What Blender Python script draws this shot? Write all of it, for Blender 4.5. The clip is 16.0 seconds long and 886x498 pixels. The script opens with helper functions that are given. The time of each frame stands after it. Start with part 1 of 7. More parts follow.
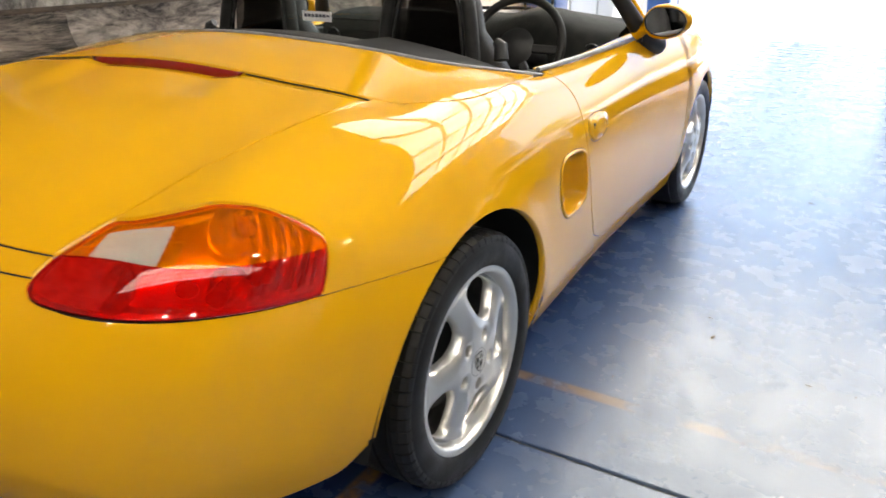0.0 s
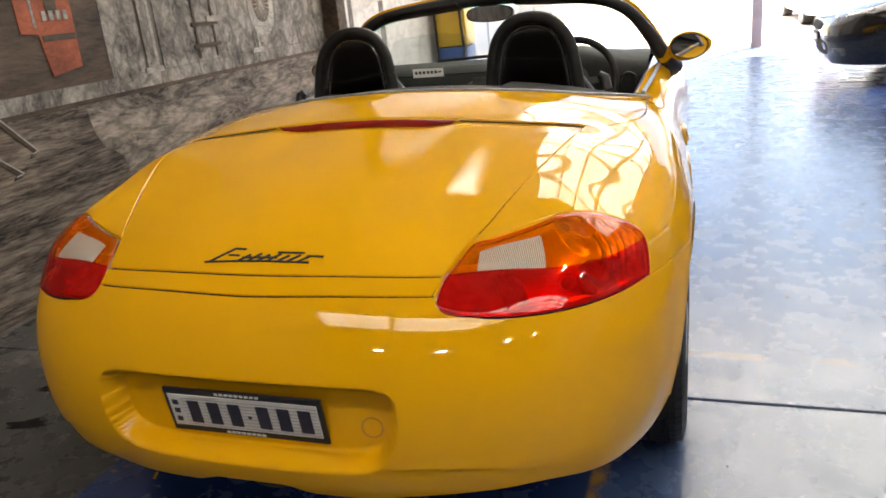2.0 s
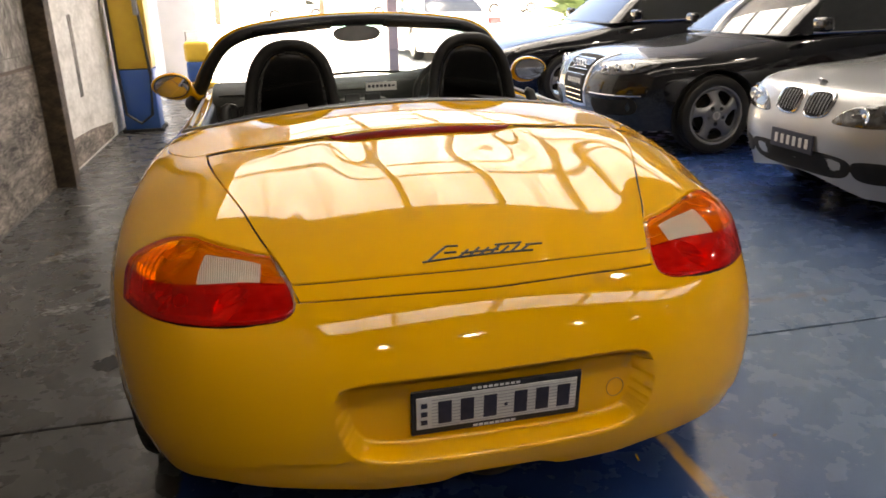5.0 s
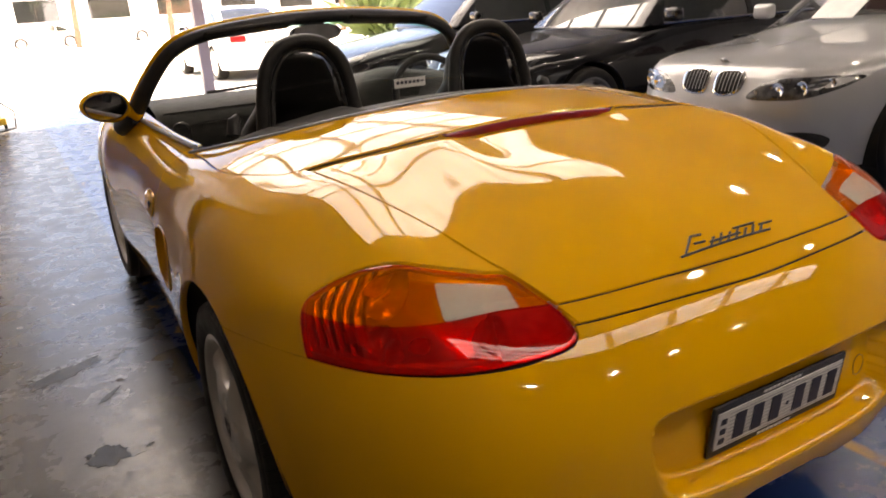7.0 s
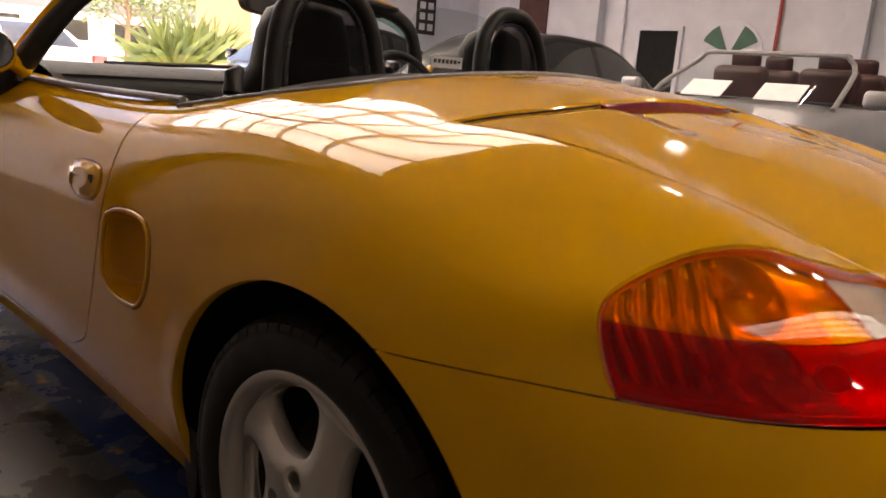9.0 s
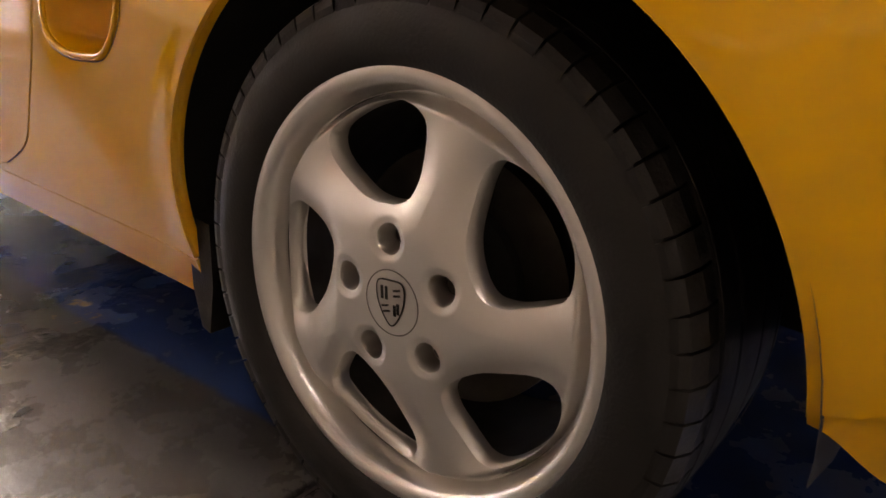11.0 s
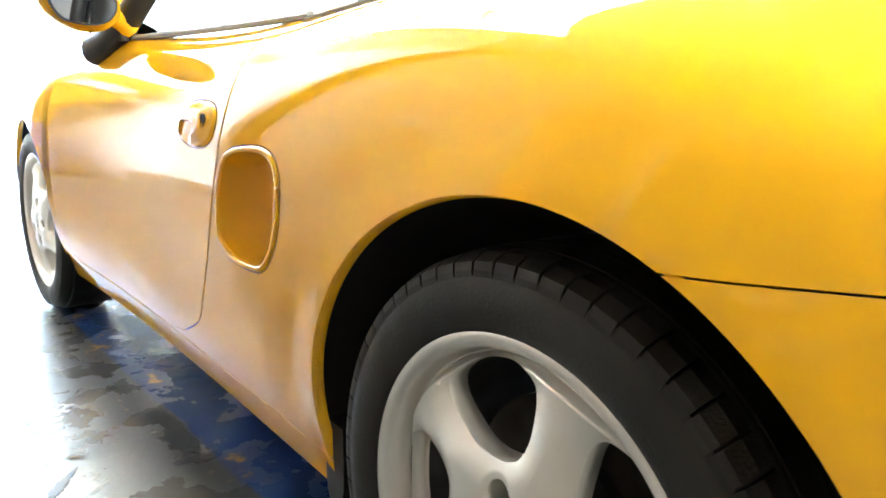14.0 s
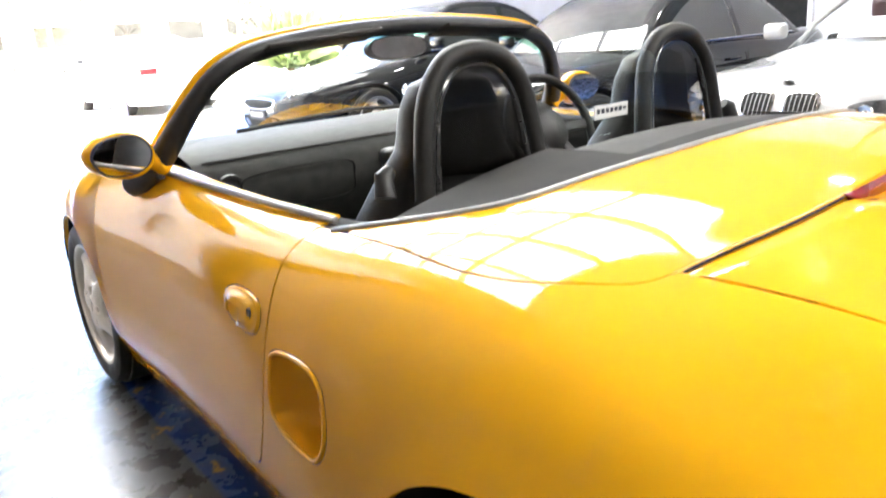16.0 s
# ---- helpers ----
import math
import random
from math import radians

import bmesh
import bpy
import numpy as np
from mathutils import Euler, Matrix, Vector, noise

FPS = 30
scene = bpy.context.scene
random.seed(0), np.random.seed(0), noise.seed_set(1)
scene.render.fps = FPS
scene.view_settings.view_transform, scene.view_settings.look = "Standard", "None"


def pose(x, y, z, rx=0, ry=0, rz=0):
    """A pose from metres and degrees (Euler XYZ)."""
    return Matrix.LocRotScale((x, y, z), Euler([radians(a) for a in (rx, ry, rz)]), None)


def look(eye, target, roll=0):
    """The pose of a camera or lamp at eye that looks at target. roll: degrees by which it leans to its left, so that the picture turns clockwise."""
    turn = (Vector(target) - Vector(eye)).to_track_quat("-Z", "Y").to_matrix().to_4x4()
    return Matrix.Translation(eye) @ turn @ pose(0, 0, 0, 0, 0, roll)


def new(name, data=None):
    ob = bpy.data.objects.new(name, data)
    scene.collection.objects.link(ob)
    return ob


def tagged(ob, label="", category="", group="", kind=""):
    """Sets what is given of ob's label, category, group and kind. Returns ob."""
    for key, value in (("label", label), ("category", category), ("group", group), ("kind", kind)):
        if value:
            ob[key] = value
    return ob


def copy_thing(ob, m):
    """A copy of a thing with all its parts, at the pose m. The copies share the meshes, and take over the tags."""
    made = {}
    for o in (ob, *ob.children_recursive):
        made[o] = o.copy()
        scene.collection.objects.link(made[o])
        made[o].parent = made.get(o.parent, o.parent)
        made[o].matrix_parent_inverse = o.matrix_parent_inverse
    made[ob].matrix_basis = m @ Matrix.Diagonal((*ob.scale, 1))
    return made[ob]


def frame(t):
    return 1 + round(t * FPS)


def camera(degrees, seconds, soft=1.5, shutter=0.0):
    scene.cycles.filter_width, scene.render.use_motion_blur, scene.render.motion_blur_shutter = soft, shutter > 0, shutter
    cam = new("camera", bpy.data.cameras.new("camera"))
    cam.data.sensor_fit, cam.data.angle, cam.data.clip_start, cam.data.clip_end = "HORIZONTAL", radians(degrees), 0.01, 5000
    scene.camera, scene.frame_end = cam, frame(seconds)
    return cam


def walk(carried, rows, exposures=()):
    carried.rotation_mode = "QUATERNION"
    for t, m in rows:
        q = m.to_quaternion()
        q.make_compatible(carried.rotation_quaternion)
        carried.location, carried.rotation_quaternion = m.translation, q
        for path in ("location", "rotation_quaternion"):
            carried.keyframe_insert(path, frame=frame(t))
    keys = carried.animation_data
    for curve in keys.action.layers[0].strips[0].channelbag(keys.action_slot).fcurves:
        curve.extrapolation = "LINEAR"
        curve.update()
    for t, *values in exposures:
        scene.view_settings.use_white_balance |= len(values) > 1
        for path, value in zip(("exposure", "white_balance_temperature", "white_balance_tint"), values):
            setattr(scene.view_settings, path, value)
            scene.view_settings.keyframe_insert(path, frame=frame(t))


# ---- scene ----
cam = camera(61.1, 16.0, soft=1.6, shutter=0.3)
PATH = [
    (0, (1.592, -1.363, 1.232), (0.651, 0.229, 0.470), -0.19),
    (0.5, (1.466, -1.565, 1.243), (0.566, 0.077, 0.543), -0.33),
    (1, (1.326, -1.767, 1.288), (0.559, -0.035, 0.648), -1.00),
    (1.5, (1.123, -1.903, 1.282), (0.348, -0.159, 0.682), -3.15),
    (2, (0.912, -2.020, 1.282), (0.266, -0.242, 0.634), -5.89),
    (2.5, (0.707, -2.175, 1.296), (0.287, -0.346, 0.605), -3.67),
    (3, (0.483, -2.284, 1.302), (0.175, -0.426, 0.628), -3.45),
    (3.5, (0.214, -2.282, 1.299), (0.000, -0.419, 0.602), -5.52),
    (4, (-0.022, -2.276, 1.288), (-0.111, -0.385, 0.644), -3.16),
    (4.5, (-0.255, -2.307, 1.310), (-0.028, -0.431, 0.653), -2.36),
    (4.7, (-0.322, -2.290, 1.328), (-0.014, -0.425, 0.675), -2.03),
    (6.8, (-1.127, -1.734, 1.250), (-0.233, -0.041, 0.672), -3.55),
    (7, (-1.185, -1.657, 1.256), (-0.260, 0.001, 0.629), -3.79),
    (7.5, (-1.339, -1.446, 1.211), (-0.362, 0.141, 0.486), -3.39),
    (8, (-1.479, -1.201, 1.189), (-0.219, 0.191, 0.502), -2.25),
    (8.5, (-1.508, -0.980, 1.093), (-0.140, 0.360, 0.516), -0.45),
    (9, (-1.476, -0.816, 0.978), (-0.054, 0.514, 0.525), 4.11),
    (9.5, (-1.498, -0.690, 0.813), (0.002, 0.479, 0.194), 2.65),
    (9.7, (-1.496, -0.658, 0.754), (-0.015, 0.529, 0.121), 3.81),
    (12, (-1.346, -0.393, 0.594), (0.166, 0.751, -0.041), 1.24),
    (12.5, (-1.376, -0.404, 0.624), (0.058, 0.913, 0.170), 1.99),
    (13, (-1.403, -0.431, 0.671), (-0.074, 1.010, 0.278), 1.95),
    (13.5, (-1.394, -0.449, 0.723), (-0.163, 1.085, 0.359), 1.97),
    (14, (-1.363, -0.483, 0.776), (-0.118, 1.026, 0.358), 0.90),
    (14.5, (-1.340, -0.506, 0.831), (-0.091, 0.991, 0.384), -0.21),
    (15, (-1.329, -0.524, 0.947), (-0.099, 0.955, 0.401), -0.34),
    (15.5, (-1.359, -0.544, 1.097), (-0.270, 0.989, 0.415), -3.14),
    (16, (-1.379, -0.539, 1.216), (-0.216, 0.987, 0.648), -4.01),
]
EXPOSURES = [(0.0, 3.85, 7000, 9), (1.5, 3.7, 7200, 10), (2.5, 3.5, 7400, 11), (4.5, 3.4, 7700, 12), (7.0, 3.3, 8100, 19), (7.5, 3.3, 8300, 24), (8.0, 3.3, 8400, 25), (9.0, 3.35, 8500, 26), (9.5, 3.6, 8900, 40),
             (12.0, 6.05, 7300, 9), (12.5, 6.2, 7000, 5), (13.5, 6.25, 6450, -1), (14.5, 6.15, 6300, 1), (15.3, 5.70, 6400, 5), (16.0, 5.23, 6450, 9)]
walk(cam, [(t, look(eye, target, roll)) for t, eye, target, roll in PATH], EXPOSURES)

# ---- light ----
world = bpy.data.worlds.new("daylight")
scene.world = world
world.use_nodes = True
wn = world.node_tree
sky = wn.nodes.new("ShaderNodeTexSky")
sky.sky_type, sky.sun_disc, sky.sun_elevation, sky.sun_rotation = "NISHITA", False, radians(52), radians(200)
sky.air_density, sky.dust_density, sky.ozone_density = 0.7, 6.0, 0.2
wn.links.new(sky.outputs[0], wn.nodes["Background"].inputs[0])
wn.nodes["Background"].inputs[1].default_value = 0.11
sun = new("sun", bpy.data.lights.new("sun", "SUN"))
sun.data.energy, sun.data.angle, sun.data.color = 5.0, radians(0.5), (1.0, 0.95, 0.88)
sun.matrix_world = look((0, 0, 30), (-6, -12, 0))


# ---- materials ----
def nodes_of(name):
    m = bpy.data.materials.new(name)
    m.use_nodes = True
    return m, m.node_tree.nodes, m.node_tree.links, m.node_tree.nodes["Principled BSDF"]


def surf(name, color, color2=None, scale=8.0, rough=0.5, rough2=None, metal=0.0, bump=0.0, bump_scale=150.0, coat=0.0, detail=5.0,
         low=0.35, high=0.65, spec=0.5, stretch=(1, 1, 1), coat_rough=0.03, coat_ior=1.5):
    """A surface with two scales of variation in colour and gloss, and a fine relief."""
    m, n, l, p = nodes_of(name)
    p.inputs["Base Color"].default_value = (*color, 1)
    p.inputs["Roughness"].default_value, p.inputs["Metallic"].default_value = rough, metal
    p.inputs["Specular IOR Level"].default_value = spec
    p.inputs["Coat Weight"].default_value, p.inputs["Coat Roughness"].default_value, p.inputs["Coat IOR"].default_value = coat, coat_rough, coat_ior
    co = n.new("ShaderNodeTexCoord")
    mp = n.new("ShaderNodeMapping")
    mp.inputs["Scale"].default_value = stretch
    l.new(co.outputs["Object"], mp.inputs[0])
    tx = n.new("ShaderNodeTexNoise")
    tx.inputs["Scale"].default_value, tx.inputs["Detail"].default_value = scale, detail
    l.new(mp.outputs[0], tx.inputs["Vector"])
    rg = n.new("ShaderNodeMapRange")
    rg.inputs[1].default_value, rg.inputs[2].default_value = low, high
    l.new(tx.outputs[0], rg.inputs[0])
    if color2:
        mx = n.new("ShaderNodeMix")
        mx.data_type = "RGBA"
        mx.inputs[6].default_value, mx.inputs[7].default_value = (*color, 1), (*color2, 1)
        l.new(rg.outputs[0], mx.inputs[0])
        l.new(mx.outputs[2], p.inputs["Base Color"])
    if rough2 is not None:
        rr = n.new("ShaderNodeMapRange")
        rr.inputs[3].default_value, rr.inputs[4].default_value = rough, rough2
        l.new(rg.outputs[0], rr.inputs[0])
        l.new(rr.outputs[0], p.inputs["Roughness"])
    if bump:
        fine = n.new("ShaderNodeTexNoise")
        fine.inputs["Scale"].default_value, fine.inputs["Detail"].default_value = bump_scale, 3
        l.new(mp.outputs[0], fine.inputs["Vector"])
        bp = n.new("ShaderNodeBump")
        bp.inputs["Strength"].default_value, bp.inputs["Distance"].default_value = min(1.0, bump), 0.002
        l.new(fine.outputs[0], bp.inputs["Height"])
        l.new(bp.outputs[0], p.inputs["Normal"])
    return m


def glow(name, color, strength):
    m, n, l, p = nodes_of(name)
    p.inputs["Base Color"].default_value = (*color, 1)
    p.inputs["Emission Color"].default_value, p.inputs["Emission Strength"].default_value = (*color, 1), strength
    return m


def sheet_glow(name, color, strength):
    """Corrugated translucent sheet, weathered in streaks, with daylight behind it."""
    m, n, l, p = nodes_of(name)
    p.inputs["Base Color"].default_value = (*color, 1)
    p.inputs["Emission Color"].default_value = (*color, 1)
    co = n.new("ShaderNodeTexCoord")
    wv = n.new("ShaderNodeTexWave")
    wv.inputs["Scale"].default_value, wv.inputs["Distortion"].default_value = 2.1, 0.6
    l.new(co.outputs["Object"], wv.inputs["Vector"])
    mp = n.new("ShaderNodeMapping")
    mp.inputs["Scale"].default_value = (2.2, 0.5, 1)
    l.new(co.outputs["Object"], mp.inputs[0])
    tx = n.new("ShaderNodeTexNoise")
    tx.inputs["Scale"].default_value, tx.inputs["Detail"].default_value = 1.6, 6
    l.new(mp.outputs[0], tx.inputs["Vector"])
    rib = n.new("ShaderNodeMapRange")
    rib.inputs[3].default_value, rib.inputs[4].default_value = 0.72 * strength, strength
    l.new(wv.outputs["Fac"], rib.inputs[0])
    stain = n.new("ShaderNodeMapRange")
    stain.inputs[1].default_value, stain.inputs[2].default_value, stain.inputs[3].default_value = 0.3, 0.7, 0.45
    l.new(tx.outputs[0], stain.inputs[0])
    both = n.new("ShaderNodeMath")
    both.operation = "MULTIPLY"
    l.new(rib.outputs[0], both.inputs[0])
    l.new(stain.outputs[0], both.inputs[1])
    l.new(both.outputs[0], p.inputs["Emission Strength"])
    return m


def facing_gloss(n, l, low=0.04):
    """How strongly a pane mirrors: little when faced, all at a grazing angle."""
    lw = n.new("ShaderNodeLayerWeight")
    lw.inputs[0].default_value = 0.5
    pw = n.new("ShaderNodeMath")
    pw.operation = "POWER"
    pw.inputs[1].default_value = 5.0
    l.new(lw.outputs["Facing"], pw.inputs[0])
    ad = n.new("ShaderNodeMath")
    ad.operation, ad.use_clamp = "MULTIPLY_ADD", True
    ad.inputs[1].default_value, ad.inputs[2].default_value = 1.0 - low, low
    l.new(pw.outputs[0], ad.inputs[0])
    return ad.outputs[0]


def clear(name, tint=(1, 1, 1), rough=0.0, alpha=0.12):
    """Thin pane: mostly see-through, with a mirror gloss."""
    m, n, l, p = nodes_of(name)
    p.inputs["Base Color"].default_value, p.inputs["Roughness"].default_value = (*tint, 1), rough
    tr = n.new("ShaderNodeBsdfTransparent")
    tr.inputs[0].default_value = (*tint, 1)
    gl = n.new("ShaderNodeBsdfGlossy")
    gl.inputs["Roughness"].default_value = rough
    fr = facing_gloss(n, l)
    mx = n.new("ShaderNodeMixShader")
    l.new(fr, mx.inputs[0])
    l.new(tr.outputs[0], mx.inputs[1])
    l.new(gl.outputs[0], mx.inputs[2])
    l.new(mx.outputs[0], n["Material Output"].inputs[0])
    return m


PAINT = surf("yellow_paint", (0.80, 0.400, 0.009), (0.77, 0.385, 0.008), scale=3, rough=0.5, coat=1.0, spec=0.0, bump=0.010, bump_scale=22, coat_rough=0.042, coat_ior=1.48)
BLACK_PLASTIC = surf("black_plastic", (0.012, 0.012, 0.013), (0.02, 0.02, 0.02), scale=30, rough=0.45, bump=0.25, bump_scale=500)
# near-black for dark trim, and for shade put into gaps and hollows
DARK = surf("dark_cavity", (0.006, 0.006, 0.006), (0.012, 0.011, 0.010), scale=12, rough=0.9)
VINYL = surf("black_vinyl", (0.018, 0.016, 0.015), (0.028, 0.025, 0.023), scale=14, rough=0.6, spec=0.25, bump=0.5, bump_scale=700)
LEATHER = surf("black_leather", (0.013, 0.0125, 0.012), (0.022, 0.021, 0.020), scale=18, rough=0.45, spec=0.3, bump=0.5, bump_scale=420)
GREY_PLASTIC = surf("grey_dash_plastic", (0.015, 0.0155, 0.014), (0.022, 0.0225, 0.020), scale=25, rough=0.6, spec=0.2, bump=0.4, bump_scale=600)
RUBBER = surf("tyre_rubber", (0.007, 0.0065, 0.006), (0.016, 0.014, 0.012), scale=16, rough=0.40, rough2=0.62, spec=0.4, bump=0.3, bump_scale=260)
ALLOY = surf("silver_alloy", (0.76, 0.735, 0.69), (0.80, 0.775, 0.735), scale=10, rough=0.30, metal=0.8, bump=0.06, bump_scale=900, coat=0.25)
STEEL = surf("brake_steel", (0.22, 0.20, 0.18), (0.12, 0.10, 0.085), scale=20, rough=0.45, metal=0.8, bump=0.3, bump_scale=200)
DISC = surf("dark_brake_disc", (0.07, 0.06, 0.05), (0.035, 0.028, 0.022), scale=20, rough=0.45, metal=0.7, bump=0.3, bump_scale=200)
CHROME = surf("chrome", (0.75, 0.75, 0.75), rough=0.1, metal=1.0)
DARK_RED = surf("dark_red_lens", (0.34, 0.010, 0.010), (0.24, 0.007, 0.008), scale=10, rough=0.25, coat=1.0)
GLASS = clear("window_glass", (0.93, 0.96, 0.95))
MIRROR = surf("mirror_glass", (0.8, 0.8, 0.82), rough=0.02, metal=1.0)

# ---- mesh helpers ----
def grid_faces(nu, nv, closed=False):
    """Quads of a grid of nu by nv vertices, row by row; closed: the second direction joins up."""
    i, j = np.meshgrid(np.arange(nu - 1), np.arange(nv if closed else nv - 1), indexing="ij")
    k = (j + 1) % nv
    return np.stack([i * nv + j, (i + 1) * nv + j, (i + 1) * nv + k, i * nv + k], -1).reshape(-1, 4)


def mesh_of(name, verts, faces, material, normals=None, smooth=True):
    me = bpy.data.meshes.new(name)
    me.from_pydata(np.asarray(verts, float).tolist(), [], [list(map(int, f)) for f in faces])
    me.polygons.foreach_set("use_smooth", [smooth] * len(me.polygons))
    for mt in material if isinstance(material, (list, tuple)) else [material]:
        me.materials.append(mt)
    me.update()
    if normals is not None:
        me.normals_split_custom_set_from_vertices(np.asarray(normals, float).tolist())
    return me


def link(name, me, parent=None, label="", at=None):
    ob = new(name, me)
    if parent:
        ob.parent = parent
    if at is not None:
        ob.matrix_basis = at
    if label:
        ob["label"] = label
    return ob


def part(name, bm, material, parent=None, label="", at=None, smooth=False, angle=40):
    """Links a bmesh as one mesh object under a thing or a part."""
    me = bpy.data.meshes.new(name)
    bmesh.ops.recalc_face_normals(bm, faces=bm.faces)
    bm.to_mesh(me)
    bm.free()
    if smooth:
        me.polygons.foreach_set("use_smooth", [True] * len(me.polygons))
        me.set_sharp_from_angle(angle=radians(angle))
    me.materials.append(material)
    return link(name, me, parent, label, at)


def box(sx, sy, sz, m=None, bevel=0.0, seg=2):
    bm = bmesh.new()
    bmesh.ops.create_cube(bm, size=1, matrix=(m or Matrix()) @ Matrix.Diagonal((sx, sy, sz, 1)))
    if bevel:
        bmesh.ops.bevel(bm, geom=bm.edges[:], offset=bevel, segments=seg, affect="EDGES", profile=0.5)
    return bm


def join(*bms):
    out = bms[0]
    for b in bms[1:]:
        me = bpy.data.meshes.new("tmp")
        b.to_mesh(me)
        out.from_mesh(me)
        b.free()
        bpy.data.meshes.remove(me)
    return out


def tube(points, radius, sides=10, closed=False, flat=1.0):
    """A bmesh swept along points; radius: one or one for each point."""
    pts = [Vector(p) for p in points]
    n = len(pts)
    rad = [float(r) for r in radius] if hasattr(radius, "__len__") else [float(radius)] * n
    bm = bmesh.new()
    rings, up = [], Vector((0.13, 0.21, 0.97))
    for i, p in enumerate(pts):
        a = pts[(i - 1) % n] if closed or i else p
        b = pts[(i + 1) % n] if closed or i < n - 1 else p
        d = (b - a).normalized()
        side = d.cross(up).normalized()
        top = side.cross(d)
        rings.append([bm.verts.new(p + rad[i] * (math.cos(q) * side + flat * math.sin(q) * top)) for q in np.linspace(0, 2 * np.pi, sides, endpoint=False).tolist()])
    for i in range(n if closed else n - 1):
        r, s = rings[i], rings[(i + 1) % n]
        for j in range(sides):
            bm.faces.new((r[j], r[(j + 1) % sides], s[(j + 1) % sides], s[j]))
    if not closed:
        bm.faces.new(rings[0])
        bm.faces.new(rings[-1][::-1])
    return bm


def lathe(profile, sides=64, axis="x"):
    """A bmesh turned round the x axis (or z) from pairs of (along, radius)."""
    bm = bmesh.new()
    rings = []
    for a, r in profile:
        ring = []
        for q in np.linspace(0, 2 * np.pi, sides, endpoint=False):
            c, s = r * math.cos(q), r * math.sin(q)
            ring.append(bm.verts.new((a, c, s) if axis == "x" else (c, s, a)))
        rings.append(ring)
    for r, s in zip(rings, rings[1:]):
        for j in range(sides):
            bm.faces.new((r[j], r[(j + 1) % sides], s[(j + 1) % sides], s[j]))
    return bm


def slab(outline, z0, z1, m=None):
    """A flat piece with the given outline (x, y), from z0 to z1, laid by m."""
    bm = bmesh.new()
    lo = [bm.verts.new((x, y, z0)) for x, y in outline]
    hi = [bm.verts.new((x, y, z1)) for x, y in outline]
    bm.faces.new(lo[::-1])
    bm.faces.new(hi)
    for i in range(len(lo)):
        j = (i + 1) % len(lo)
        bm.faces.new((lo[i], lo[j], hi[j], hi[i]))
    if m:
        bm.transform(m)
    return bm


def thing(name, label, category, group="", at=None):
    ob = new(name)
    if at is not None:
        ob.matrix_basis = at
    return tagged(ob, label, category, group)


# ---- the body's form: one smooth closed shape, cut into panels further down ----
def spline(ts, vs):
    """A natural cubic curve through the values."""
    ts, vs = np.array(ts, float), np.array(vs, float)
    n, h = len(ts), np.diff(ts)
    a, b = np.eye(n), np.zeros(n)
    for i in range(1, n - 1):
        a[i, i - 1 : i + 2] = h[i - 1], 2 * (h[i - 1] + h[i]), h[i]
        b[i] = 6 * ((vs[i + 1] - vs[i]) / h[i] - (vs[i] - vs[i - 1]) / h[i - 1])
    m = np.linalg.solve(a, b)

    def value(t):
        t = np.clip(np.asarray(t, float), ts[0], ts[-1])
        i = np.clip(np.searchsorted(ts, t) - 1, 0, n - 2)
        u, w = t - ts[i], ts[i + 1] - t
        return (m[i] * w**3 + m[i + 1] * u**3) / (6 * h[i]) + (vs[i] / h[i] - m[i] * h[i] / 6) * w + (vs[i + 1] / h[i] - m[i + 1] * h[i] / 6) * u

    return value


def soft_max(a, b, k):
    return 0.5 * (a + b + np.sqrt((a - b) ** 2 + k * k))


def ramp(v, a, b):
    u = np.clip((v - a) / (b - a), 0, 1)
    return u * u * u * (u * (6 * u - 15) + 10)


half_width = spline([-1.0, -0.3, 0.0, 0.35, 0.75, 1.2, 1.7, 2.3, 2.8, 3.4], [0.915, 0.915, 0.91, 0.896, 0.876, 0.858, 0.852, 0.862, 0.855, 0.82])
tuck = spline([0.1, 0.2, 0.3, 0.42, 0.55, 0.64, 0.72, 0.8, 0.9, 1.05], [0.10, 0.06, 0.028, 0.007, 0.0, 0.002, 0.012, 0.034, 0.075, 0.15])
tail = spline([0.1, 0.2, 0.28, 0.36, 0.46, 0.56, 0.66, 0.76, 0.9, 1.05], [0.70, 0.80, 0.865, 0.90, 0.914, 0.911, 0.890, 0.855, 0.795, 0.715])
nose = spline([0.1, 0.25, 0.4, 0.55, 0.7, 0.9, 1.05], [3.2, 3.33, 3.38, 3.36, 3.26, 3.1, 3.0])
ridge = spline([-1.1, -0.9, -0.7, -0.5, -0.3, -0.06, 0.12, 0.3, 0.6, 1.2, 1.75, 2.1, 2.5, 2.9, 3.2, 3.5],
               [0.675, 0.742, 0.803, 0.857, 0.908, 0.964, 0.988, 0.998, 0.985, 0.97, 0.925, 0.85, 0.765, 0.685, 0.62, 0.53])
crown = spline([-1.0, -0.6, -0.05, 0.3, 0.7, 1.4, 1.9, 2.4, 3.0, 3.5], [0.16, 0.16, 0.142, 0.15, 0.16, 0.10, -0.06, -0.18, -0.10, 0.0])
round_k = spline([-1.1, -0.5, 0.0, 0.5, 1.0, 2.0, 3.4], [0.16, 0.13, 0.10, 0.075, 0.07, 0.09, 0.13])
shoulder = spline([-1.1, -0.8, -0.70, -0.6, -0.53, -0.45, -0.34, -0.185, -0.02, 0.15, 0.5, 3.5], [0.05, 0.055, 0.056, 0.057, 0.058, 0.054, 0.041, 0.029, 0.005, 0.001, 0.0, 0.0])
shoulder_x = spline([-1.1, -0.6, -0.4, -0.2, 0.0, 3.5], [0.67, 0.668, 0.640, 0.618, 0.615, 0.615])
Y_TAIL, Y_NOSE, POW = 0.15, 1.9, 3.15


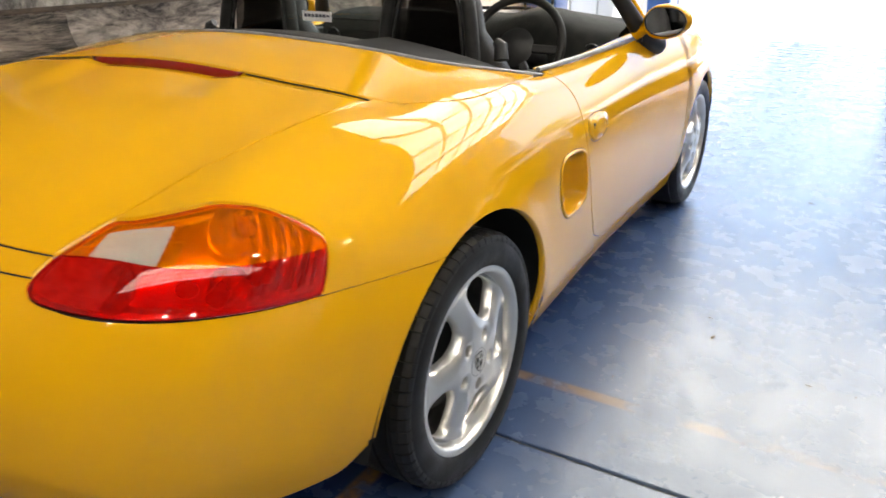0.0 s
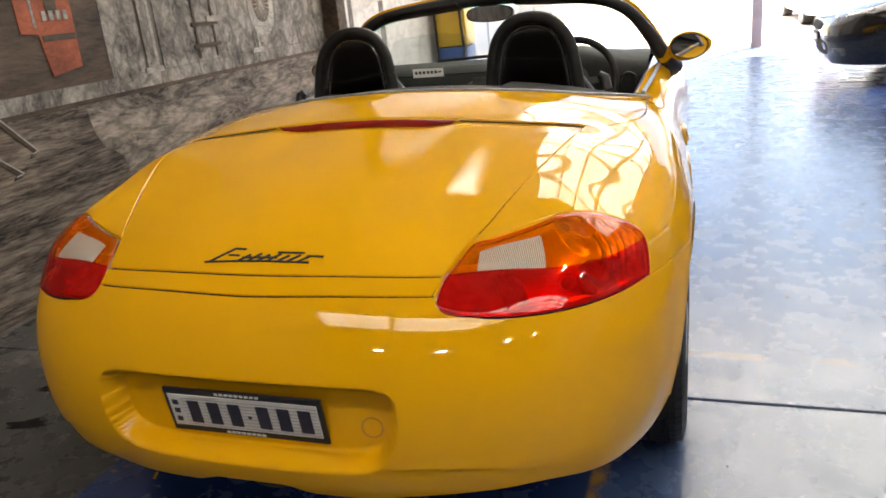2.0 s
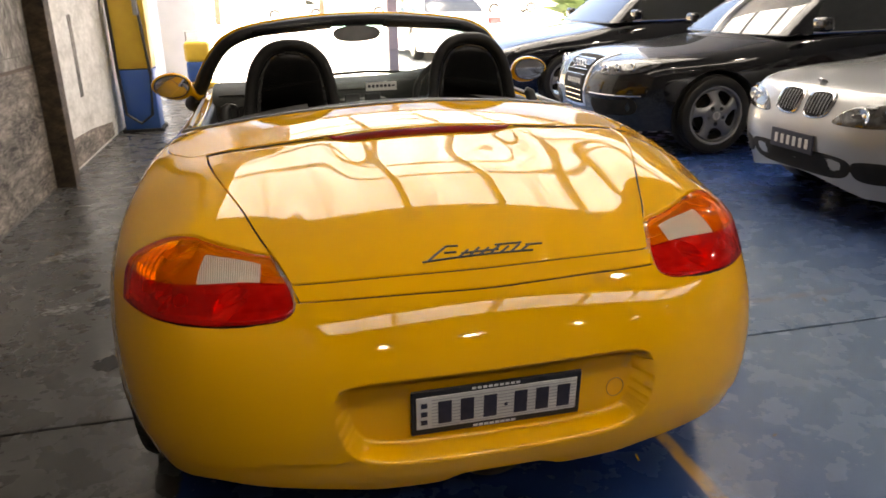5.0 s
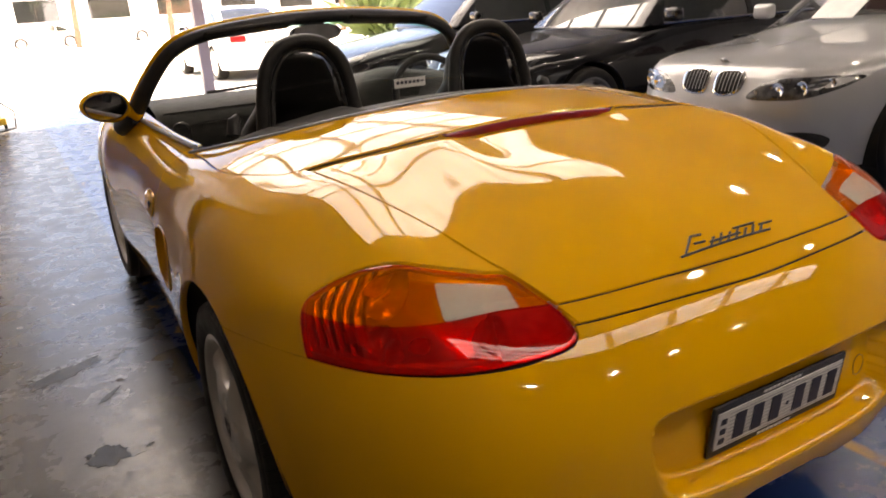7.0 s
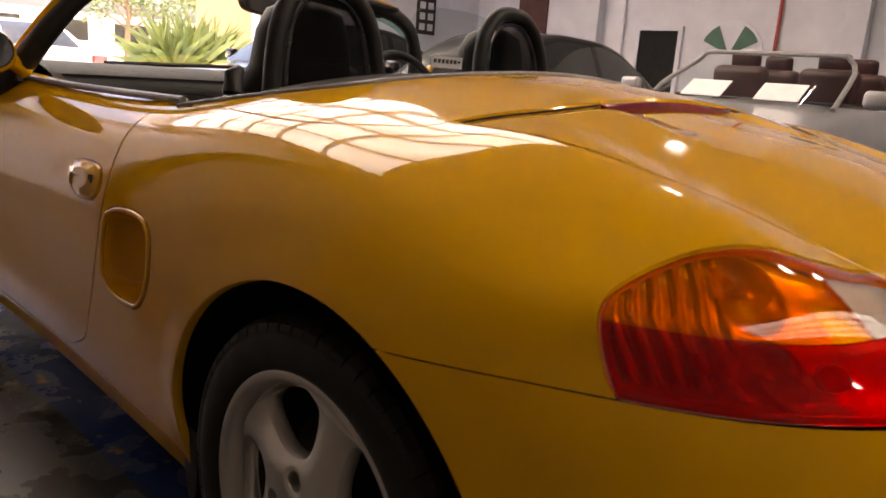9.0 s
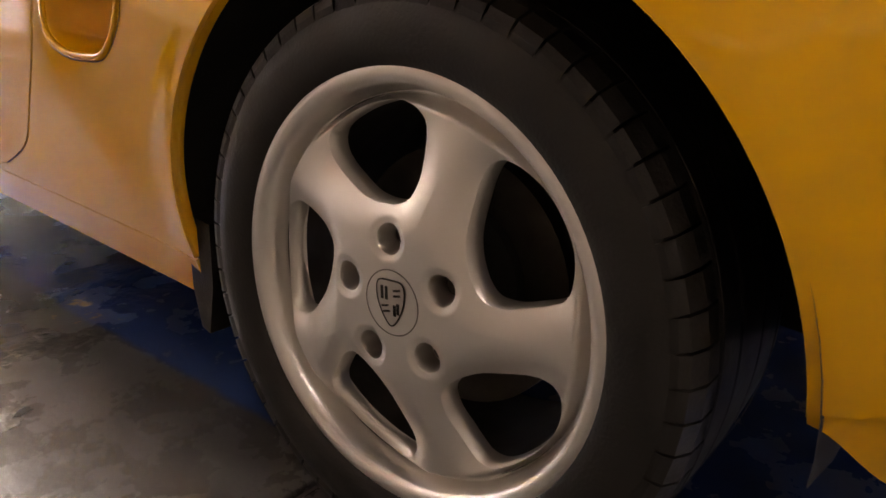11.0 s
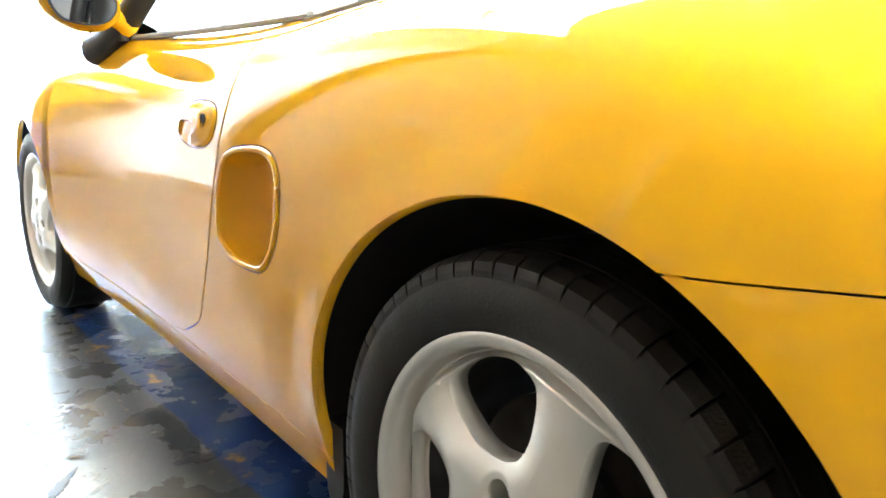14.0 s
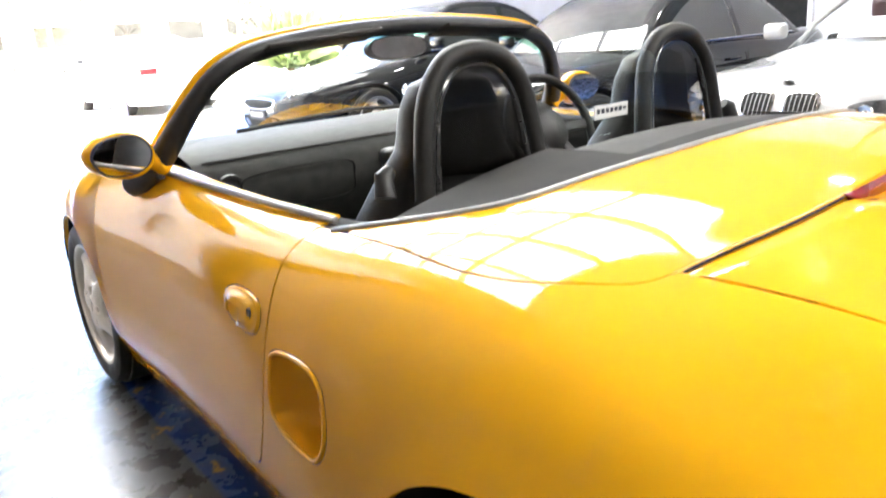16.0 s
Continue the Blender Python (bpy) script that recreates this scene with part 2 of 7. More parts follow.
def body_form(x, y, z):
    """Below nought inside the car's body, above it outside; about metres near the skin."""
    ax = np.abs(x)
    w = half_width(y) - tuck(z)
    t = np.clip(Y_TAIL - y, 0, None) / (Y_TAIL + tail(z))
    f = np.clip(y - Y_NOSE, 0, None) / (nose(z) - Y_NOSE)
    plan = ((ax / w) ** POW + t**POW + f**POW) ** (1 / POW)
    top = ridge(y) - crown(y) * x * x + shoulder(y) * np.exp(-(((ax - shoulder_x(y)) / 0.138) ** 2))
    corner = 0.014 * np.exp(-(((ax - 0.76) / 0.13) ** 2) - ((y + 0.46) / 0.16) ** 2 - ((z - 0.745) / 0.05) ** 2)
    return soft_max(0.88 * (plan - 1), (z - top) * 0.97, round_k(y)) - corner


def gradient(form, v, e=1e-4):
    g = np.empty_like(v)
    for a in range(3):
        d = np.zeros(3)
        d[a] = e
        g[:, a] = form(*(v + d).T) - form(*(v - d).T)
    return g / np.linalg.norm(g, axis=1)[:, None]


def meet(form, start, way, near, far, steps=34):
    """Where rays from inside leave the form."""
    lo, hi = np.full(len(start), near), np.full(len(start), far)
    for _ in range(steps):
        mid = 0.5 * (lo + hi)
        out = form(*(start + mid[:, None] * way).T) > 0
        hi, lo = np.where(out, mid, hi), np.where(out, lo, mid)
    return start + lo[:, None] * way


def triangles(quads):
    q = np.asarray(quads)
    return np.concatenate([q[:, [0, 1, 2]], q[:, [0, 2, 3]]])


def clip(v, t, g):
    """The part of a triangle mesh on which g, given per vertex, is above nought."""
    keep = g > 0
    count = keep[t].sum(1)
    out, extra, base, made = [t[count == 3]], [], len(v), {}

    def cut(a, b):
        key = (a, b) if a < b else (b, a)
        if key not in made:
            u = g[a] / (g[a] - g[b])
            made[key] = base + len(extra)
            extra.append(v[a] + u * (v[b] - v[a]))
        return made[key]

    new_t = []
    for tri in t[(count == 1) | (count == 2)]:
        k = keep[tri]
        if k.sum() == 1:
            a, b, c = np.roll(tri, -int(np.argmax(k)))
            new_t.append((a, cut(a, b), cut(a, c)))
        else:
            a, b, c = np.roll(tri, -int(np.argmin(k)))
            p, q = cut(a, b), cut(a, c)
            new_t += [(p, b, c), (p, c, q)]
    if new_t:
        out.append(np.array(new_t))
        v = np.concatenate([v, np.array(extra)])
    t = np.concatenate(out)
    used, inv = np.unique(t, return_inverse=True)
    return v[used], inv.reshape(-1, 3)


def panel(name, form, v, t, cuts, material, parent, label="", depth=0.018, lift=0.0):
    """A skin panel: the mesh cut by the functions, with its edges folded inwards."""
    for g in cuts:
        if len(t):
            v, t = clip(v, t, g(*v.T))
    n = gradient(form, v)
    turned = (np.cross(v[t[:, 1]] - v[t[:, 0]], v[t[:, 2]] - v[t[:, 0]]) * n[t[:, 0]]).sum(1) < 0
    t[turned] = t[turned][:, ::-1]
    v = v + lift * n
    edges = np.sort(np.concatenate([t[:, [0, 1]], t[:, [1, 2]], t[:, [2, 0]]]), axis=1)
    _, first, cnt = np.unique(edges, axis=0, return_index=True, return_counts=True)
    rim = np.concatenate([t[:, [0, 1]], t[:, [1, 2]], t[:, [2, 0]]])[first[cnt == 1]]
    faces = t.tolist()
    if depth and len(rim):
        k = len(v)
        a, b = v[rim[:, 0]], v[rim[:, 1]]
        na, nb = n[rim[:, 0]], n[rim[:, 1]]
        fold = np.concatenate([a, b, b - depth * nb, a - depth * na])
        face_n = np.cross(b - a, na)
        face_n = face_n / np.maximum(np.linalg.norm(face_n, axis=1), 1e-9)[:, None]
        m = len(rim)
        # the edge itself is rounded a little in its shading
        na2, nb2 = na + 0.6 * face_n, nb + 0.6 * face_n
        v = np.concatenate([v, fold])
        n = np.concatenate([n, na2, nb2, face_n, face_n])
        n /= np.linalg.norm(n, axis=1)[:, None]
        i = np.arange(m)
        faces += np.stack([k + i, k + 3 * m + i, k + 2 * m + i, k + m + i], -1).tolist()
    return link(name, mesh_of(name, v, faces, material, n), parent, label)


def inside_polygon(px, py, poly):
    """Distance to a closed outline, above nought inside it."""
    poly = np.asarray(poly, float)
    a, b = poly, np.roll(poly, -1, 0)
    best, odd = np.full(px.shape, 1e9), np.zeros(px.shape, bool)
    for (ax, ay), (bx, by) in zip(a, b):
        ex, ey = bx - ax, by - ay
        u = np.clip(((px - ax) * ex + (py - ay) * ey) / (ex * ex + ey * ey), 0, 1)
        best = np.minimum(best, np.hypot(px - ax - u * ex, py - ay - u * ey))
        if ay != by:
            odd ^= ((ay > py) != (by > py)) & (px < (bx - ax) * (py - ay) / (by - ay) + ax)
    return np.where(odd, best, -best)


def closed_curve(points, n=96):
    """A smooth closed outline through the points."""
    p = np.array(points, float)
    m = len(p)
    out = []
    for i in range(m):
        a, b, c, d = p[(i - 1) % m], p[i], p[(i + 1) % m], p[(i + 2) % m]
        for u in np.linspace(0, 1, max(2, n // m), endpoint=False):
            out.append(0.5 * (2 * b + (c - a) * u + (2 * a - 5 * b + 4 * c - d) * u * u + (3 * b - a - 3 * c + d) * u**3))
    return np.array(out)

# ---- the building ----
WALL_X, ROOF_Z, FRONT_Y, BACK_Y, RIGHT_X = -2.08, 5.2, 11.2, -9.0, 12.0


def floor_material():
    """Grey concrete, worn blue paint to the right of a line, yellow bay lines."""
    m, n, l, p = nodes_of("painted_concrete")
    geo = n.new("ShaderNodeNewGeometry")
    sep = n.new("ShaderNodeSeparateXYZ")
    l.new(geo.outputs["Position"], sep.inputs[0])

    def op(kind, a, b=None, c=None):
        q = n.new("ShaderNodeMath")
        q.operation = kind
        for i, v in enumerate((a, b, c)):
            if v is None:
                continue
            if isinstance(v, (int, float)):
                q.inputs[i].default_value = v
            else:
                l.new(v, q.inputs[i])
        return q.outputs[0]

    def tex(scale, detail=6, rough=0.6):
        q = n.new("ShaderNodeTexNoise")
        q.inputs["Scale"].default_value, q.inputs["Detail"].default_value, q.inputs["Roughness"].default_value = scale, detail, rough
        l.new(geo.outputs["Position"], q.inputs["Vector"])
        return q.outputs[0]

    def band(v, a, b, soft=0.006):
        q = n.new("ShaderNodeMapRange")
        q.inputs[1].default_value, q.inputs[2].default_value = a - soft, a + soft
        r = n.new("ShaderNodeMapRange")
        r.inputs[1].default_value, r.inputs[2].default_value = b + soft, b - soft
        l.new(v, q.inputs[0])
        l.new(v, r.inputs[0])
        return op("MULTIPLY", q.outputs[0], r.outputs[0])

    def mix(f, a, b):
        q = n.new("ShaderNodeMix")
        q.data_type = "RGBA"
        l.new(f, q.inputs[0])
        for i, v in ((6, a), (7, b)):
            if isinstance(v, tuple):
                q.inputs[i].default_value = (*v, 1)
            else:
                l.new(v, q.inputs[i])
        return q.outputs[2]

    def step(v, a, b):
        q = n.new("ShaderNodeMapRange")
        q.inputs[1].default_value, q.inputs[2].default_value = a, b
        l.new(v, q.inputs[0])
        return q.outputs[0]

    x, y = sep.outputs[0], sep.outputs[1]
    big, mid, fine = tex(1.3), tex(7), tex(42)
    concrete = mix(step(big, 0.3, 0.7), (0.037, 0.0355, 0.034), (0.075, 0.072, 0.068))
    concrete = mix(step(fine, 0.45, 0.75), concrete, (0.042, 0.0405, 0.039))
    edge = op("ADD", x, op("MULTIPLY", op("SUBTRACT", mid, 0.5), 0.05))
    blue_zone = step(edge, -0.80, -0.785)
    edge_wear = step(x, -0.45, -0.80)
    wear = op("MULTIPLY", step(op("ADD", mid, op("MULTIPLY", edge_wear, 0.10)), 0.78, 0.70), step(op("ADD", fine, op("MULTIPLY", edge_wear, 0.10)), 0.80, 0.72))
    # doorway glare to the right of the car is put into the paint's colour
    glare_lane = op("MULTIPLY", step(x, 0.5, 1.3), step(op("ADD", x, op("MULTIPLY", y, 0.1)), 3.2, 2.0))
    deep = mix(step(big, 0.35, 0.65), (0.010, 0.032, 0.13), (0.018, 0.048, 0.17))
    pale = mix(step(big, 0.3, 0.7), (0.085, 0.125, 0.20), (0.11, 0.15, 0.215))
    paint = mix(glare_lane, deep, pale)
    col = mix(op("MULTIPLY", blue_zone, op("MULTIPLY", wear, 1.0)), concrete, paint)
    lines = op("MAXIMUM", op("MULTIPLY", band(x, 0.642, 0.688), band(y, -4.0, 0.1)), op("MULTIPLY", band(y, 0.44, 0.485), band(x, 0.66, 6.0)))
    fade = op("MULTIPLY", step(mid, 0.60, 0.42), step(x, 2.2, 0.6))
    col = mix(op("MULTIPLY", lines, op("MULTIPLY", fade, op("MULTIPLY_ADD", step(x, 0.72, 0.66), 0.42, 0.48))), col, (0.48, 0.27, 0.055))
    flecks = op("MULTIPLY", band(x, -0.87, -0.74), step(mid, 0.62, 0.66))
    col = mix(flecks, col, (0.42, 0.25, 0.07))
    l.new(col, p.inputs["Base Color"])
    rough_wet = step(mid, 0.3, 0.75)
    p.inputs["IOR"].default_value = 1.52
    low = op("MULTIPLY_ADD", blue_zone, -0.02, 0.19)
    l.new(op("MULTIPLY_ADD", rough_wet, 0.20, low), p.inputs["Roughness"])
    b = n.new("ShaderNodeBump")
    b.inputs["Strength"].default_value, b.inputs["Distance"].default_value = 0.24, 0.003
    l.new(op("ADD", fine, op("MULTIPLY", mid, 1.5)), b.inputs["Height"])
    l.new(b.outputs[0], p.inputs["Normal"])
    return m


FLOOR = floor_material()
JOINT = surf("joint_filler", (0.05, 0.05, 0.055), (0.10, 0.10, 0.10), scale=60, rough=0.8, bump=0.5)
WHITE_WALL = surf("white_painted_wall", (0.73, 0.74, 0.775), (0.66, 0.67, 0.70), scale=2.5, rough=0.6, bump=0.2, bump_scale=60)
SHEET = surf("roof_sheet", (0.34, 0.335, 0.325), (0.27, 0.265, 0.26), scale=3, rough=0.5)
STEEL_PAINT = surf("painted_steel", (0.24, 0.25, 0.27), (0.17, 0.18, 0.2), scale=5, rough=0.5)
SKYLIGHT = sheet_glow("skylight_sheet", (1.0, 0.985, 0.95), 0.9)
SKY_STRIP = sheet_glow("strip_light_sheet", (1.0, 0.97, 0.92), 1.3)
LAMP_GLOW = glow("lamp_bulb", (1.0, 0.97, 0.9), 16.0)
ASPHALT = surf("sunlit_forecourt", (0.62, 0.61, 0.59), (0.55, 0.54, 0.525), scale=2, rough=0.85, bump=0.5, bump_scale=90)


def build_room():
    floor = tagged(new("floor"), "worn blue-painted concrete slab floor with saw-cut joints", "floor", kind="structure")
    ys = [BACK_Y, 0.158, 5.62, FRONT_Y + 0.15]
    for y0, y1 in zip(ys, ys[1:]):
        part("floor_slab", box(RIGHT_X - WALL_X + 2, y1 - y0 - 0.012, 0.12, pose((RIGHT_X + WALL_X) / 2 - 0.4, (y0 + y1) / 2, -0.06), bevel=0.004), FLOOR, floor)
    for y in ys[1:-1]:
        part("joint_strip", box(RIGHT_X - WALL_X + 2, 0.012, 0.1, pose((RIGHT_X + WALL_X) / 2 - 0.4, y, -0.058)), JOINT, floor, "dark joint filler")
    ground = part("ground", box(400, 400, 0.1, pose(0, 60, -0.21)), ASPHALT)
    tagged(ground, "pale concrete ground under and round the building", "ground", kind="structure")
    yard = part("road", box(160, 160, 0.115, pose(20, FRONT_Y + 0.16 + 80, -0.06)), ASPHALT)
    tagged(yard, "sunlit pale concrete forecourt and road outside the garage", "road", kind="structure")
    for name, m, size, lab in (
        ("wall_west", pose(WALL_X - 0.125, (BACK_Y + 3.9) / 2, ROOF_Z / 2), (0.25, 3.9 - BACK_Y, ROOF_Z), "masonry wall painted with a sepia street mural"),
        ("wall_south", pose((WALL_X + RIGHT_X) / 2, BACK_Y - 0.125, ROOF_Z / 2), (RIGHT_X - WALL_X + 0.5, 0.25, ROOF_Z), "unseen dark rear wall, added to keep light off the tail"),
        ("wall_east", pose(RIGHT_X + 0.125, (BACK_Y + FRONT_Y) / 2, ROOF_Z / 2), (0.25, FRONT_Y - BACK_Y, ROOF_Z), "white painted side wall of the hall"),
    ):
        tagged(part(name, box(*size, m), MURAL if name == "wall_west" else REAR_WALL if name == "wall_south" else WHITE_WALL), lab, "wall", kind="structure")
    lintel = part("wall_north", box(RIGHT_X - WALL_X + 0.5, 0.25, ROOF_Z - 4.95, pose((WALL_X + RIGHT_X) / 2, FRONT_Y + 0.125, (ROOF_Z + 4.95) / 2)), WHITE_WALL)
    tagged(lintel, "white painted wall over the wide open roller doorway", "wall", kind="structure")


# added wall, out of view; its dark colour keeps fill light low
REAR_WALL = surf("unseen_wall_dark", (0.12, 0.115, 0.11), (0.08, 0.077, 0.073), scale=3, rough=0.7, bump=0.4, bump_scale=40)
MURAL = surf("mural_paint", (0.05, 0.044, 0.038), (0.19, 0.17, 0.15), scale=5, rough=0.75, bump=0.5, bump_scale=40, detail=12, low=0.3, high=0.7)


def build_roof():
    """Dark sheet roof; towards the doorway a wide field of pale translucent sheets between thin steel bars, and a strip of them behind."""
    ceiling = new("ceiling")
    tagged(ceiling, "grey sheet roof with a wide field of pale translucent panels", "ceiling", kind="structure")
    fields = [(-4.1, -2.9, -1.9, 8.1, SKY_STRIP, 4), (3.0, 11.1, -0.9, 4.9, SKYLIGHT, 6)]
    y = BACK_Y
    for y0, y1 in [(f[0], f[1]) for f in fields] + [(FRONT_Y + 0.25, None)]:
        part("roof_sheet", box(RIGHT_X - WALL_X + 1, y0 - y, 0.08, pose((WALL_X + RIGHT_X) / 2, (y0 + y) / 2, ROOF_Z + 0.04)), SHEET, ceiling)
        y = y1
    for y0, y1, x0, x1, glass, rows in fields:
        part("roof_sheet", box(x0 - WALL_X + 0.5, y1 - y0, 0.08, pose((WALL_X - 0.5 + x0) / 2, (y0 + y1) / 2, ROOF_Z + 0.04)), SHEET, ceiling)
        part("roof_sheet", box(RIGHT_X - x1 + 0.5, y1 - y0, 0.08, pose((x1 + RIGHT_X) / 2 + 0.25, (y0 + y1) / 2, ROOF_Z + 0.04)), SHEET, ceiling)
        cols = round((x1 - x0) / 1.65)
        step = (x1 - x0) / cols
        for k in range(cols):
            part("skylight_panel", box(step - 0.02, y1 - y0, 0.02, pose(x0 + (k + 0.5) * step, (y0 + y1) / 2, ROOF_Z + 0.05)), glass, ceiling, "glowing translucent skylight sheet")
            part("rafter", box(0.10, y1 - y0, 0.16, pose(x0 + k * step, (y0 + y1) / 2, ROOF_Z - 0.05)), STEEL_PAINT, ceiling)
        for k in range(1, rows):
            part("purlin", box(x1 - x0, 0.06, 0.10, pose((x0 + x1) / 2, y0 + (y1 - y0) * k / rows, ROOF_Z - 0.07)), STEEL_PAINT, ceiling)


def build_lamps():
    first = None
    for x, y in ((-0.6, -6.3), (1.4, -6.3), (3.6, -6.3), (6.2, -6.3), (3.2, -1.2), (6.5, -1.2), (6.5, 2.2)):
        if first:
            copy_thing(first, pose(x, y, 4.55))
            continue
        first = thing("bay_lamp", "round white high-bay lamp hanging from the roof", "lamp", "high-bay lamps", pose(x, y, 4.55))
        part("shade", lathe([(0.25, 0.04), (0.22, 0.09), (0.06, 0.19), (0.0, 0.20), (0.0, 0.195), (0.06, 0.18)], 24, "z"), STEEL_PAINT, first, "grey metal shade", smooth=True)
        part("bulb", lathe([(0.02, 0.001), (0.015, 0.12), (0.03, 0.125)], 24, "z"), LAMP_GLOW, first, "glowing diffuser")
        part("rod", tube([(0, 0, 0.24), (0, 0, ROOF_Z - 4.55)], 0.012, 6), STEEL_PAINT, first)


build_room()
build_roof()
build_lamps()

# ---- the yellow car: seams between its panels ----
door_edge = spline([0.24, 0.265, 0.285, 0.33, 0.38, 0.46, 0.56, 0.68, 0.78, 0.84, 0.90], [1.45, 1.08, 0.985, 0.88, 0.825, 0.77, 0.728, 0.697, 0.690, 0.684, 0.655])
lid_side = spline([-0.75, -0.686, -0.595, -0.54, -0.457, -0.34, -0.185, -0.024, 0.1], [0.400, 0.423, 0.455, 0.478, 0.507, 0.550, 0.598, 0.620, 0.63])
lid_rear = spline([-0.423, -0.2, 0.0, 0.2, 0.423, 0.6], [-0.686, -0.722, -0.732, -0.722, -0.686, -0.63])
lid_front = spline([-0.272, -0.15, 0.0, 0.15, 0.272, 0.45, 0.61, 0.7], [-0.060, -0.0595, -0.059, -0.0595, -0.060, -0.049, -0.022, 0.0])
seam_rear = spline([-0.417, -0.2, 0.0, 0.2, 0.417, 0.6], [-0.729, -0.764, -0.775, -0.764, -0.729, -0.67])
cover_side = spline([-0.06, -0.022, 0.03, 0.13, 0.39, 0.6, 0.7], [0.50, 0.625, 0.685, 0.735, 0.752, 0.742, 0.735])
cover_front = spline([-0.5, -0.26, 0.0, 0.26, 0.5, 0.65, 0.722, 0.76], [0.285, 0.235, 0.222, 0.235, 0.285, 0.39, 0.55, 0.66])
lamp_seam = spline([20, 25.2, 28, 34, 40, 47, 53.2, 58.8, 64, 70, 76, 90], [0.700, 0.697, 0.683, 0.673, 0.669, 0.663, 0.6605, 0.6565, 0.650, 0.6435, 0.640, 0.63])
GAP, LID_GAP = 0.0024, 0.0030
LAMP = closed_curve([(31.8, 0.777), (28.9, 0.754), (26.8, 0.734), (25.5, 0.712), (25.3, 0.697), (26.3, 0.685), (28.8, 0.678), (34.0, 0.673), (40.0, 0.669), (45.6, 0.664), (49.2, 0.662), (52.4, 0.661), (53.3, 0.664),
                     (54.1, 0.693), (54.6, 0.727), (54.6, 0.745), (53.8, 0.764), (51.1, 0.789), (47.8, 0.808), (44.2, 0.8145), (41.2, 0.807), (38.0, 0.795), (34.8, 0.784)], 138)


def plan_angle(x, y):
    return np.degrees(np.arctan2(np.abs(x), Y_TAIL - y))


def in_lamp(x, y, z):
    """Metres inside the outline of a tail lamp."""
    return inside_polygon(plan_angle(x, y) * 0.0147, z, LAMP * (0.0147, 1)) - 0.02 * (y > 0.1)


def in_arch(y, z, yc, ay=0.382, az=0.381):
    return (1 - np.sqrt(((y - yc) / ay) ** 2 + ((z - 0.300) / az) ** 2)) * 0.375


def in_lid(x, y):
    ax = np.abs(x)
    return np.minimum(np.minimum(lid_side(y) - ax, y - lid_rear(ax)), lid_front(ax) - y)


def over_seam(x, y, z):
    """Above the seam between the bumper and the body."""
    ang = plan_angle(x, y)
    side = z - lamp_seam(ang)
    return np.where(ang < 25.5, y - seam_rear(np.abs(x)), side)


def bumper_gap(x, y):
    """The seam closes up towards the wheel arch."""
    return GAP - 0.0014 * ramp(plan_angle(x, y), 30, 52)


def in_cover(x, y):
    ax = np.abs(x)
    return np.minimum(np.minimum(cover_side(y) - ax, y - lid_front(ax)), cover_front(ax) - y)


def in_door(y, z):
    return np.minimum(y - door_edge(z), np.minimum(1.98 - y, z - 0.256))


def rear_low(x, y):
    """The lower edge of the rear bumper, raised over the exhaust."""
    ax = np.abs(x)
    return 0.303 + 0.014 * ramp(ax, 0.2, 0.5) - 0.048 * ramp(ax, 0.58, 0.79) + 0.020 * (1 - ramp(ax, 0.07, 0.16)) + 0.05 * ramp(y, -0.46, -0.37)


RECESS = closed_curve([(0, 0.562), (0.2, 0.562), (0.32, 0.556), (0.352, 0.53), (0.35, 0.47), (0.33, 0.42), (0.28, 0.388), (0.15, 0.378),
                       (0, 0.376), (-0.15, 0.378), (-0.28, 0.388), (-0.33, 0.42), (-0.35, 0.47), (-0.352, 0.53), (-0.32, 0.556), (-0.2, 0.562)], 112)
SCOOP = closed_curve([(0.665, 0.665), (0.605, 0.682), (0.515, 0.684), (0.470, 0.660), (0.460, 0.610), (0.474, 0.555), (0.515, 0.513), (0.570, 0.503),
                      (0.640, 0.506), (0.688, 0.53), (0.692, 0.58), (0.682, 0.63)], 96)


def car_form(x, y, z):
    """The body with the number plate's recess, the sill's crease and the bumper's lower lip."""
    f = body_form(x, y, z)
    rear = y < -0.6
    if np.any(rear):
        d = np.full(x.shape, -1.0)
        d[rear] = inside_polygon(x[rear], z[rear], RECESS)
        f = f + 0.044 * ramp(d, -0.010, 0.026)
    f = f - 0.006 * ramp(in_arch(y, z, 0.0, 0.465, 0.46), 0.0, 0.085) * (np.abs(x) > 0.6)
    return f


def crease(x, y):
    """Height of the step along the lower bumper."""
    return 0.352 + 0.040 * (1 - ramp(np.abs(x), 0.40, 0.74)) - 0.022 * ramp(y, -0.52, -0.36)


def valance_form(x, y, z):
    return car_form(x, y, z) + 0.0035 * ramp(np.abs(x), 0.26, 0.38)


def fan(n_side, n_rear, n_up, y_from=3.1, low=-27.0, high=62.0):
    """Rays from the spine of the car out to its right side, rear and left side."""
    side = np.linspace(y_from, -0.1, n_side)
    turn = np.radians(np.linspace(0, 180, n_rear)[1:-1])
    iy = np.concatenate([side, np.full(len(turn), -0.1), side[::-1]])
    hx = np.concatenate([np.ones(n_side), np.cos(turn), -np.ones(n_side)])
    hy = np.concatenate([np.zeros(n_side), -np.sin(turn), np.zeros(n_side)])
    up = np.radians(np.linspace(low, high, n_up))
    start = np.zeros((len(iy), n_up, 3))
    start[..., 1], start[..., 2] = iy[:, None], 0.45
    way = np.stack([hx[:, None] * np.cos(up), hy[:, None] * np.cos(up), np.ones(len(iy))[:, None] * np.sin(up)], -1)
    return start.reshape(-1, 3), way.reshape(-1, 3), grid_faces(len(iy), n_up)


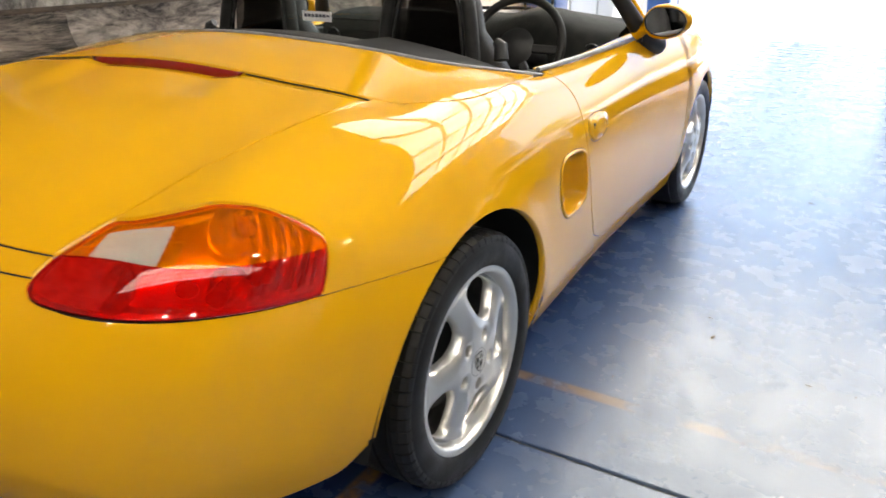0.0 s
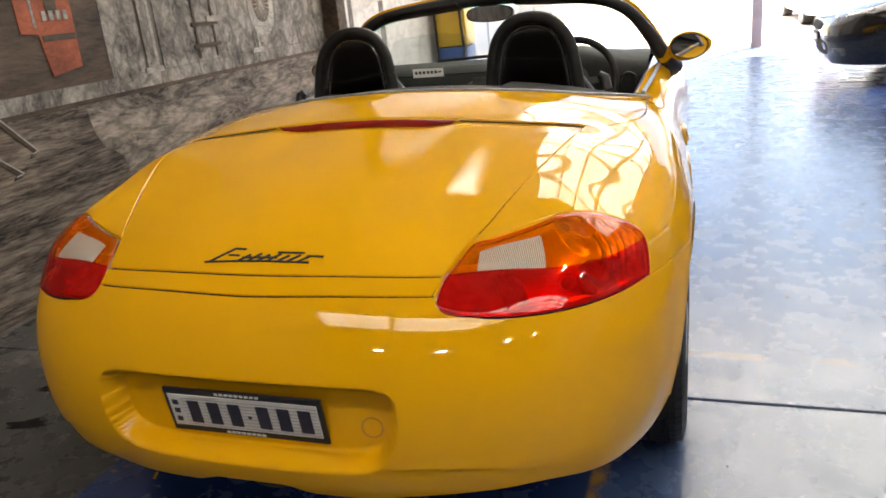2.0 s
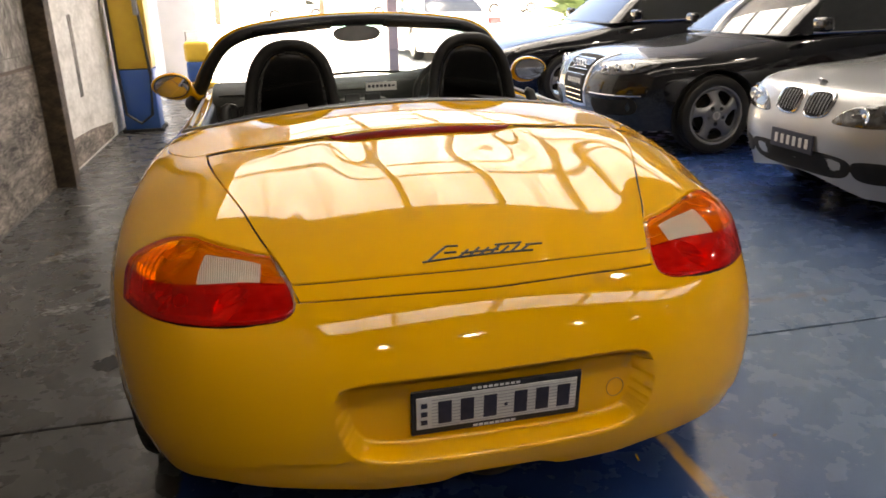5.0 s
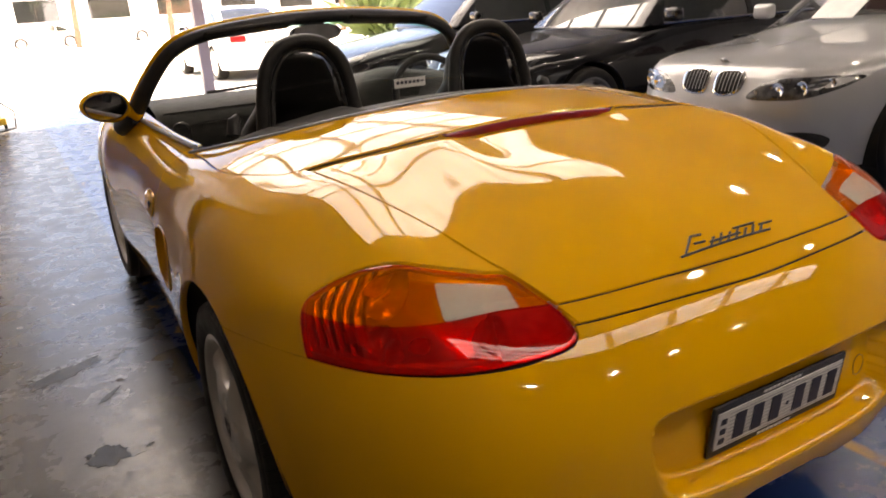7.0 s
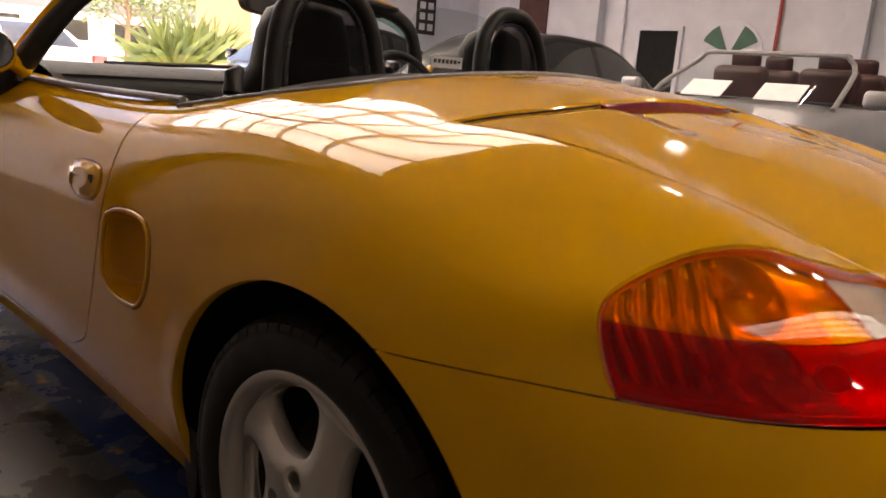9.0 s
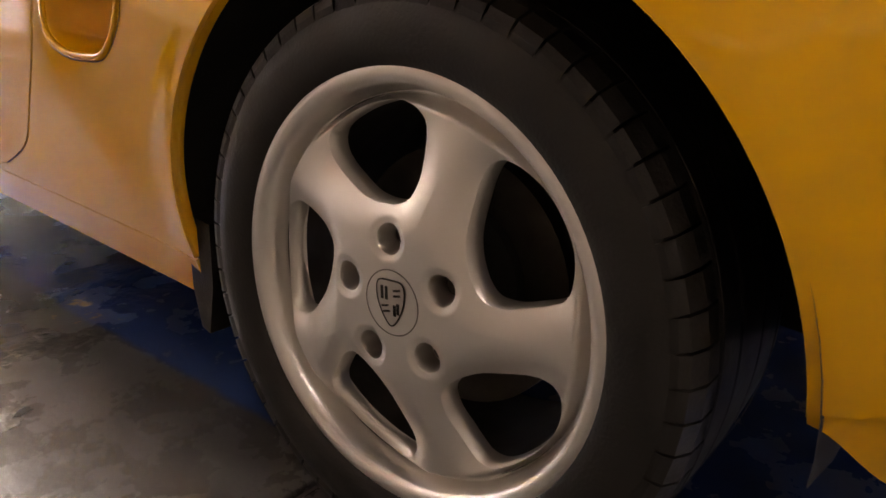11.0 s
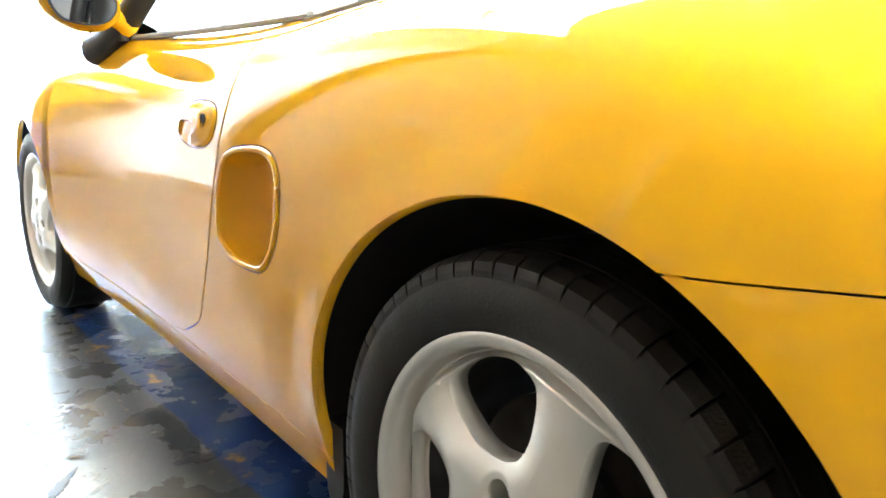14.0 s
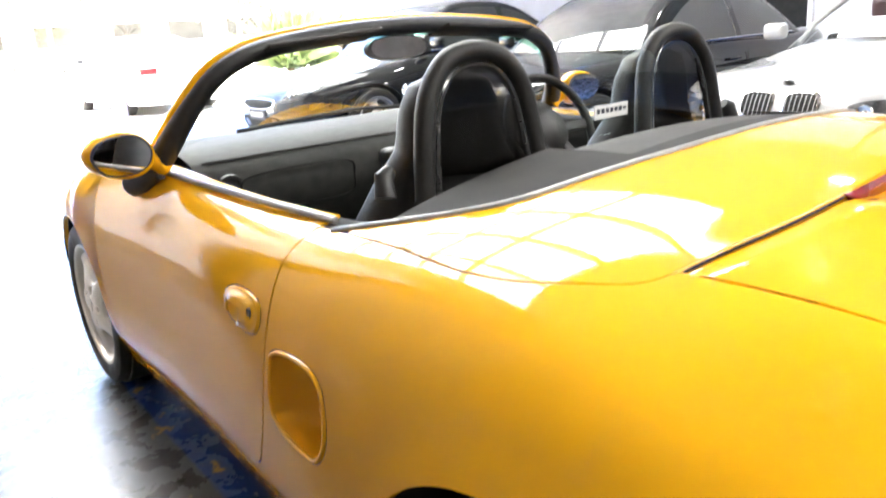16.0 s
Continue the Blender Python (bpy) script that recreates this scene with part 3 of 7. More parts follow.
def top_grid(x0, x1, y0, y1, nx, ny):
    xs, ys = np.meshgrid(np.linspace(x0, x1, nx), np.linspace(y0, y1, ny), indexing="ij")
    start = np.stack([xs, ys, np.full(xs.shape, 0.4)], -1).reshape(-1, 3)
    return start, np.tile([0.0, 0.0, 1.0], (len(start), 1)), grid_faces(nx, ny)


def build_car():
    car = thing("sports_car", "glossy yellow two-seat roadster with its roof down, parked on the floor", "car")
    start, way, quads = fan(250, 320, 118)
    v, t = meet(car_form, start, way, 0.2, 2.4), triangles(quads)
    no_rear_arch = lambda x, y, z: -in_arch(y, z, 0.0)
    no_front_arch = lambda x, y, z: -in_arch(y, z, 2.36, 0.36, 0.355)
    sill = lambda x, y, z: z - 0.185
    no_lamp = lambda x, y, z: -in_lamp(x, y, z) - 0.001
    start, way, quads = fan(60, 400, 190, y_from=0.1, low=-24, high=27)
    bv, bt = meet(car_form, start, way, 0.2, 2.4), triangles(quads)
    panel("rear_bumper", car_form, bv, bt, [lambda x, y, z: z - crease(x, y), lambda x, y, z: -over_seam(x, y, z) - bumper_gap(x, y), lambda x, y, z: 0.05 - y, no_rear_arch, no_lamp,
                                          lambda x, y, z: z - rear_low(x, y)], PAINT, car, "glossy yellow rear bumper", depth=0.008)
    panel("lower_bumper", valance_form, meet(valance_form, start, way, 0.2, 2.4), bt.copy(), [lambda x, y, z: crease(x, y) + 0.002 - z, lambda x, y, z: 0.05 - y, no_rear_arch,
                                                                                    lambda x, y, z: z - rear_low(x, y)], PAINT, car, "yellow lower edge of the bumper")
    for s in (1, -1):
        mine = lambda x, y, z, s=s: x * s - 0.3
        panel("rear_fender", car_form, v, t, [
            mine, lambda x, y, z: 2.05 - y, lambda x, y, z: np.where(y < 0.05, over_seam(x, y, z) - bumper_gap(x, y), 1.0), no_rear_arch, no_lamp,
            lambda x, y, z: np.maximum(np.abs(x) - lid_side(y), lid_rear(np.abs(x)) - y) * (y < -0.02) + (y >= -0.02) - LID_GAP,
            lambda x, y, z: np.where(y > -0.03, np.abs(x) - cover_side(y) - GAP, 1.0), lambda x, y, z: -in_door(y, z) - 0.004, lambda x, y, z: z - np.where(y > 0.3, 0.2555, 0.0),
            lambda x, y, z: -in_scoop(y, z), lambda x, y, z: np.where(y < -0.5, np.maximum(np.abs(x) - lid_side(y) - LID_GAP, -1), 1.0)], PAINT, car, "glossy yellow rear wing")
        panel("door", car_form, v, t, [mine, lambda x, y, z: in_door(y, z) - 0.003, lambda x, y, z: np.abs(x) - 0.70], PAINT, car, "closed yellow door")
        panel("sill", car_form, v, t, [mine, lambda x, y, z: 0.2525 - z, lambda x, y, z: np.minimum(y - 0.36, 2.02 - y), no_rear_arch, no_front_arch, sill], PAINT, car, "yellow sill under the door")
        panel("front_fender", car_form, v, t, [mine, lambda x, y, z: y - 1.98 - GAP, no_front_arch, sill, lambda x, y, z: np.abs(x) - 0.55], PAINT, car, "yellow front wing")
        build_lamp(car, s)
    panel("rear_panel", car_form, *strip_mesh(car_form), [lambda x, y, z: over_seam(x, y, z) - GAP, lambda x, y, z: lid_rear(np.abs(x)) - y - LID_GAP,
                                                          lambda x, y, z: lid_side(y) - np.abs(x), no_lamp], PAINT, car, "yellow strip under the engine lid")
    start, way, quads = top_grid(-0.66, 0.66, -0.76, 0.02, 170, 120)
    lv, lt = meet(lid_form, start, way, 0.0, 0.9), triangles(quads)
    panel("engine_lid", lid_form, lv, lt, [lambda x, y, z: np.minimum(in_lid(x, y), lid_front(np.abs(x)) - y - 0.004) - LID_GAP], PAINT, car, "glossy yellow engine lid")
    start, way, quads = top_grid(-0.78, 0.78, -0.1, 0.75, 130, 90)
    lv, lt = meet(car_form, start, way, 0.0, 0.9), triangles(quads)
    panel("roof_cover", car_form, lv, lt, [lambda x, y, z: in_cover(x, y) - GAP], PAINT, car, "glossy yellow folding-roof cover")
    panel("rear_shelf", lower_form, meet(lower_form, start, way, 0.0, 0.9), triangles(quads), [lambda x, y, z: y - cover_front(np.abs(x)) + 0.01, lambda x, y, z: 0.62 - y,
                                                                                       lambda x, y, z: 0.735 - np.abs(x)], VINYL, car, "black vinyl shelf behind the seats")
    start, way, quads = top_grid(-0.6, 0.6, 1.75, 3.2, 60, 70)
    lv, lt = meet(car_form, start, way, 0.0, 0.9), triangles(quads)
    panel("bonnet", car_form, lv, lt, [lambda x, y, z: 0.548 - np.abs(x), lambda x, y, z: 2.995 - y], PAINT, car, "glossy yellow bonnet")
    xs, zs = np.meshgrid(np.linspace(-0.87, 0.87, 90), np.linspace(0.17, 0.80, 50), indexing="ij")
    start = np.stack([xs, 0 * xs + 2.3, zs], -1).reshape(-1, 3)
    fv = meet(car_form, start, np.tile([0.0, 1.0, 0.0], (len(start), 1)), 0.0, 1.4)
    panel("front_bumper", car_form, fv, triangles(grid_faces(90, 50)), [lambda x, y, z: y - np.where(np.abs(x) > 0.55, 3.095, 3.0), lambda x, y, z: z - 0.19], PAINT, car, "yellow front bumper")
    # dark shell added under the skin as the seams' shade, so that they show black
    start, way, quads = fan(110, 150, 70, high=60)
    iv, it = meet(inner_form, start, way, 0.2, 2.4), triangles(quads)
    panel("under_skin", inner_form, iv, it, [lambda x, y, z: -in_arch(y, z, 0.0, 0.40, 0.39), lambda x, y, z: -in_arch(y, z, 2.36, 0.38, 0.37), lambda x, y, z: z - np.where(y < -0.3, 0.42, 0.34), lambda x, y, z: -in_lamp(x, y, z) - 0.003, lambda x, y, z: np.where(y < -0.6, -inside_polygon(x, z, RECESS) - 0.03, 1.0),
                                             lambda x, y, z: -in_scoop(y, z) - 0.02, lambda x, y, z: np.where((y > 0.5) & (y < 1.8), np.abs(x) - 0.70, 1.0)], DARK, car, "dark shell added under the skin for shade in the seams", depth=0)
    start, way, quads = top_grid(-0.7, 0.7, -0.78, 0.3, 80, 80)
    iv, it = meet(inner_form, start, way, 0.0, 0.9), triangles(quads)
    panel("under_deck", inner_form, iv, it, [lambda x, y, z: z - 0.6, lambda x, y, z: -in_lamp(x, y, z) - 0.003], DARK, car, "dark shell added under the deck for shade in the seams", depth=0)
    return car


def lid_form(x, y, z):
    """The lid sinks towards the brake light under the cover's edge."""
    return car_form(x, y, z) + 0.017 * ramp(y, -0.42, -0.065) * (1 - ramp(np.abs(x), 0.16, 0.33)) + 0.006 * ramp(y - lid_front(np.abs(x)), -0.045, 0.0)


lamp_split = spline([22, 30, 36, 40, 43.2, 48, 54.5, 60], [0.738, 0.741, 0.744, 0.741, 0.738, 0.7365, 0.7355, 0.735])
REVERSE = [(32.2, 0.765), (39.6, 0.786), (38.2, 0.7445), (31.0, 0.7425)]


def lens(name, tint, body, ribs=0.0, thick=0.35):
    """Tinted clear plastic over a reflector; ribs: their number in a metre."""
    m, n, l, p = nodes_of(name)
    p.inputs["Base Color"].default_value, p.inputs["Roughness"].default_value = (*body, 1), 0.5
    p.inputs["Specular IOR Level"].default_value = 0.0
    tr = n.new("ShaderNodeBsdfTransparent")
    tr.inputs[0].default_value = (*tint, 1)
    mx = n.new("ShaderNodeMixShader")
    mx.inputs[0].default_value = thick
    l.new(tr.outputs[0], mx.inputs[1])
    l.new(p.outputs[0], mx.inputs[2])
    gl = n.new("ShaderNodeBsdfGlossy")
    gl.inputs["Roughness"].default_value = 0.03
    top = n.new("ShaderNodeMixShader")
    l.new(facing_gloss(n, l), top.inputs[0])
    l.new(mx.outputs[0], top.inputs[1])
    l.new(gl.outputs[0], top.inputs[2])
    l.new(top.outputs[0], n["Material Output"].inputs[0])
    if ribs:
        co = n.new("ShaderNodeTexCoord")
        wv = n.new("ShaderNodeTexWave")
        wv.inputs["Scale"].default_value = ribs / 3.18
        l.new(co.outputs["Object"], wv.inputs["Vector"])
        mr = n.new("ShaderNodeMapRange")
        mr.inputs[3].default_value, mr.inputs[4].default_value = thick - 0.22, thick + 0.22
        l.new(wv.outputs["Fac"], mr.inputs[0])
        l.new(mr.outputs[0], mx.inputs[0])
        bp = n.new("ShaderNodeBump")
        bp.inputs["Strength"].default_value, bp.inputs["Distance"].default_value = 0.6, 0.001
        l.new(wv.outputs["Fac"], bp.inputs["Height"])
        l.new(bp.outputs[0], p.inputs["Normal"])
    return m


RED_LENS = lens("red_lens", (0.86, 0.022, 0.012), (0.62, 0.010, 0.007), thick=0.30)
AMBER_LENS = lens("amber_lens", (1.0, 0.36, 0.004), (0.85, 0.17, 0.002), thick=0.25)
WHITE_LENS = lens("clear_lens", (0.93, 0.90, 0.84), (0.70, 0.66, 0.58), ribs=260, thick=0.5)
REFLECTOR = surf("lamp_reflector", (0.95, 0.94, 0.93), (0.90, 0.89, 0.88), scale=20, rough=0.24, metal=0.75)


def ribbed_form(x, y, z):
    return car_form(x, y, z) - 0.002 * ramp(in_lamp(x, y, z), 0.0, 0.006)


def flute_phase(x, y, z):
    """The flutes at the lamp's outer end stand upright above the split and lean below it."""
    return (plan_angle(x, y) + 26.0 * np.maximum(0.737 - z, 0.0)) * 2 * np.pi / 1.42


def lamp_back(x, y, z):
    """The reflector behind the lenses, with a bowl for each bulb."""
    a = plan_angle(x, y) * 0.0147
    rib = np.sin(flute_phase(x, y, z)) * ramp(plan_angle(x, y), 46.2, 47.2) * ramp(in_lamp(x, y, z), 0.010, 0.013)
    f = car_form(x, y, z) + 0.020 + 0.006 * rib - 0.010 * (1 - ramp(in_lamp(x, y, z), 0.004, 0.010))
    for ca, cz, r in ((0.662, 0.768, 0.038), (0.655, 0.700, 0.032), (0.50, 0.700, 0.030)):
        d = np.hypot(a - ca, z - cz)
        f = f + 0.022 * (1 - ramp(d, 0.35 * r, r)) - 0.034 * (1 - ramp(d, 0.0, 0.30 * r))
    return f


def build_lamp(parent, s):
    def mesh(form, lo, hi, zl, zh, na, nz):
        a, z = np.meshgrid(np.radians(np.linspace(lo, hi, na)), np.linspace(zl, zh, nz), indexing="ij")
        start = np.stack([0 * a, 0 * a + Y_TAIL, z], -1).reshape(-1, 3)
        way = np.stack([s * np.sin(a), -np.cos(a), 0 * a], -1).reshape(-1, 3)
        return meet(form, start, way, 0.2, 1.6), triangles(grid_faces(na, nz))

    v, t = mesh(ribbed_form, 24, 57.5, 0.64, 0.83, 150, 90)
    b, bt = mesh(lamp_back, 24, 57.5, 0.64, 0.83, 240, 84)
    inside = lambda x, y, z: in_lamp(x, y, z) - 0.0022
    lamp = panel("tail_light", lamp_back, b, bt, [lambda x, y, z: in_lamp(x, y, z) + 0.004], REFLECTOR, parent, "red, amber and clear tail lamp", depth=0)
    over = lambda x, y, z: z - lamp_split(plan_angle(x, y))
    rev = lambda x, y, z: inside_polygon(plan_angle(x, y) * 0.0147, z, np.array(REVERSE) * (0.0147, 1)) + 0.0015
    panel("red_lens", ribbed_form, v, t, [inside, lambda x, y, z: -over(x, y, z)], RED_LENS, lamp, "glossy red lens", depth=0.006)
    panel("amber_lens", ribbed_form, v, t, [inside, over, lambda x, y, z: -rev(x, y, z)], AMBER_LENS, lamp, "glossy amber lens", depth=0.006)
    panel("reversing_lens", ribbed_form, v, t, [inside, over, rev], WHITE_LENS, lamp, "clear ribbed reversing lens", depth=0.006)
    # dark blots added on the reflector for its unlit gaps
    for a0, z0, r in ((0.685, 0.772, 0.014), (0.700, 0.708, 0.015), (0.640, 0.684, 0.013), (0.600, 0.700, 0.012)):
        blot = lambda x, y, z, a0=a0, z0=z0, r=r: r - np.hypot((plan_angle(x, y) * 0.0147 - a0) * 0.8, z - z0)
        panel("reflector_blot", lamp_back, b, bt, [blot], LAMP_BLOT, lamp, "dark blot added on the reflector, seen through the lens", depth=0, lift=0.004)
    # dark strips laid in the flutes' valleys paint their shade
    for k in range(33, 41):
        groove = lambda x, y, z, k=k: 1.15 - np.abs(flute_phase(x, y, z) - (k + 0.25) * 2 * np.pi)
        panel("groove_shade_strip", lamp_back, b, bt, [groove, lambda x, y, z: in_lamp(x, y, z) - 0.011, lambda x, y, z: plan_angle(x, y) - 46.6], GROOVE_SHADE, lamp, "dark strip for the shade between the reflector's flutes", depth=0, lift=0.0035)
    # a darker plate added over the reflector's dim inner end
    panel("dark_reflector", lamp_back, b, bt, [inside, lambda x, y, z: 33.0 - plan_angle(x, y) + 30 * (z - 0.68), lambda x, y, z: -over(x, y, z) - 0.004], LAMP_BLOT, lamp, depth=0, lift=0.003)
    return lamp


GROOVE_SHADE = surf("groove_shade", (0.10, 0.08, 0.07), (0.16, 0.13, 0.11), scale=50, rough=0.5)
LAMP_BLOT = surf("lamp_blot", (0.48, 0.34, 0.28), (0.66, 0.54, 0.48), scale=50, rough=0.4)


def strip_mesh(form):
    start, way, quads = fan(4, 420, 60, y_from=0.0, low=5, high=35)
    return meet(form, start, way, 0.2, 2.4), triangles(quads)


def in_scoop(y, z):
    d = np.full(y.shape, -1.0)
    near = (y > 0.3) & (y < 0.85)
    if np.any(near):
        d[near] = inside_polygon(y[near], z[near], SCOOP)
    return d


def inner_form(x, y, z):
    return car_form(x, y, z) + 0.0045 + 0.034 * ramp(y, -0.42, -0.20) * (1 - ramp(y, -0.04, 0.1))


def lower_form(x, y, z):
    return body_form(x, y, z) + 0.010 + 0.05 * ramp(y, 0.35, 0.75)


car = build_car()


# ---- wheels ----
OPENING = closed_curve([(r * math.sin(math.radians(a)), r * math.cos(math.radians(a))) for a, r in (
    (-33.5, 0.176), (-31, 0.189), (-26, 0.1955), (-18, 0.1985), (-9, 0.199), (0, 0.198), (7, 0.1935), (11.5, 0.183), (13.2, 0.168), (14.2, 0.150), (15.0, 0.127), (12.0, 0.107),
    (4.5, 0.099), (-4.5, 0.0985), (-13, 0.1025), (-22, 0.114), (-29, 0.136), (-33, 0.158))], 108)
LEAN = math.radians(9.5)


def rim_fields(y, z, phase):
    """How far inside one of the rim's five openings; radius and angle from the nearest bolt hole."""
    r, a = np.hypot(y, z), np.arctan2(y, z) - phase
    a = (a + LEAN + np.pi / 5) % (2 * np.pi / 5) - np.pi / 5 - LEAN
    return inside_polygon(r * np.sin(a), r * np.cos(a), OPENING), r, a


def build_wheel(parent, x, y, side, width, phase, fine=True, radius=0.312, finish=None):
    """A five-spoke alloy wheel on a low tyre; side: +1 right, -1 left."""
    at = pose(x, y, radius) @ Matrix.Scale(radius / 0.312, 4) @ (Matrix() if side > 0 else pose(0, 0, 0, 0, 0, 180))
    wheel = new("wheel")
    wheel.parent, wheel.matrix_basis = parent, at
    h = width / 2
    prof = [(-h * 0.93, 0.222), (-h, 0.235), (-h * 1.03, 0.262), (-h * 0.97, 0.295), (-h * 0.86, 0.309), (-h * 0.4, 0.312), (h * 0.4, 0.312), (h * 0.58, 0.3115), (h * 0.60, 0.303), (h * 0.86, 0.300),
            (h * 0.95, 0.294), (h * 0.99, 0.283), (h * 1.02, 0.268), (h * 1.0, 0.245), (h * 0.96, 0.233), (h * 0.90, 0.226)]
    shift = -h
    part("tyre", lathe([(a + shift, r) for a, r in prof], 96), RUBBER, wheel, "black road tyre", smooth=True, angle=30)
    # blocks of the tread's shoulder, with open gaps between them, and grooves across the tread
    v, f = [], []
    for k in range(62 if fine else 0):
        a, p = 2 * np.pi * k / 62, 2 * np.pi / 62
        k0 = len(v)
        for xx, rr, da in ((-0.050, 0.3118, 0.0), (-0.022, 0.3105, 0.006), (-0.006, 0.3025, 0.010), (-0.003, 0.294, 0.012)):
            for aa in (a + da, a + da + 0.90 * p):
                v += [(xx, rr * math.sin(aa), rr * math.cos(aa)), (xx, (rr - 0.009) * math.sin(aa), (rr - 0.009) * math.cos(aa))]
        for q in range(3):
            b0, b1 = k0 + 4 * q, k0 + 4 * q + 4
            f += [(b0, b1, b1 + 2, b0 + 2), (b0, b0 + 1, b1 + 1, b1), (b0 + 2, b1 + 2, b1 + 3, b0 + 3)]
        f.append((k0 + 12, k0 + 13, k0 + 15, k0 + 14))
        for x0, x1, da in ((-0.085, -0.052, 0.016), (-0.15, -0.10, -0.016)):
            k1 = len(v)
            for xx, aa in ((x0, a), (x1, a + da), (x1, a + da + 0.011), (x0, a + 0.011)):
                v.append((xx, 0.3131 * math.sin(aa), 0.3131 * math.cos(aa)))
            f.append((k1, k1 + 1, k1 + 2, k1 + 3))
    if fine:
        tread = link("tread", mesh_of("tread", v, f, RUBBER, smooth=False), wheel)
        tagged(tread, "black rubber tread blocks with open gaps", kind="stuff")
    # raised dark bands paint the shade of channels round the tread
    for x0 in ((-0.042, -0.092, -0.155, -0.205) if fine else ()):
        part("channel_shade", lathe([(x0 - 0.004, 0.3128), (x0, 0.3134), (x0 + 0.004, 0.3128)], 96), DARK, wheel, "dark band for the shade of a tread channel", smooth=True)
    # rim face
    na = 400 if fine else 200
    finish = finish or ALLOY
    rr = np.concatenate([np.linspace(0.030, 0.045, 4), np.linspace(0.0465, 0.086, 44 if fine else 16), np.linspace(0.0885, 0.2105, 60 if fine else 28)])
    nr = len(rr)
    aa = np.linspace(0, 2 * np.pi, na, endpoint=False)
    R, A = np.meshgrid(rr, aa, indexing="ij")
    Y, Z = (R * np.sin(A)).ravel(), (R * np.cos(A)).ravel()

    def face_x(y, z):
        o, r, a = rim_fields(y, z, phase)
        d = np.clip(-o, 0, 0.05)
        base = 0.001 - 0.019 * ramp(r, 0.06, 0.20) - 0.020 * ramp(r, 0.192, 0.207)
        bev = 0.010 * np.clip(1 - d / 0.032, 0, 1) ** 2
        hole = np.hypot(r * np.sin(a), r * np.cos(a) - 0.065)
        return base - bev - 0.042 * (1 - ramp(hole, 0.0110, 0.0165)) - 0.003 * (1 - ramp(hole, 0.0145, 0.026))

    v = np.stack([face_x(Y, Z), Y, Z], -1)
    t = triangles(grid_faces(nr, na, True))
    vv, tt = clip(v, t, -rim_fields(Y, Z, phase)[0])
    e = 5e-4
    gy = (face_x(vv[:, 1] + e, vv[:, 2]) - face_x(vv[:, 1] - e, vv[:, 2])) / (2 * e)
    gz = (face_x(vv[:, 1], vv[:, 2] + e) - face_x(vv[:, 1], vv[:, 2] - e)) / (2 * e)
    n = np.stack([np.ones(len(vv)), -gy, -gz], -1)
    n /= np.linalg.norm(n, axis=1)[:, None]
    wrong = np.cross(vv[tt[:, 1]] - vv[tt[:, 0]], vv[tt[:, 2]] - vv[tt[:, 0]])[:, 0] < 0
    tt[wrong] = tt[wrong][:, ::-1]
    ed = np.concatenate([tt[:, [0, 1]], tt[:, [1, 2]], tt[:, [2, 0]]])
    _, first, cnt = np.unique(np.sort(ed, 1), axis=0, return_index=True, return_counts=True)
    rim = ed[first[cnt == 1]]
    k, m = len(vv), len(rim)
    a, b = vv[rim[:, 0]], vv[rim[:, 1]]
    off = np.array([-0.028, 0, 0])
    fn = np.cross(b - a, [1.0, 0, 0])
    fn /= np.maximum(np.linalg.norm(fn, axis=1), 1e-9)[:, None]
    i = np.arange(m)
    V = np.concatenate([vv, a, b, b + off, a + off])
    N = np.concatenate([n, n[rim[:, 0]] + fn, n[rim[:, 1]] + fn, fn, fn])
    N /= np.linalg.norm(N, axis=1)[:, None]
    F = tt.tolist() + np.stack([k + i, k + 3 * m + i, k + 2 * m + i, k + m + i], -1).tolist()
    link("rim_face", mesh_of("rim_face", V, F, finish, N), wheel, "silver five-spoke alloy face")
    lip = [(-0.062, 0.197), (-0.052, 0.203), (-0.040, 0.208), (-0.028, 0.210), (-0.016, 0.2125), (-0.010, 0.216), (-0.0065, 0.2215), (-0.006, 0.228), (-0.008, 0.233), (-0.014, 0.2365), (-0.026, 0.236)]
    part("rim_lip", lathe(lip, 96), finish, wheel, smooth=True, angle=60)
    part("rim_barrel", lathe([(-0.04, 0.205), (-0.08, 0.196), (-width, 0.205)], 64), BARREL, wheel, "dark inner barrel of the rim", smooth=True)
    part("hub_cap", lathe([(0.0015, 0.0005), (0.0015, 0.018), (0.001, 0.034), (-0.006, 0.0355)], 40), ALLOY, wheel, "silver wheel cap", smooth=True)
    # bolts added in a dark colour for the shade in their holes
    for k in range(5 if fine else 0):
        q = phase + 2 * math.pi * k / 5
        part("wheel_bolt", lathe([(-0.040, 0.0125), (-0.026, 0.0118), (-0.024, 0.0085), (-0.024, 0.0005)], 12), DISC, wheel, "sunken wheel bolt, dark for the shade of its hole", at=pose(0, 0.065 * math.sin(q), 0.065 * math.cos(q)))
    part("brake_disc", lathe([(-0.125, 0.05), (-0.105, 0.052), (-0.10, 0.145), (-0.124, 0.1452), (-0.124, 0.08)], 48), DISC, wheel, "dark steel brake disc", smooth=True, angle=30)
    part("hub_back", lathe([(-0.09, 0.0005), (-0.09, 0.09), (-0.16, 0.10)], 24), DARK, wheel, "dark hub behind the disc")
    crest = closed_curve([(0, 0.021), (0.014, 0.019), (0.0155, 0.004), (0.009, -0.012), (0, -0.021), (-0.009, -0.012), (-0.0155, 0.004), (-0.014, 0.019)], 40)
    at_cap = pose(0.0014, 0, 0, 90, 0, 90) @ pose(0, 0, 0, 0, 0, 4) @ Matrix.Scale(1.15, 4)
    part("cap_shield", slab(crest, 0, 0.0010, at_cap), SHIELD, wheel, "dull grey shield on the cap")
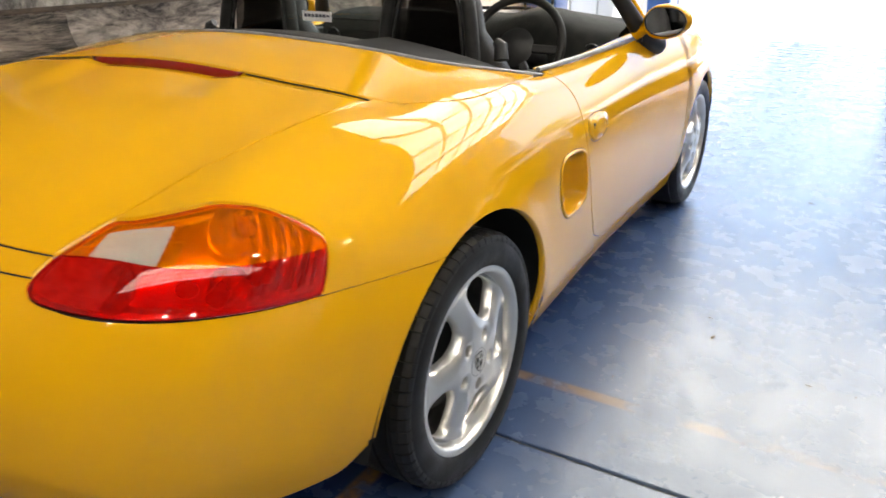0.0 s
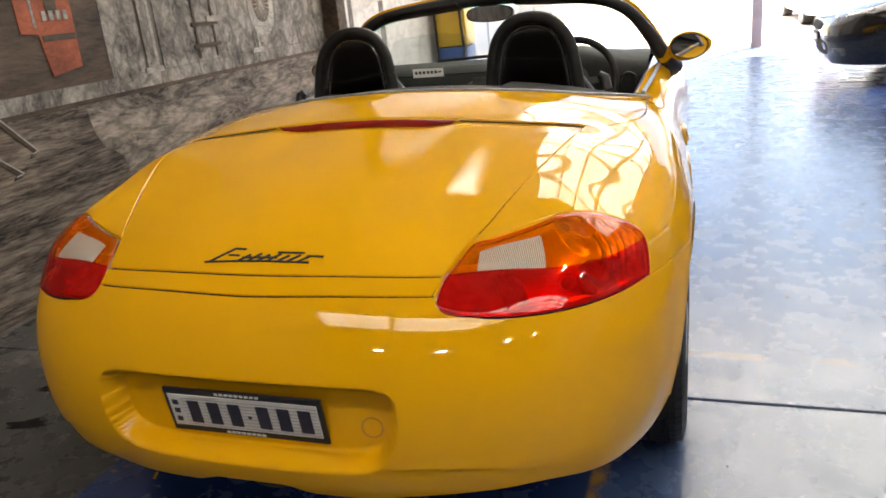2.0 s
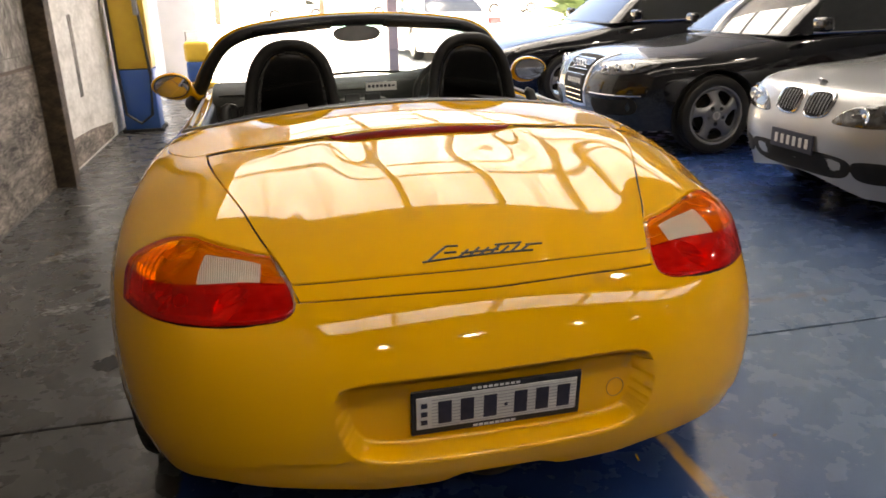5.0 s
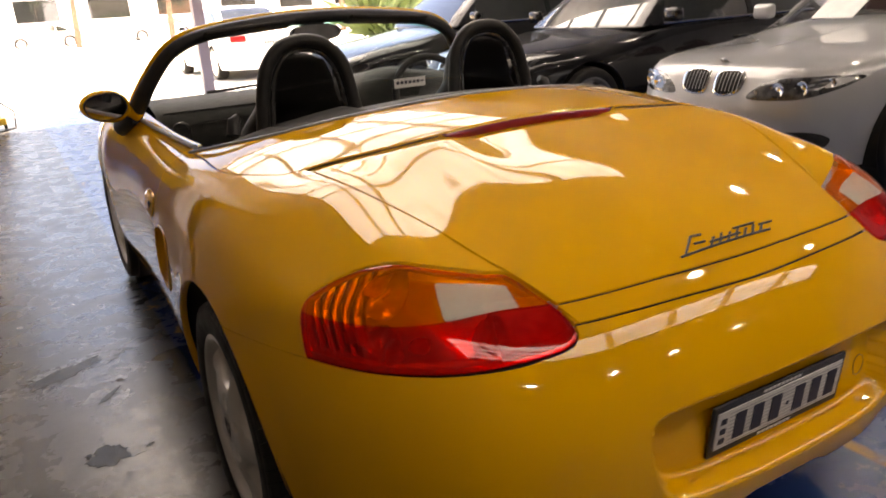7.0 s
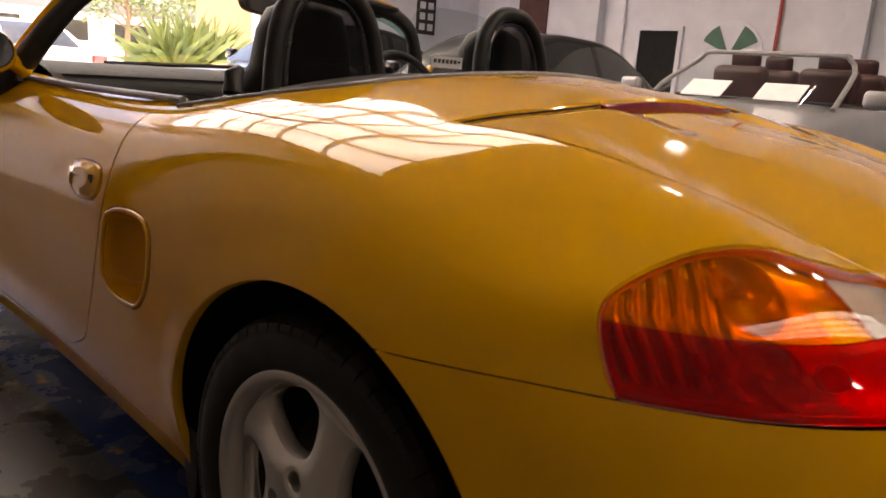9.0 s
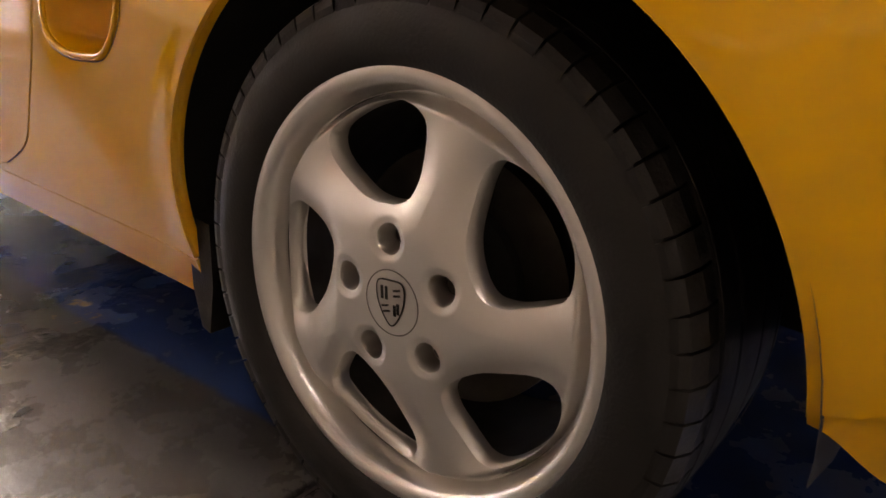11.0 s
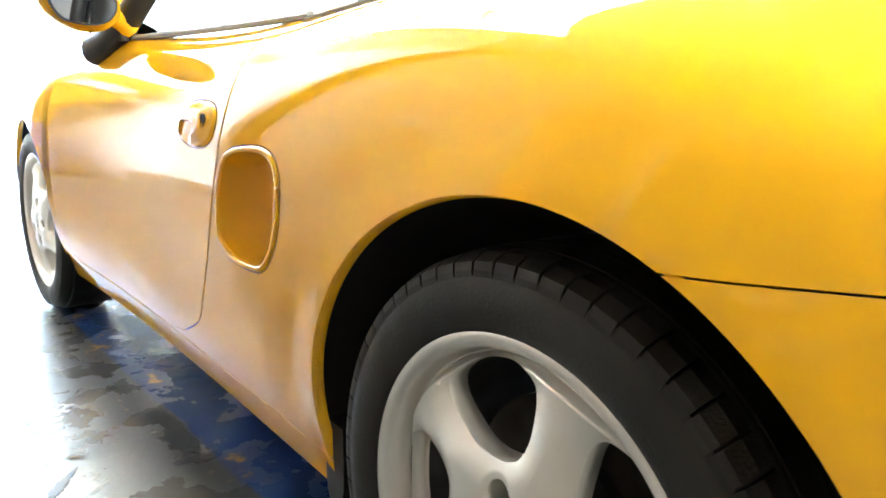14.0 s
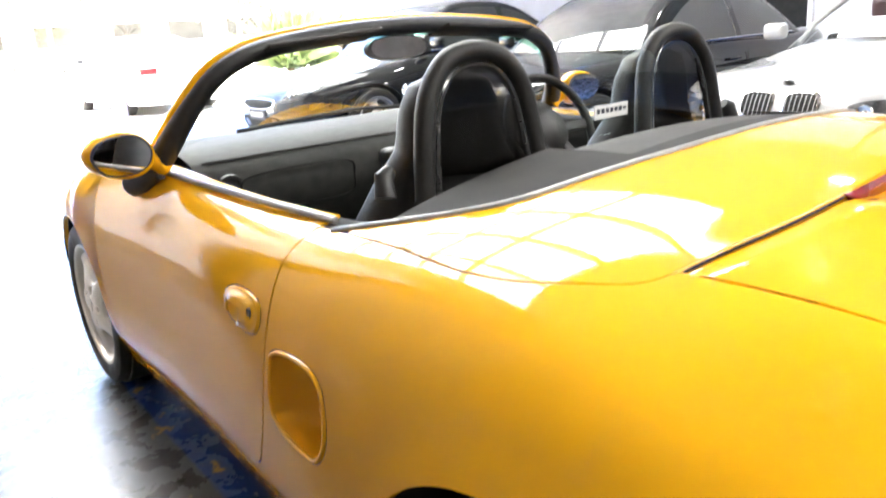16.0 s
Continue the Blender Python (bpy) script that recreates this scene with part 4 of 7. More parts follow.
    for u, w_, tall in ((-0.0095, 0.009, 0.012), (-0.0045, 0.009, 0.012), (0.0045, -0.006, 0.010), (0.0085, -0.004, 0.010)) if fine else ():
        part("shield_bar", box(0.0028, tall, 0.0010, at_cap @ pose(u, w_, 0.0012)), DARK, wheel)
    for u, w_ in ((0.0075, 0.013), (0.0075, 0.008), (-0.0065, -0.003), (-0.005, -0.008)) if fine else ():
        part("shield_bar", box(0.008, 0.0018, 0.0010, at_cap @ pose(u, w_, 0.0012, 0, 0, 12)), DARK, wheel)
    if fine:
        edge = [at_cap @ Vector((p[0], p[1], 0.0008)) for p in crest]
        part("shield_edge", tube(edge, 0.0009, 5, closed=True), DARK, wheel, "dark edge of the shield")
    if fine:
        part("cap_seam", tube([(0.0008, 0.0345 * math.cos(a), 0.0345 * math.sin(a)) for a in np.linspace(0, 2 * np.pi, 48, endpoint=False)], 0.0008, 5, closed=True), STEEL, wheel, "fine seam round the cap")
    return wheel


SHIELD = surf("dull_shield_metal", (0.60, 0.58, 0.54), (0.52, 0.50, 0.47), scale=60, rough=0.4, metal=0.6)
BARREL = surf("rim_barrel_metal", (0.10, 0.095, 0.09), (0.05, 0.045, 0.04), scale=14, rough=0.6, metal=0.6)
build_wheel(car, -0.882, 0.0, -1, 0.250, math.radians(-8))
build_wheel(car, 0.882, 0.0, 1, 0.250, math.radians(30))
build_wheel(car, -0.825, 2.36, -1, 0.20, math.radians(20), fine=False)
build_wheel(car, 0.825, 2.36, 1, 0.20, math.radians(50), fine=False)


# ---- the yellow car: what sits on and in the body ----
def on_side(y, z):
    """Where the left flank's skin lies at y and z, and which way it faces."""
    y, z = np.atleast_1d(np.asarray(y, float)), np.atleast_1d(np.asarray(z, float))
    start = np.stack([0 * y, y, z], -1)
    v = meet(car_form, start, np.tile([-1.0, 0, 0], (len(y), 1)), 0.3, 1.4)
    return v, gradient(car_form, v)


def on_top(x, y, form=None):
    x, y = np.atleast_1d(np.asarray(x, float)), np.atleast_1d(np.asarray(y, float))
    start = np.stack([x, y, 0 * x + 0.4], -1)
    v = meet(form or car_form, start, np.tile([0.0, 0, 1], (len(x), 1)), 0.0, 0.9)
    return v, gradient(form or car_form, v)


def on_rear(x, z):
    x, z = np.atleast_1d(np.asarray(x, float)), np.atleast_1d(np.asarray(z, float))
    start = np.stack([x, 0 * x - 0.3, z], -1)
    v = meet(car_form, start, np.tile([0.0, -1, 0], (len(x), 1)), 0.0, 1.0)
    return v, gradient(car_form, v)


def mirrored(v, s):
    return v * np.array([-s, 1, 1])


def rings_mesh(name, rings, material, parent, label="", cap=False):
    """A smooth skin through rings of points; cap: the last ring is filled."""
    nv = len(rings[0])
    v = np.concatenate(rings)
    faces = grid_faces(len(rings), nv, True).tolist()
    if cap:
        v = np.concatenate([v, rings[-1].mean(0)[None]])
        k = (len(rings) - 1) * nv
        faces += [[k + i, k + (i + 1) % nv, len(v) - 1] for i in range(nv)]
    bm = bmesh.new()
    vs = [bm.verts.new(p) for p in v]
    for f in faces:
        bm.faces.new([vs[i] for i in f])
    return part(name, bm, material, parent, label, smooth=True, angle=70)


def build_scoop(s):
    """The air intake behind the door: a rolled lip round a pocket that deepens rearwards."""
    rings = []
    centre = SCOOP.mean(0)
    for k, (grow, sink) in enumerate(((1.02, -0.0015), (0.985, -0.0030), (0.955, 0.001), (0.93, 0.010), (0.90, 0.026), (0.86, 0.045), (0.75, 0.058), (0.4, 0.066))):
        p = centre + (SCOOP - centre) * grow
        v, n = on_side(p[:, 0], p[:, 1])
        deep = sink * (1.9 - 1.35 * (p[:, 0] - 0.46) / 0.23) if sink > 0 else sink
        rings.append(mirrored(v - n * np.broadcast_to(deep * (1.05 if sink > 0.005 else 1), (len(p),))[:, None], s))
    pocket = rings_mesh("air_intake", rings, PAINT, car, "yellow side air intake with a rolled lip", cap=True)
    p = centre + (SCOOP - centre) * 0.985
    v, n = on_side(p[:, 0], p[:, 1])
    part("rolled_lip", tube(mirrored(v - 0.0005 * n, s), 0.0052, 10, closed=True), PAINT, pocket, smooth=True)
    p = centre + (SCOOP - centre) * 1.05
    v, n = on_side(p[:, 0], p[:, 1])
    part("lip_seam", tube(mirrored(v - 0.0004 * n, s), 0.0009, 6, closed=True), DARK, pocket, "dark seam round the intake", smooth=True)
    for k in range(3):
        v, n = on_side([0.482], [0.60 - 0.022 * k])
        p = mirrored(v - 0.012 * n, s)[0]
        part("clip", box(0.006, 0.010, 0.009, pose(*p)), DARK, pocket, "small dark clip")


HANDLE = closed_curve([(0.905, 0.705), (0.898, 0.733), (0.85, 0.747), (0.79, 0.750), (0.742, 0.742), (0.724, 0.718), (0.732, 0.690), (0.76, 0.674), (0.82, 0.670), (0.88, 0.682)], 80)


def build_handle(s):
    c = HANDLE.mean(0)
    rings = []
    for grow in np.concatenate([[1.0, 0.99, 0.97, 0.94], np.linspace(0.9, 0.04, 26)]):
        p = c + (HANDLE - c) * grow
        v, n = on_side(p[:, 0], p[:, 1])
        rise = -0.003 + 0.008 * ramp(1 - grow, 0.0, 0.06) + 0.008 * ramp(1 - grow, 0.05, 0.6)
        # finger hollow under the flap's edge
        a, b = (p[:, 0] - 0.848) / 0.046, (p[:, 1] - 0.702) / 0.030
        dent = 0.026 * ramp(1 - np.hypot(a, b), 0.0, 0.35) * ramp(0.4 - b, 0.0, 0.25)
        rings.append(mirrored(v + n * (rise - dent)[:, None], s))
    handle = rings_mesh("door_handle", rings, PAINT, car, "yellow flap door handle", cap=True)
    # dark strip added along the door's gap in place of its shade
    z = np.linspace(0.27, 0.84, 40)
    v, n = on_side(door_edge(z) - 0.0006, z)
    part("door_gap_shade", tube(mirrored(v - 0.0042 * n, s), 0.0024, 6), DARK, car, "dark strip for the shade in the door's gap", smooth=True)
    p = c + (HANDLE - c) * 1.02
    v, n = on_side(p[:, 0], p[:, 1])
    part("handle_seam", tube(mirrored(v - 0.0003 * n, s), 0.0010, 6, closed=True), DARK, handle, "dark seam round the handle", smooth=True)
    # dark brown plate paints the shade into the finger hollow
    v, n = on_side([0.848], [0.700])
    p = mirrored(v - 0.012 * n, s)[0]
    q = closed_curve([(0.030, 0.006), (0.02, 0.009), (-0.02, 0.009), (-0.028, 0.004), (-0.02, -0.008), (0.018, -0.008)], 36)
    part("grip_shade", slab(q, -0.002, 0.002, pose(*p) @ pose(0, 0, 0, 90, 0, 90)), HOLLOW_SHADE, handle, "dark brown plate for the shade under the flap")
    v, n = on_side([0.755], [0.716])
    p = mirrored(v + 0.009 * n, s)[0]
    part("keyhole", lathe([(-0.004, 0.0075), (0.0012, 0.007), (0.0012, 0.004), (-0.003, 0.0035), (-0.003, 0.0005)], 24), BLACK_PLASTIC, handle, "dark round lock", at=pose(*p) @ Matrix.Diagonal((1, 0.8, 1.5, 1)))


HOLLOW_SHADE = surf("hollow_shade", (0.05, 0.03, 0.008), (0.03, 0.02, 0.006), scale=40, rough=0.6)


def build_mirror(s):
    """Door mirror: teardrop housing, foot and glass."""
    c = Vector((s * 0.862, 1.462, 0.957))
    bm = bmesh.new()
    bmesh.ops.create_uvsphere(bm, u_segments=40, v_segments=24, radius=1)
    for v in bm.verts:
        x, y, z = v.co
        w = 0.094 * (1 - 0.10 * x * s)
        y2 = y * 0.062 if y > 0 else max(y, -0.42) * 0.062
        v.co = (x * 0.090, y2 + 0.015 * (1 - x * x), z * (0.062 - 0.010 * x * s) + 0.006 * x * s)
    house = part("door_mirror", bm, PAINT, car, "yellow door mirror", at=Matrix.Translation(c) @ pose(0, 0, 0, 0, 0, -6 * s), smooth=True, angle=50)
    rim = closed_curve([(0.082, 0.004), (0.06, 0.040), (0.01, 0.053), (-0.045, 0.048), (-0.074, 0.02), (-0.076, -0.015), (-0.05, -0.043), (0.0, -0.052), (0.055, -0.040)], 60) * (s, 1)
    part("glass", slab(rim * 0.90, 0, 0.003, pose(0, -0.0255, 0, 90, 0, 0)), MIRROR, house, "mirror glass")
    part("bezel", slab(rim * 0.97, 0, 0.003, pose(0, -0.0235, 0, 90, 0, 0)), BLACK_PLASTIC, house, "black mirror edge")
    part("mirror_foot", tube([(s * 0.745, 1.50, 0.905), (s * 0.765, 1.49, 0.925), (s * 0.80, 1.475, 0.938)], [0.030, 0.024, 0.020], 14), PAINT, house, "yellow mirror foot", at=(Matrix.Translation(c) @ pose(0, 0, 0, 0, 0, -6 * s)).inverted(), smooth=True)
    tri = slab([(0, 0), (0.17, -0.004), (0.06, 0.065)], -0.008, 0.008, pose(s * 0.762, 1.47, 0.878, 90, 0, 90))
    part("mirror_base", tri, BLACK_PLASTIC, car, "black triangle at the mirror's foot")


def build_hoop(s):
    """Padded roll hoop with a dark mesh panel."""
    pts = []
    cx = 0.343
    prof = [(-0.205, -0.06), (-0.195, 0.0), (-0.175, 0.09), (-0.14, 0.145), (-0.085, 0.180), (0.0, 0.192), (0.085, 0.180), (0.14, 0.145), (0.18, 0.09), (0.205, 0.0), (0.222, -0.09)]
    curve = spline(np.linspace(0, 1, len(prof)), [p[0] for p in prof]), spline(np.linspace(0, 1, len(prof)), [p[1] for p in prof])
    u = np.linspace(0, 1, 41)
    pts = [(s * (cx + a), 0.655 + 0.02 * b / 0.2, 0.972 + b) for a, b in zip(0.76 * curve[0](u), curve[1](u))]
    hoop = part("roll_hoop", tube(pts, 0.022, 14), LEATHER, car, "black padded roll hoop", smooth=True)
    inner = [(s * (cx + 0.80 * a), 0.655 + 0.02 * b / 0.2, 0.972 + 0.86 * b) for a, b in zip(0.76 * curve[0](u), curve[1](u))]
    part("inner_hoop", tube(inner, 0.009, 8), HOOP_TRIM, hoop, "glossy black inner hoop", smooth=True)
    out = [(0.78 * a, 0.84 * b) for a, b in zip(0.76 * curve[0](u), curve[1](u))]
    part("mesh_panel", slab(out, -0.003, 0.003, pose(s * cx, 0.667, 0.972, 90, 0, 0)), HOOP_PANE, hoop, "smoked clear pane in the hoop", at=None)
    part("belt_guide", tube([(s * 0.600, 0.655, 0.905), (s * 0.592, 0.665, 0.945), (s * 0.575, 0.668, 0.955)], [0.022, 0.020, 0.014], 12), BLACK_PLASTIC, car, "black seat-belt guide", smooth=True)


def build_seat(s):
    seat = new("seat")
    seat.parent = car
    back = []
    for z, w, d, y in ((0.42, 0.24, 0.09, 0.84), (0.60, 0.25, 0.10, 0.80), (0.80, 0.235, 0.09, 0.75), (0.90, 0.185, 0.075, 0.72), (0.97, 0.135, 0.06, 0.705), (1.05, 0.122, 0.055, 0.70), (1.10, 0.100, 0.045, 0.695), (1.122, 0.045, 0.02, 0.695)):
        q = np.linspace(0, 2 * np.pi, 28, endpoint=False)
        c, n = np.cos(q), np.sin(q)
        back.append(np.stack([s * 0.352 + w * np.sign(c) * np.abs(c) ** 0.6, y + 0.05 + d * np.sign(n) * np.abs(n) ** 0.7, 0 * q + z], -1))
    rings_mesh("backrest", back, LEATHER, seat, "black leather backrest", cap=True)
    part("cushion", box(0.5, 0.50, 0.16, pose(s * 0.362, 1.05, 0.38), bevel=0.05, seg=4), LEATHER, seat, "black leather cushion", smooth=True)


HOOP_TRIM = surf("glossy_hoop_trim", (0.02, 0.02, 0.02), (0.03, 0.03, 0.03), scale=20, rough=0.18, coat=1.0)
HOOP_PANE = clear("smoked_hoop_pane", (0.42, 0.41, 0.40), rough=0.05)
HEADER = [(0.795, 1.62, 0.868), (0.765, 1.535, 0.905), (0.715, 1.465, 1.0), (0.655, 1.42, 1.09), (0.60, 1.395, 1.148), (0.52, 1.385, 1.188), (0.40, 1.388, 1.212), (0.20, 1.398, 1.232), (0.0, 1.402, 1.238)]


def build_screen():
    ts = np.linspace(0, 1, len(HEADER))
    f = [spline(ts, [p[a] for p in HEADER]) for a in range(3)]
    u = np.linspace(0, 1, 36)
    half = np.stack([g(u) for g in f], -1)
    full = np.concatenate([half, (half * (-1, 1, 1))[-2::-1]])
    rad = 0.026 + 0.012 * np.clip((1.1 - full[:, 2]) / 0.25, 0, 1)
    frame_ob = part("windscreen_frame", tube(full + (0, -0.004, -0.012), rad, 14), BLACK_PLASTIC, car, "black windscreen frame", smooth=True)
    outer = full + np.stack([0.012 * np.sign(full[:, 0]) * np.clip(np.abs(full[:, 0]) / 0.4, 0, 1), 0 * full[:, 0] + 0.016, 0 * full[:, 0] + 0.008], -1)
    part("frame_cover", tube(outer, 0.015, 12), PAINT, frame_ob, "yellow outer cover of the frame", smooth=True)
    lo = np.stack([full[:, 0] * 1.0, 1.93 - 0.42 * (np.abs(full[:, 0]) / 0.79) ** 2.2, 0.935 - 0.06 * (np.abs(full[:, 0]) / 0.79) ** 2], -1)
    n = len(full)
    rows = [full * (1 - k) + lo * k for k in np.linspace(0, 1, 12)]
    me = mesh_of("windscreen", np.concatenate(rows), grid_faces(12, n), GLASS)
    pane = link("windscreen", me, car, "clear windscreen with a green shade band")
    pane.visible_shadow = False
    band = [full * (1 - k) + lo * k + (0, -0.003, -0.001) for k in np.linspace(0.04, 0.14, 4)]
    tintp = link("shade_band", mesh_of("shade_band", np.concatenate(band), grid_faces(4, n), BAND), pane, "green tinted shade band")
    tintp.visible_shadow = False
    oval = closed_curve([(0.11, 0.0), (0.085, 0.026), (0.0, 0.036), (-0.085, 0.026), (-0.11, 0.0), (-0.085, -0.028), (0.0, -0.037), (0.085, -0.028)], 48)
    mir = part("rear_mirror", slab(oval, 0, 0.03, pose(0, 1.452, 1.162, 84, 0, 0)), BLACK_PLASTIC, car, "black oval inside mirror")
    part("glass", slab(oval * 0.92, 0.0305, 0.0315, pose(0, 1.452, 1.162, 84, 0, 0)), MIRROR, mir)
    part("stalk", tube([(0, 1.46, 1.19), (0, 1.465, 1.215)], 0.012, 8), BLACK_PLASTIC, mir)
    for s in (1, -1):
        part("sun_visor", box(0.36, 0.11, 0.014, pose(s * 0.30, 1.372, 1.196, -14, s * 4, 0), bevel=0.005), VINYL, car, "black folded sun visor", smooth=True)
    wiper = tube([(0.55, 1.76, 0.925), (0.1, 1.885, 0.945), (-0.40, 1.80, 0.935)], 0.008, 6)
    part("wiper", wiper, BLACK_PLASTIC, car, "black wiper arm")


BAND = clear("green_band", (0.35, 0.72, 0.60))


def build_cabin():
    # dash, in the shape of a long rounded sill with a binnacle
    rings = []
    for x in np.linspace(-0.69, 0.69, 41):
        hood = 0.055 * np.exp(-(((x - 0.37) / 0.17) ** 2))
        mid = 0.02 * np.exp(-((x / 0.13) ** 2))
        prof = [(1.90, 0.62), (1.90, 0.90), (1.86, 0.925), (1.72, 0.935 + 0.4 * hood), (1.56 - 0.3 * hood, 0.930 + hood), (1.46 - 0.8 * hood, 0.905 + hood), (1.41 - 0.5 * hood, 0.862 + 0.6 * hood), (1.39 - mid, 0.81), (1.40 - mid, 0.74), (1.45, 0.67), (1.52, 0.60)]
        rings.append(np.array([(x, y, z) for y, z in prof]))
    nv = len(rings[0])
    dash = link("dashboard", mesh_of("dashboard", np.concatenate(rings), grid_faces(41, nv), GREY_PLASTIC), car, "dark grey dashboard")
    gb = closed_curve([(-0.16, 0.05), (0.0, 0.058), (0.16, 0.05), (0.178, 0.0), (0.16, -0.05), (0, -0.055), (-0.16, -0.05), (-0.178, 0.0)], 64)
    part("glovebox_lid", tube([(-0.40 + a, 1.392 - 0.06 * (b + 0.02), 0.806 + b) for a, b in gb], 0.0035, 6, closed=True), DARK, dash, "dark seam round the glovebox lid")
    for k in range(3):
        part("dash_seam", tube([(x, 1.455 - 0.012 * k, 0.903 - 0.030 * k) for x in np.linspace(-0.66, 0.14, 12)], 0.0022, 5), DARK, dash, "dark seam along the dash")
    for s in (-1, 1):
        part("centre_vent", box(0.075, 0.014, 0.05, pose(s * 0.048, 1.352, 0.868, -18, 0, 0), bevel=0.006), BLACK_PLASTIC, dash, "black centre air vent")
    con = part("centre_console", box(0.25, 0.10, 0.26, pose(0.0, 1.375, 0.74, -8, 0, 0), bevel=0.03, seg=3), BLACK_PLASTIC, dash, "black centre console", smooth=True)
    for k, (z, h) in enumerate(((0.815, 0.05), (0.755, 0.045), (0.70, 0.045))):
        part("control_panel", box(0.19, 0.012, h, pose(0, 1.318 + 0.004 * k, z, -8, 0, 0), bevel=0.004), GREY_PLASTIC, con, "small grey radio and vent panel")
    for s in (-1, 1):
        part("air_vent", lathe([(0.0, 0.038), (0.008, 0.036), (0.008, 0.030), (-0.004, 0.028), (-0.004, 0.001)], 24), BLACK_PLASTIC, dash, "round black air vent", at=pose(s * 0.61, 1.40, 0.835, 0, 0, -90))
    # tub
    part("cabin_floor", box(1.36, 1.35, 0.03, pose(0, 1.25, 0.24)), DARK, car, "dark carpet")
    part("bulkhead", box(1.36, 0.03, 0.62, pose(0, 0.56, 0.57)), DARK, car, "dark carpeted bulkhead")
    for s in (1, -1):
        part("door_card", box(0.05, 1.28, 0.58, pose(s * 0.700, 1.24, 0.585, 0, 0, 0), bevel=0.02, seg=3), LEATHER, car, "black door lining", smooth=True)
        top = [(s * (0.722 + 0.012 * np.sin((y - 0.6) * 1.6)), y, 0.890 - 0.012 * (y - 0.6) + 0.008 * ((y - 0.6) ** 2)) for y in np.linspace(0.64, 1.56, 24)]
        part("window_seal", tube(top, 0.008, 8), CHROME_DULL, car, "grey seal along the door's upper edge", smooth=True)
    rim = []
    for x in np.linspace(-0.745, 0.745, 60):
        v, n = on_top([x], [float(cover_front(abs(x)))])
        rim.append(v[0] + 0.001 * n[0])
    part("cover_seal", tube(rim, 0.0055, 8), CHROME_DULL, car, "grey seal along the roof cover", smooth=True)
    wheel = part("steering_wheel", tube([(0.178 * math.cos(a), 0.178 * math.sin(a), 0) for a in np.linspace(0, 2 * np.pi, 48, endpoint=False)], 0.015, 12, closed=True), LEATHER, car,
                 "black leather steering wheel", at=pose(0.40, 1.17, 0.872, 66, 0, 0), smooth=True)
    part("wheel_hub", lathe([(-0.03, 0.001), (-0.03, 0.05), (0.0, 0.072), (0.012, 0.05), (0.015, 0.001)], 32, "z"), BLACK_PLASTIC, wheel, "black airbag cover", smooth=True)
    for a in (0, 180, 235, 305):
        part("spoke", box(0.12, 0.032, 0.014, pose(0, 0, -0.004, 0, 0, a) @ pose(0.11, 0, 0), bevel=0.005), BLACK_PLASTIC, wheel)
    part("column", tube([(0.40, 1.20, 0.86), (0.40, 1.42, 0.79)], 0.04, 12), BLACK_PLASTIC, wheel, at=pose(0.40, 1.17, 0.872, 66, 0, 0).inverted(), smooth=True)
    # clear wind stop between the hoops, with a small sticker
    pane = part("wind_stop", slab(closed_curve([(-0.17, -0.02), (-0.155, 0.10), (-0.10, 0.145), (0.10, 0.145), (0.155, 0.10), (0.17, -0.02)], 48), -0.002, 0.002, pose(0, 0.585, 0.99, 90, 0, 0)), GLASS, car, "clear wind stop pane")
    pane.visible_shadow = False
    st = part("sticker", box(0.115, 0.002, 0.030, pose(-0.02, 0.580, 1.008)), PAPER, pane, "small white dealer sticker")
    for k in range(7):
        part("print_bar", box(0.010, 0.001, 0.010 if k < 6 else 0.006, pose(-0.065 + 0.015 * k, 0.5785, 1.010)), INK, st)


CHROME_DULL = surf("satin_seal", (0.30, 0.30, 0.30), (0.22, 0.22, 0.22), scale=40, rough=0.35)
PAPER = surf("white_paper", (0.78, 0.78, 0.76), (0.70, 0.70, 0.69), scale=12, rough=0.7)
INK = surf("dark_ink", (0.02, 0.022, 0.04), (0.03, 0.03, 0.05), scale=60, rough=0.6)
PLATE_WHITE = surf("plate_white", (0.66, 0.65, 0.62), (0.58, 0.57, 0.55), scale=40, rough=0.45)


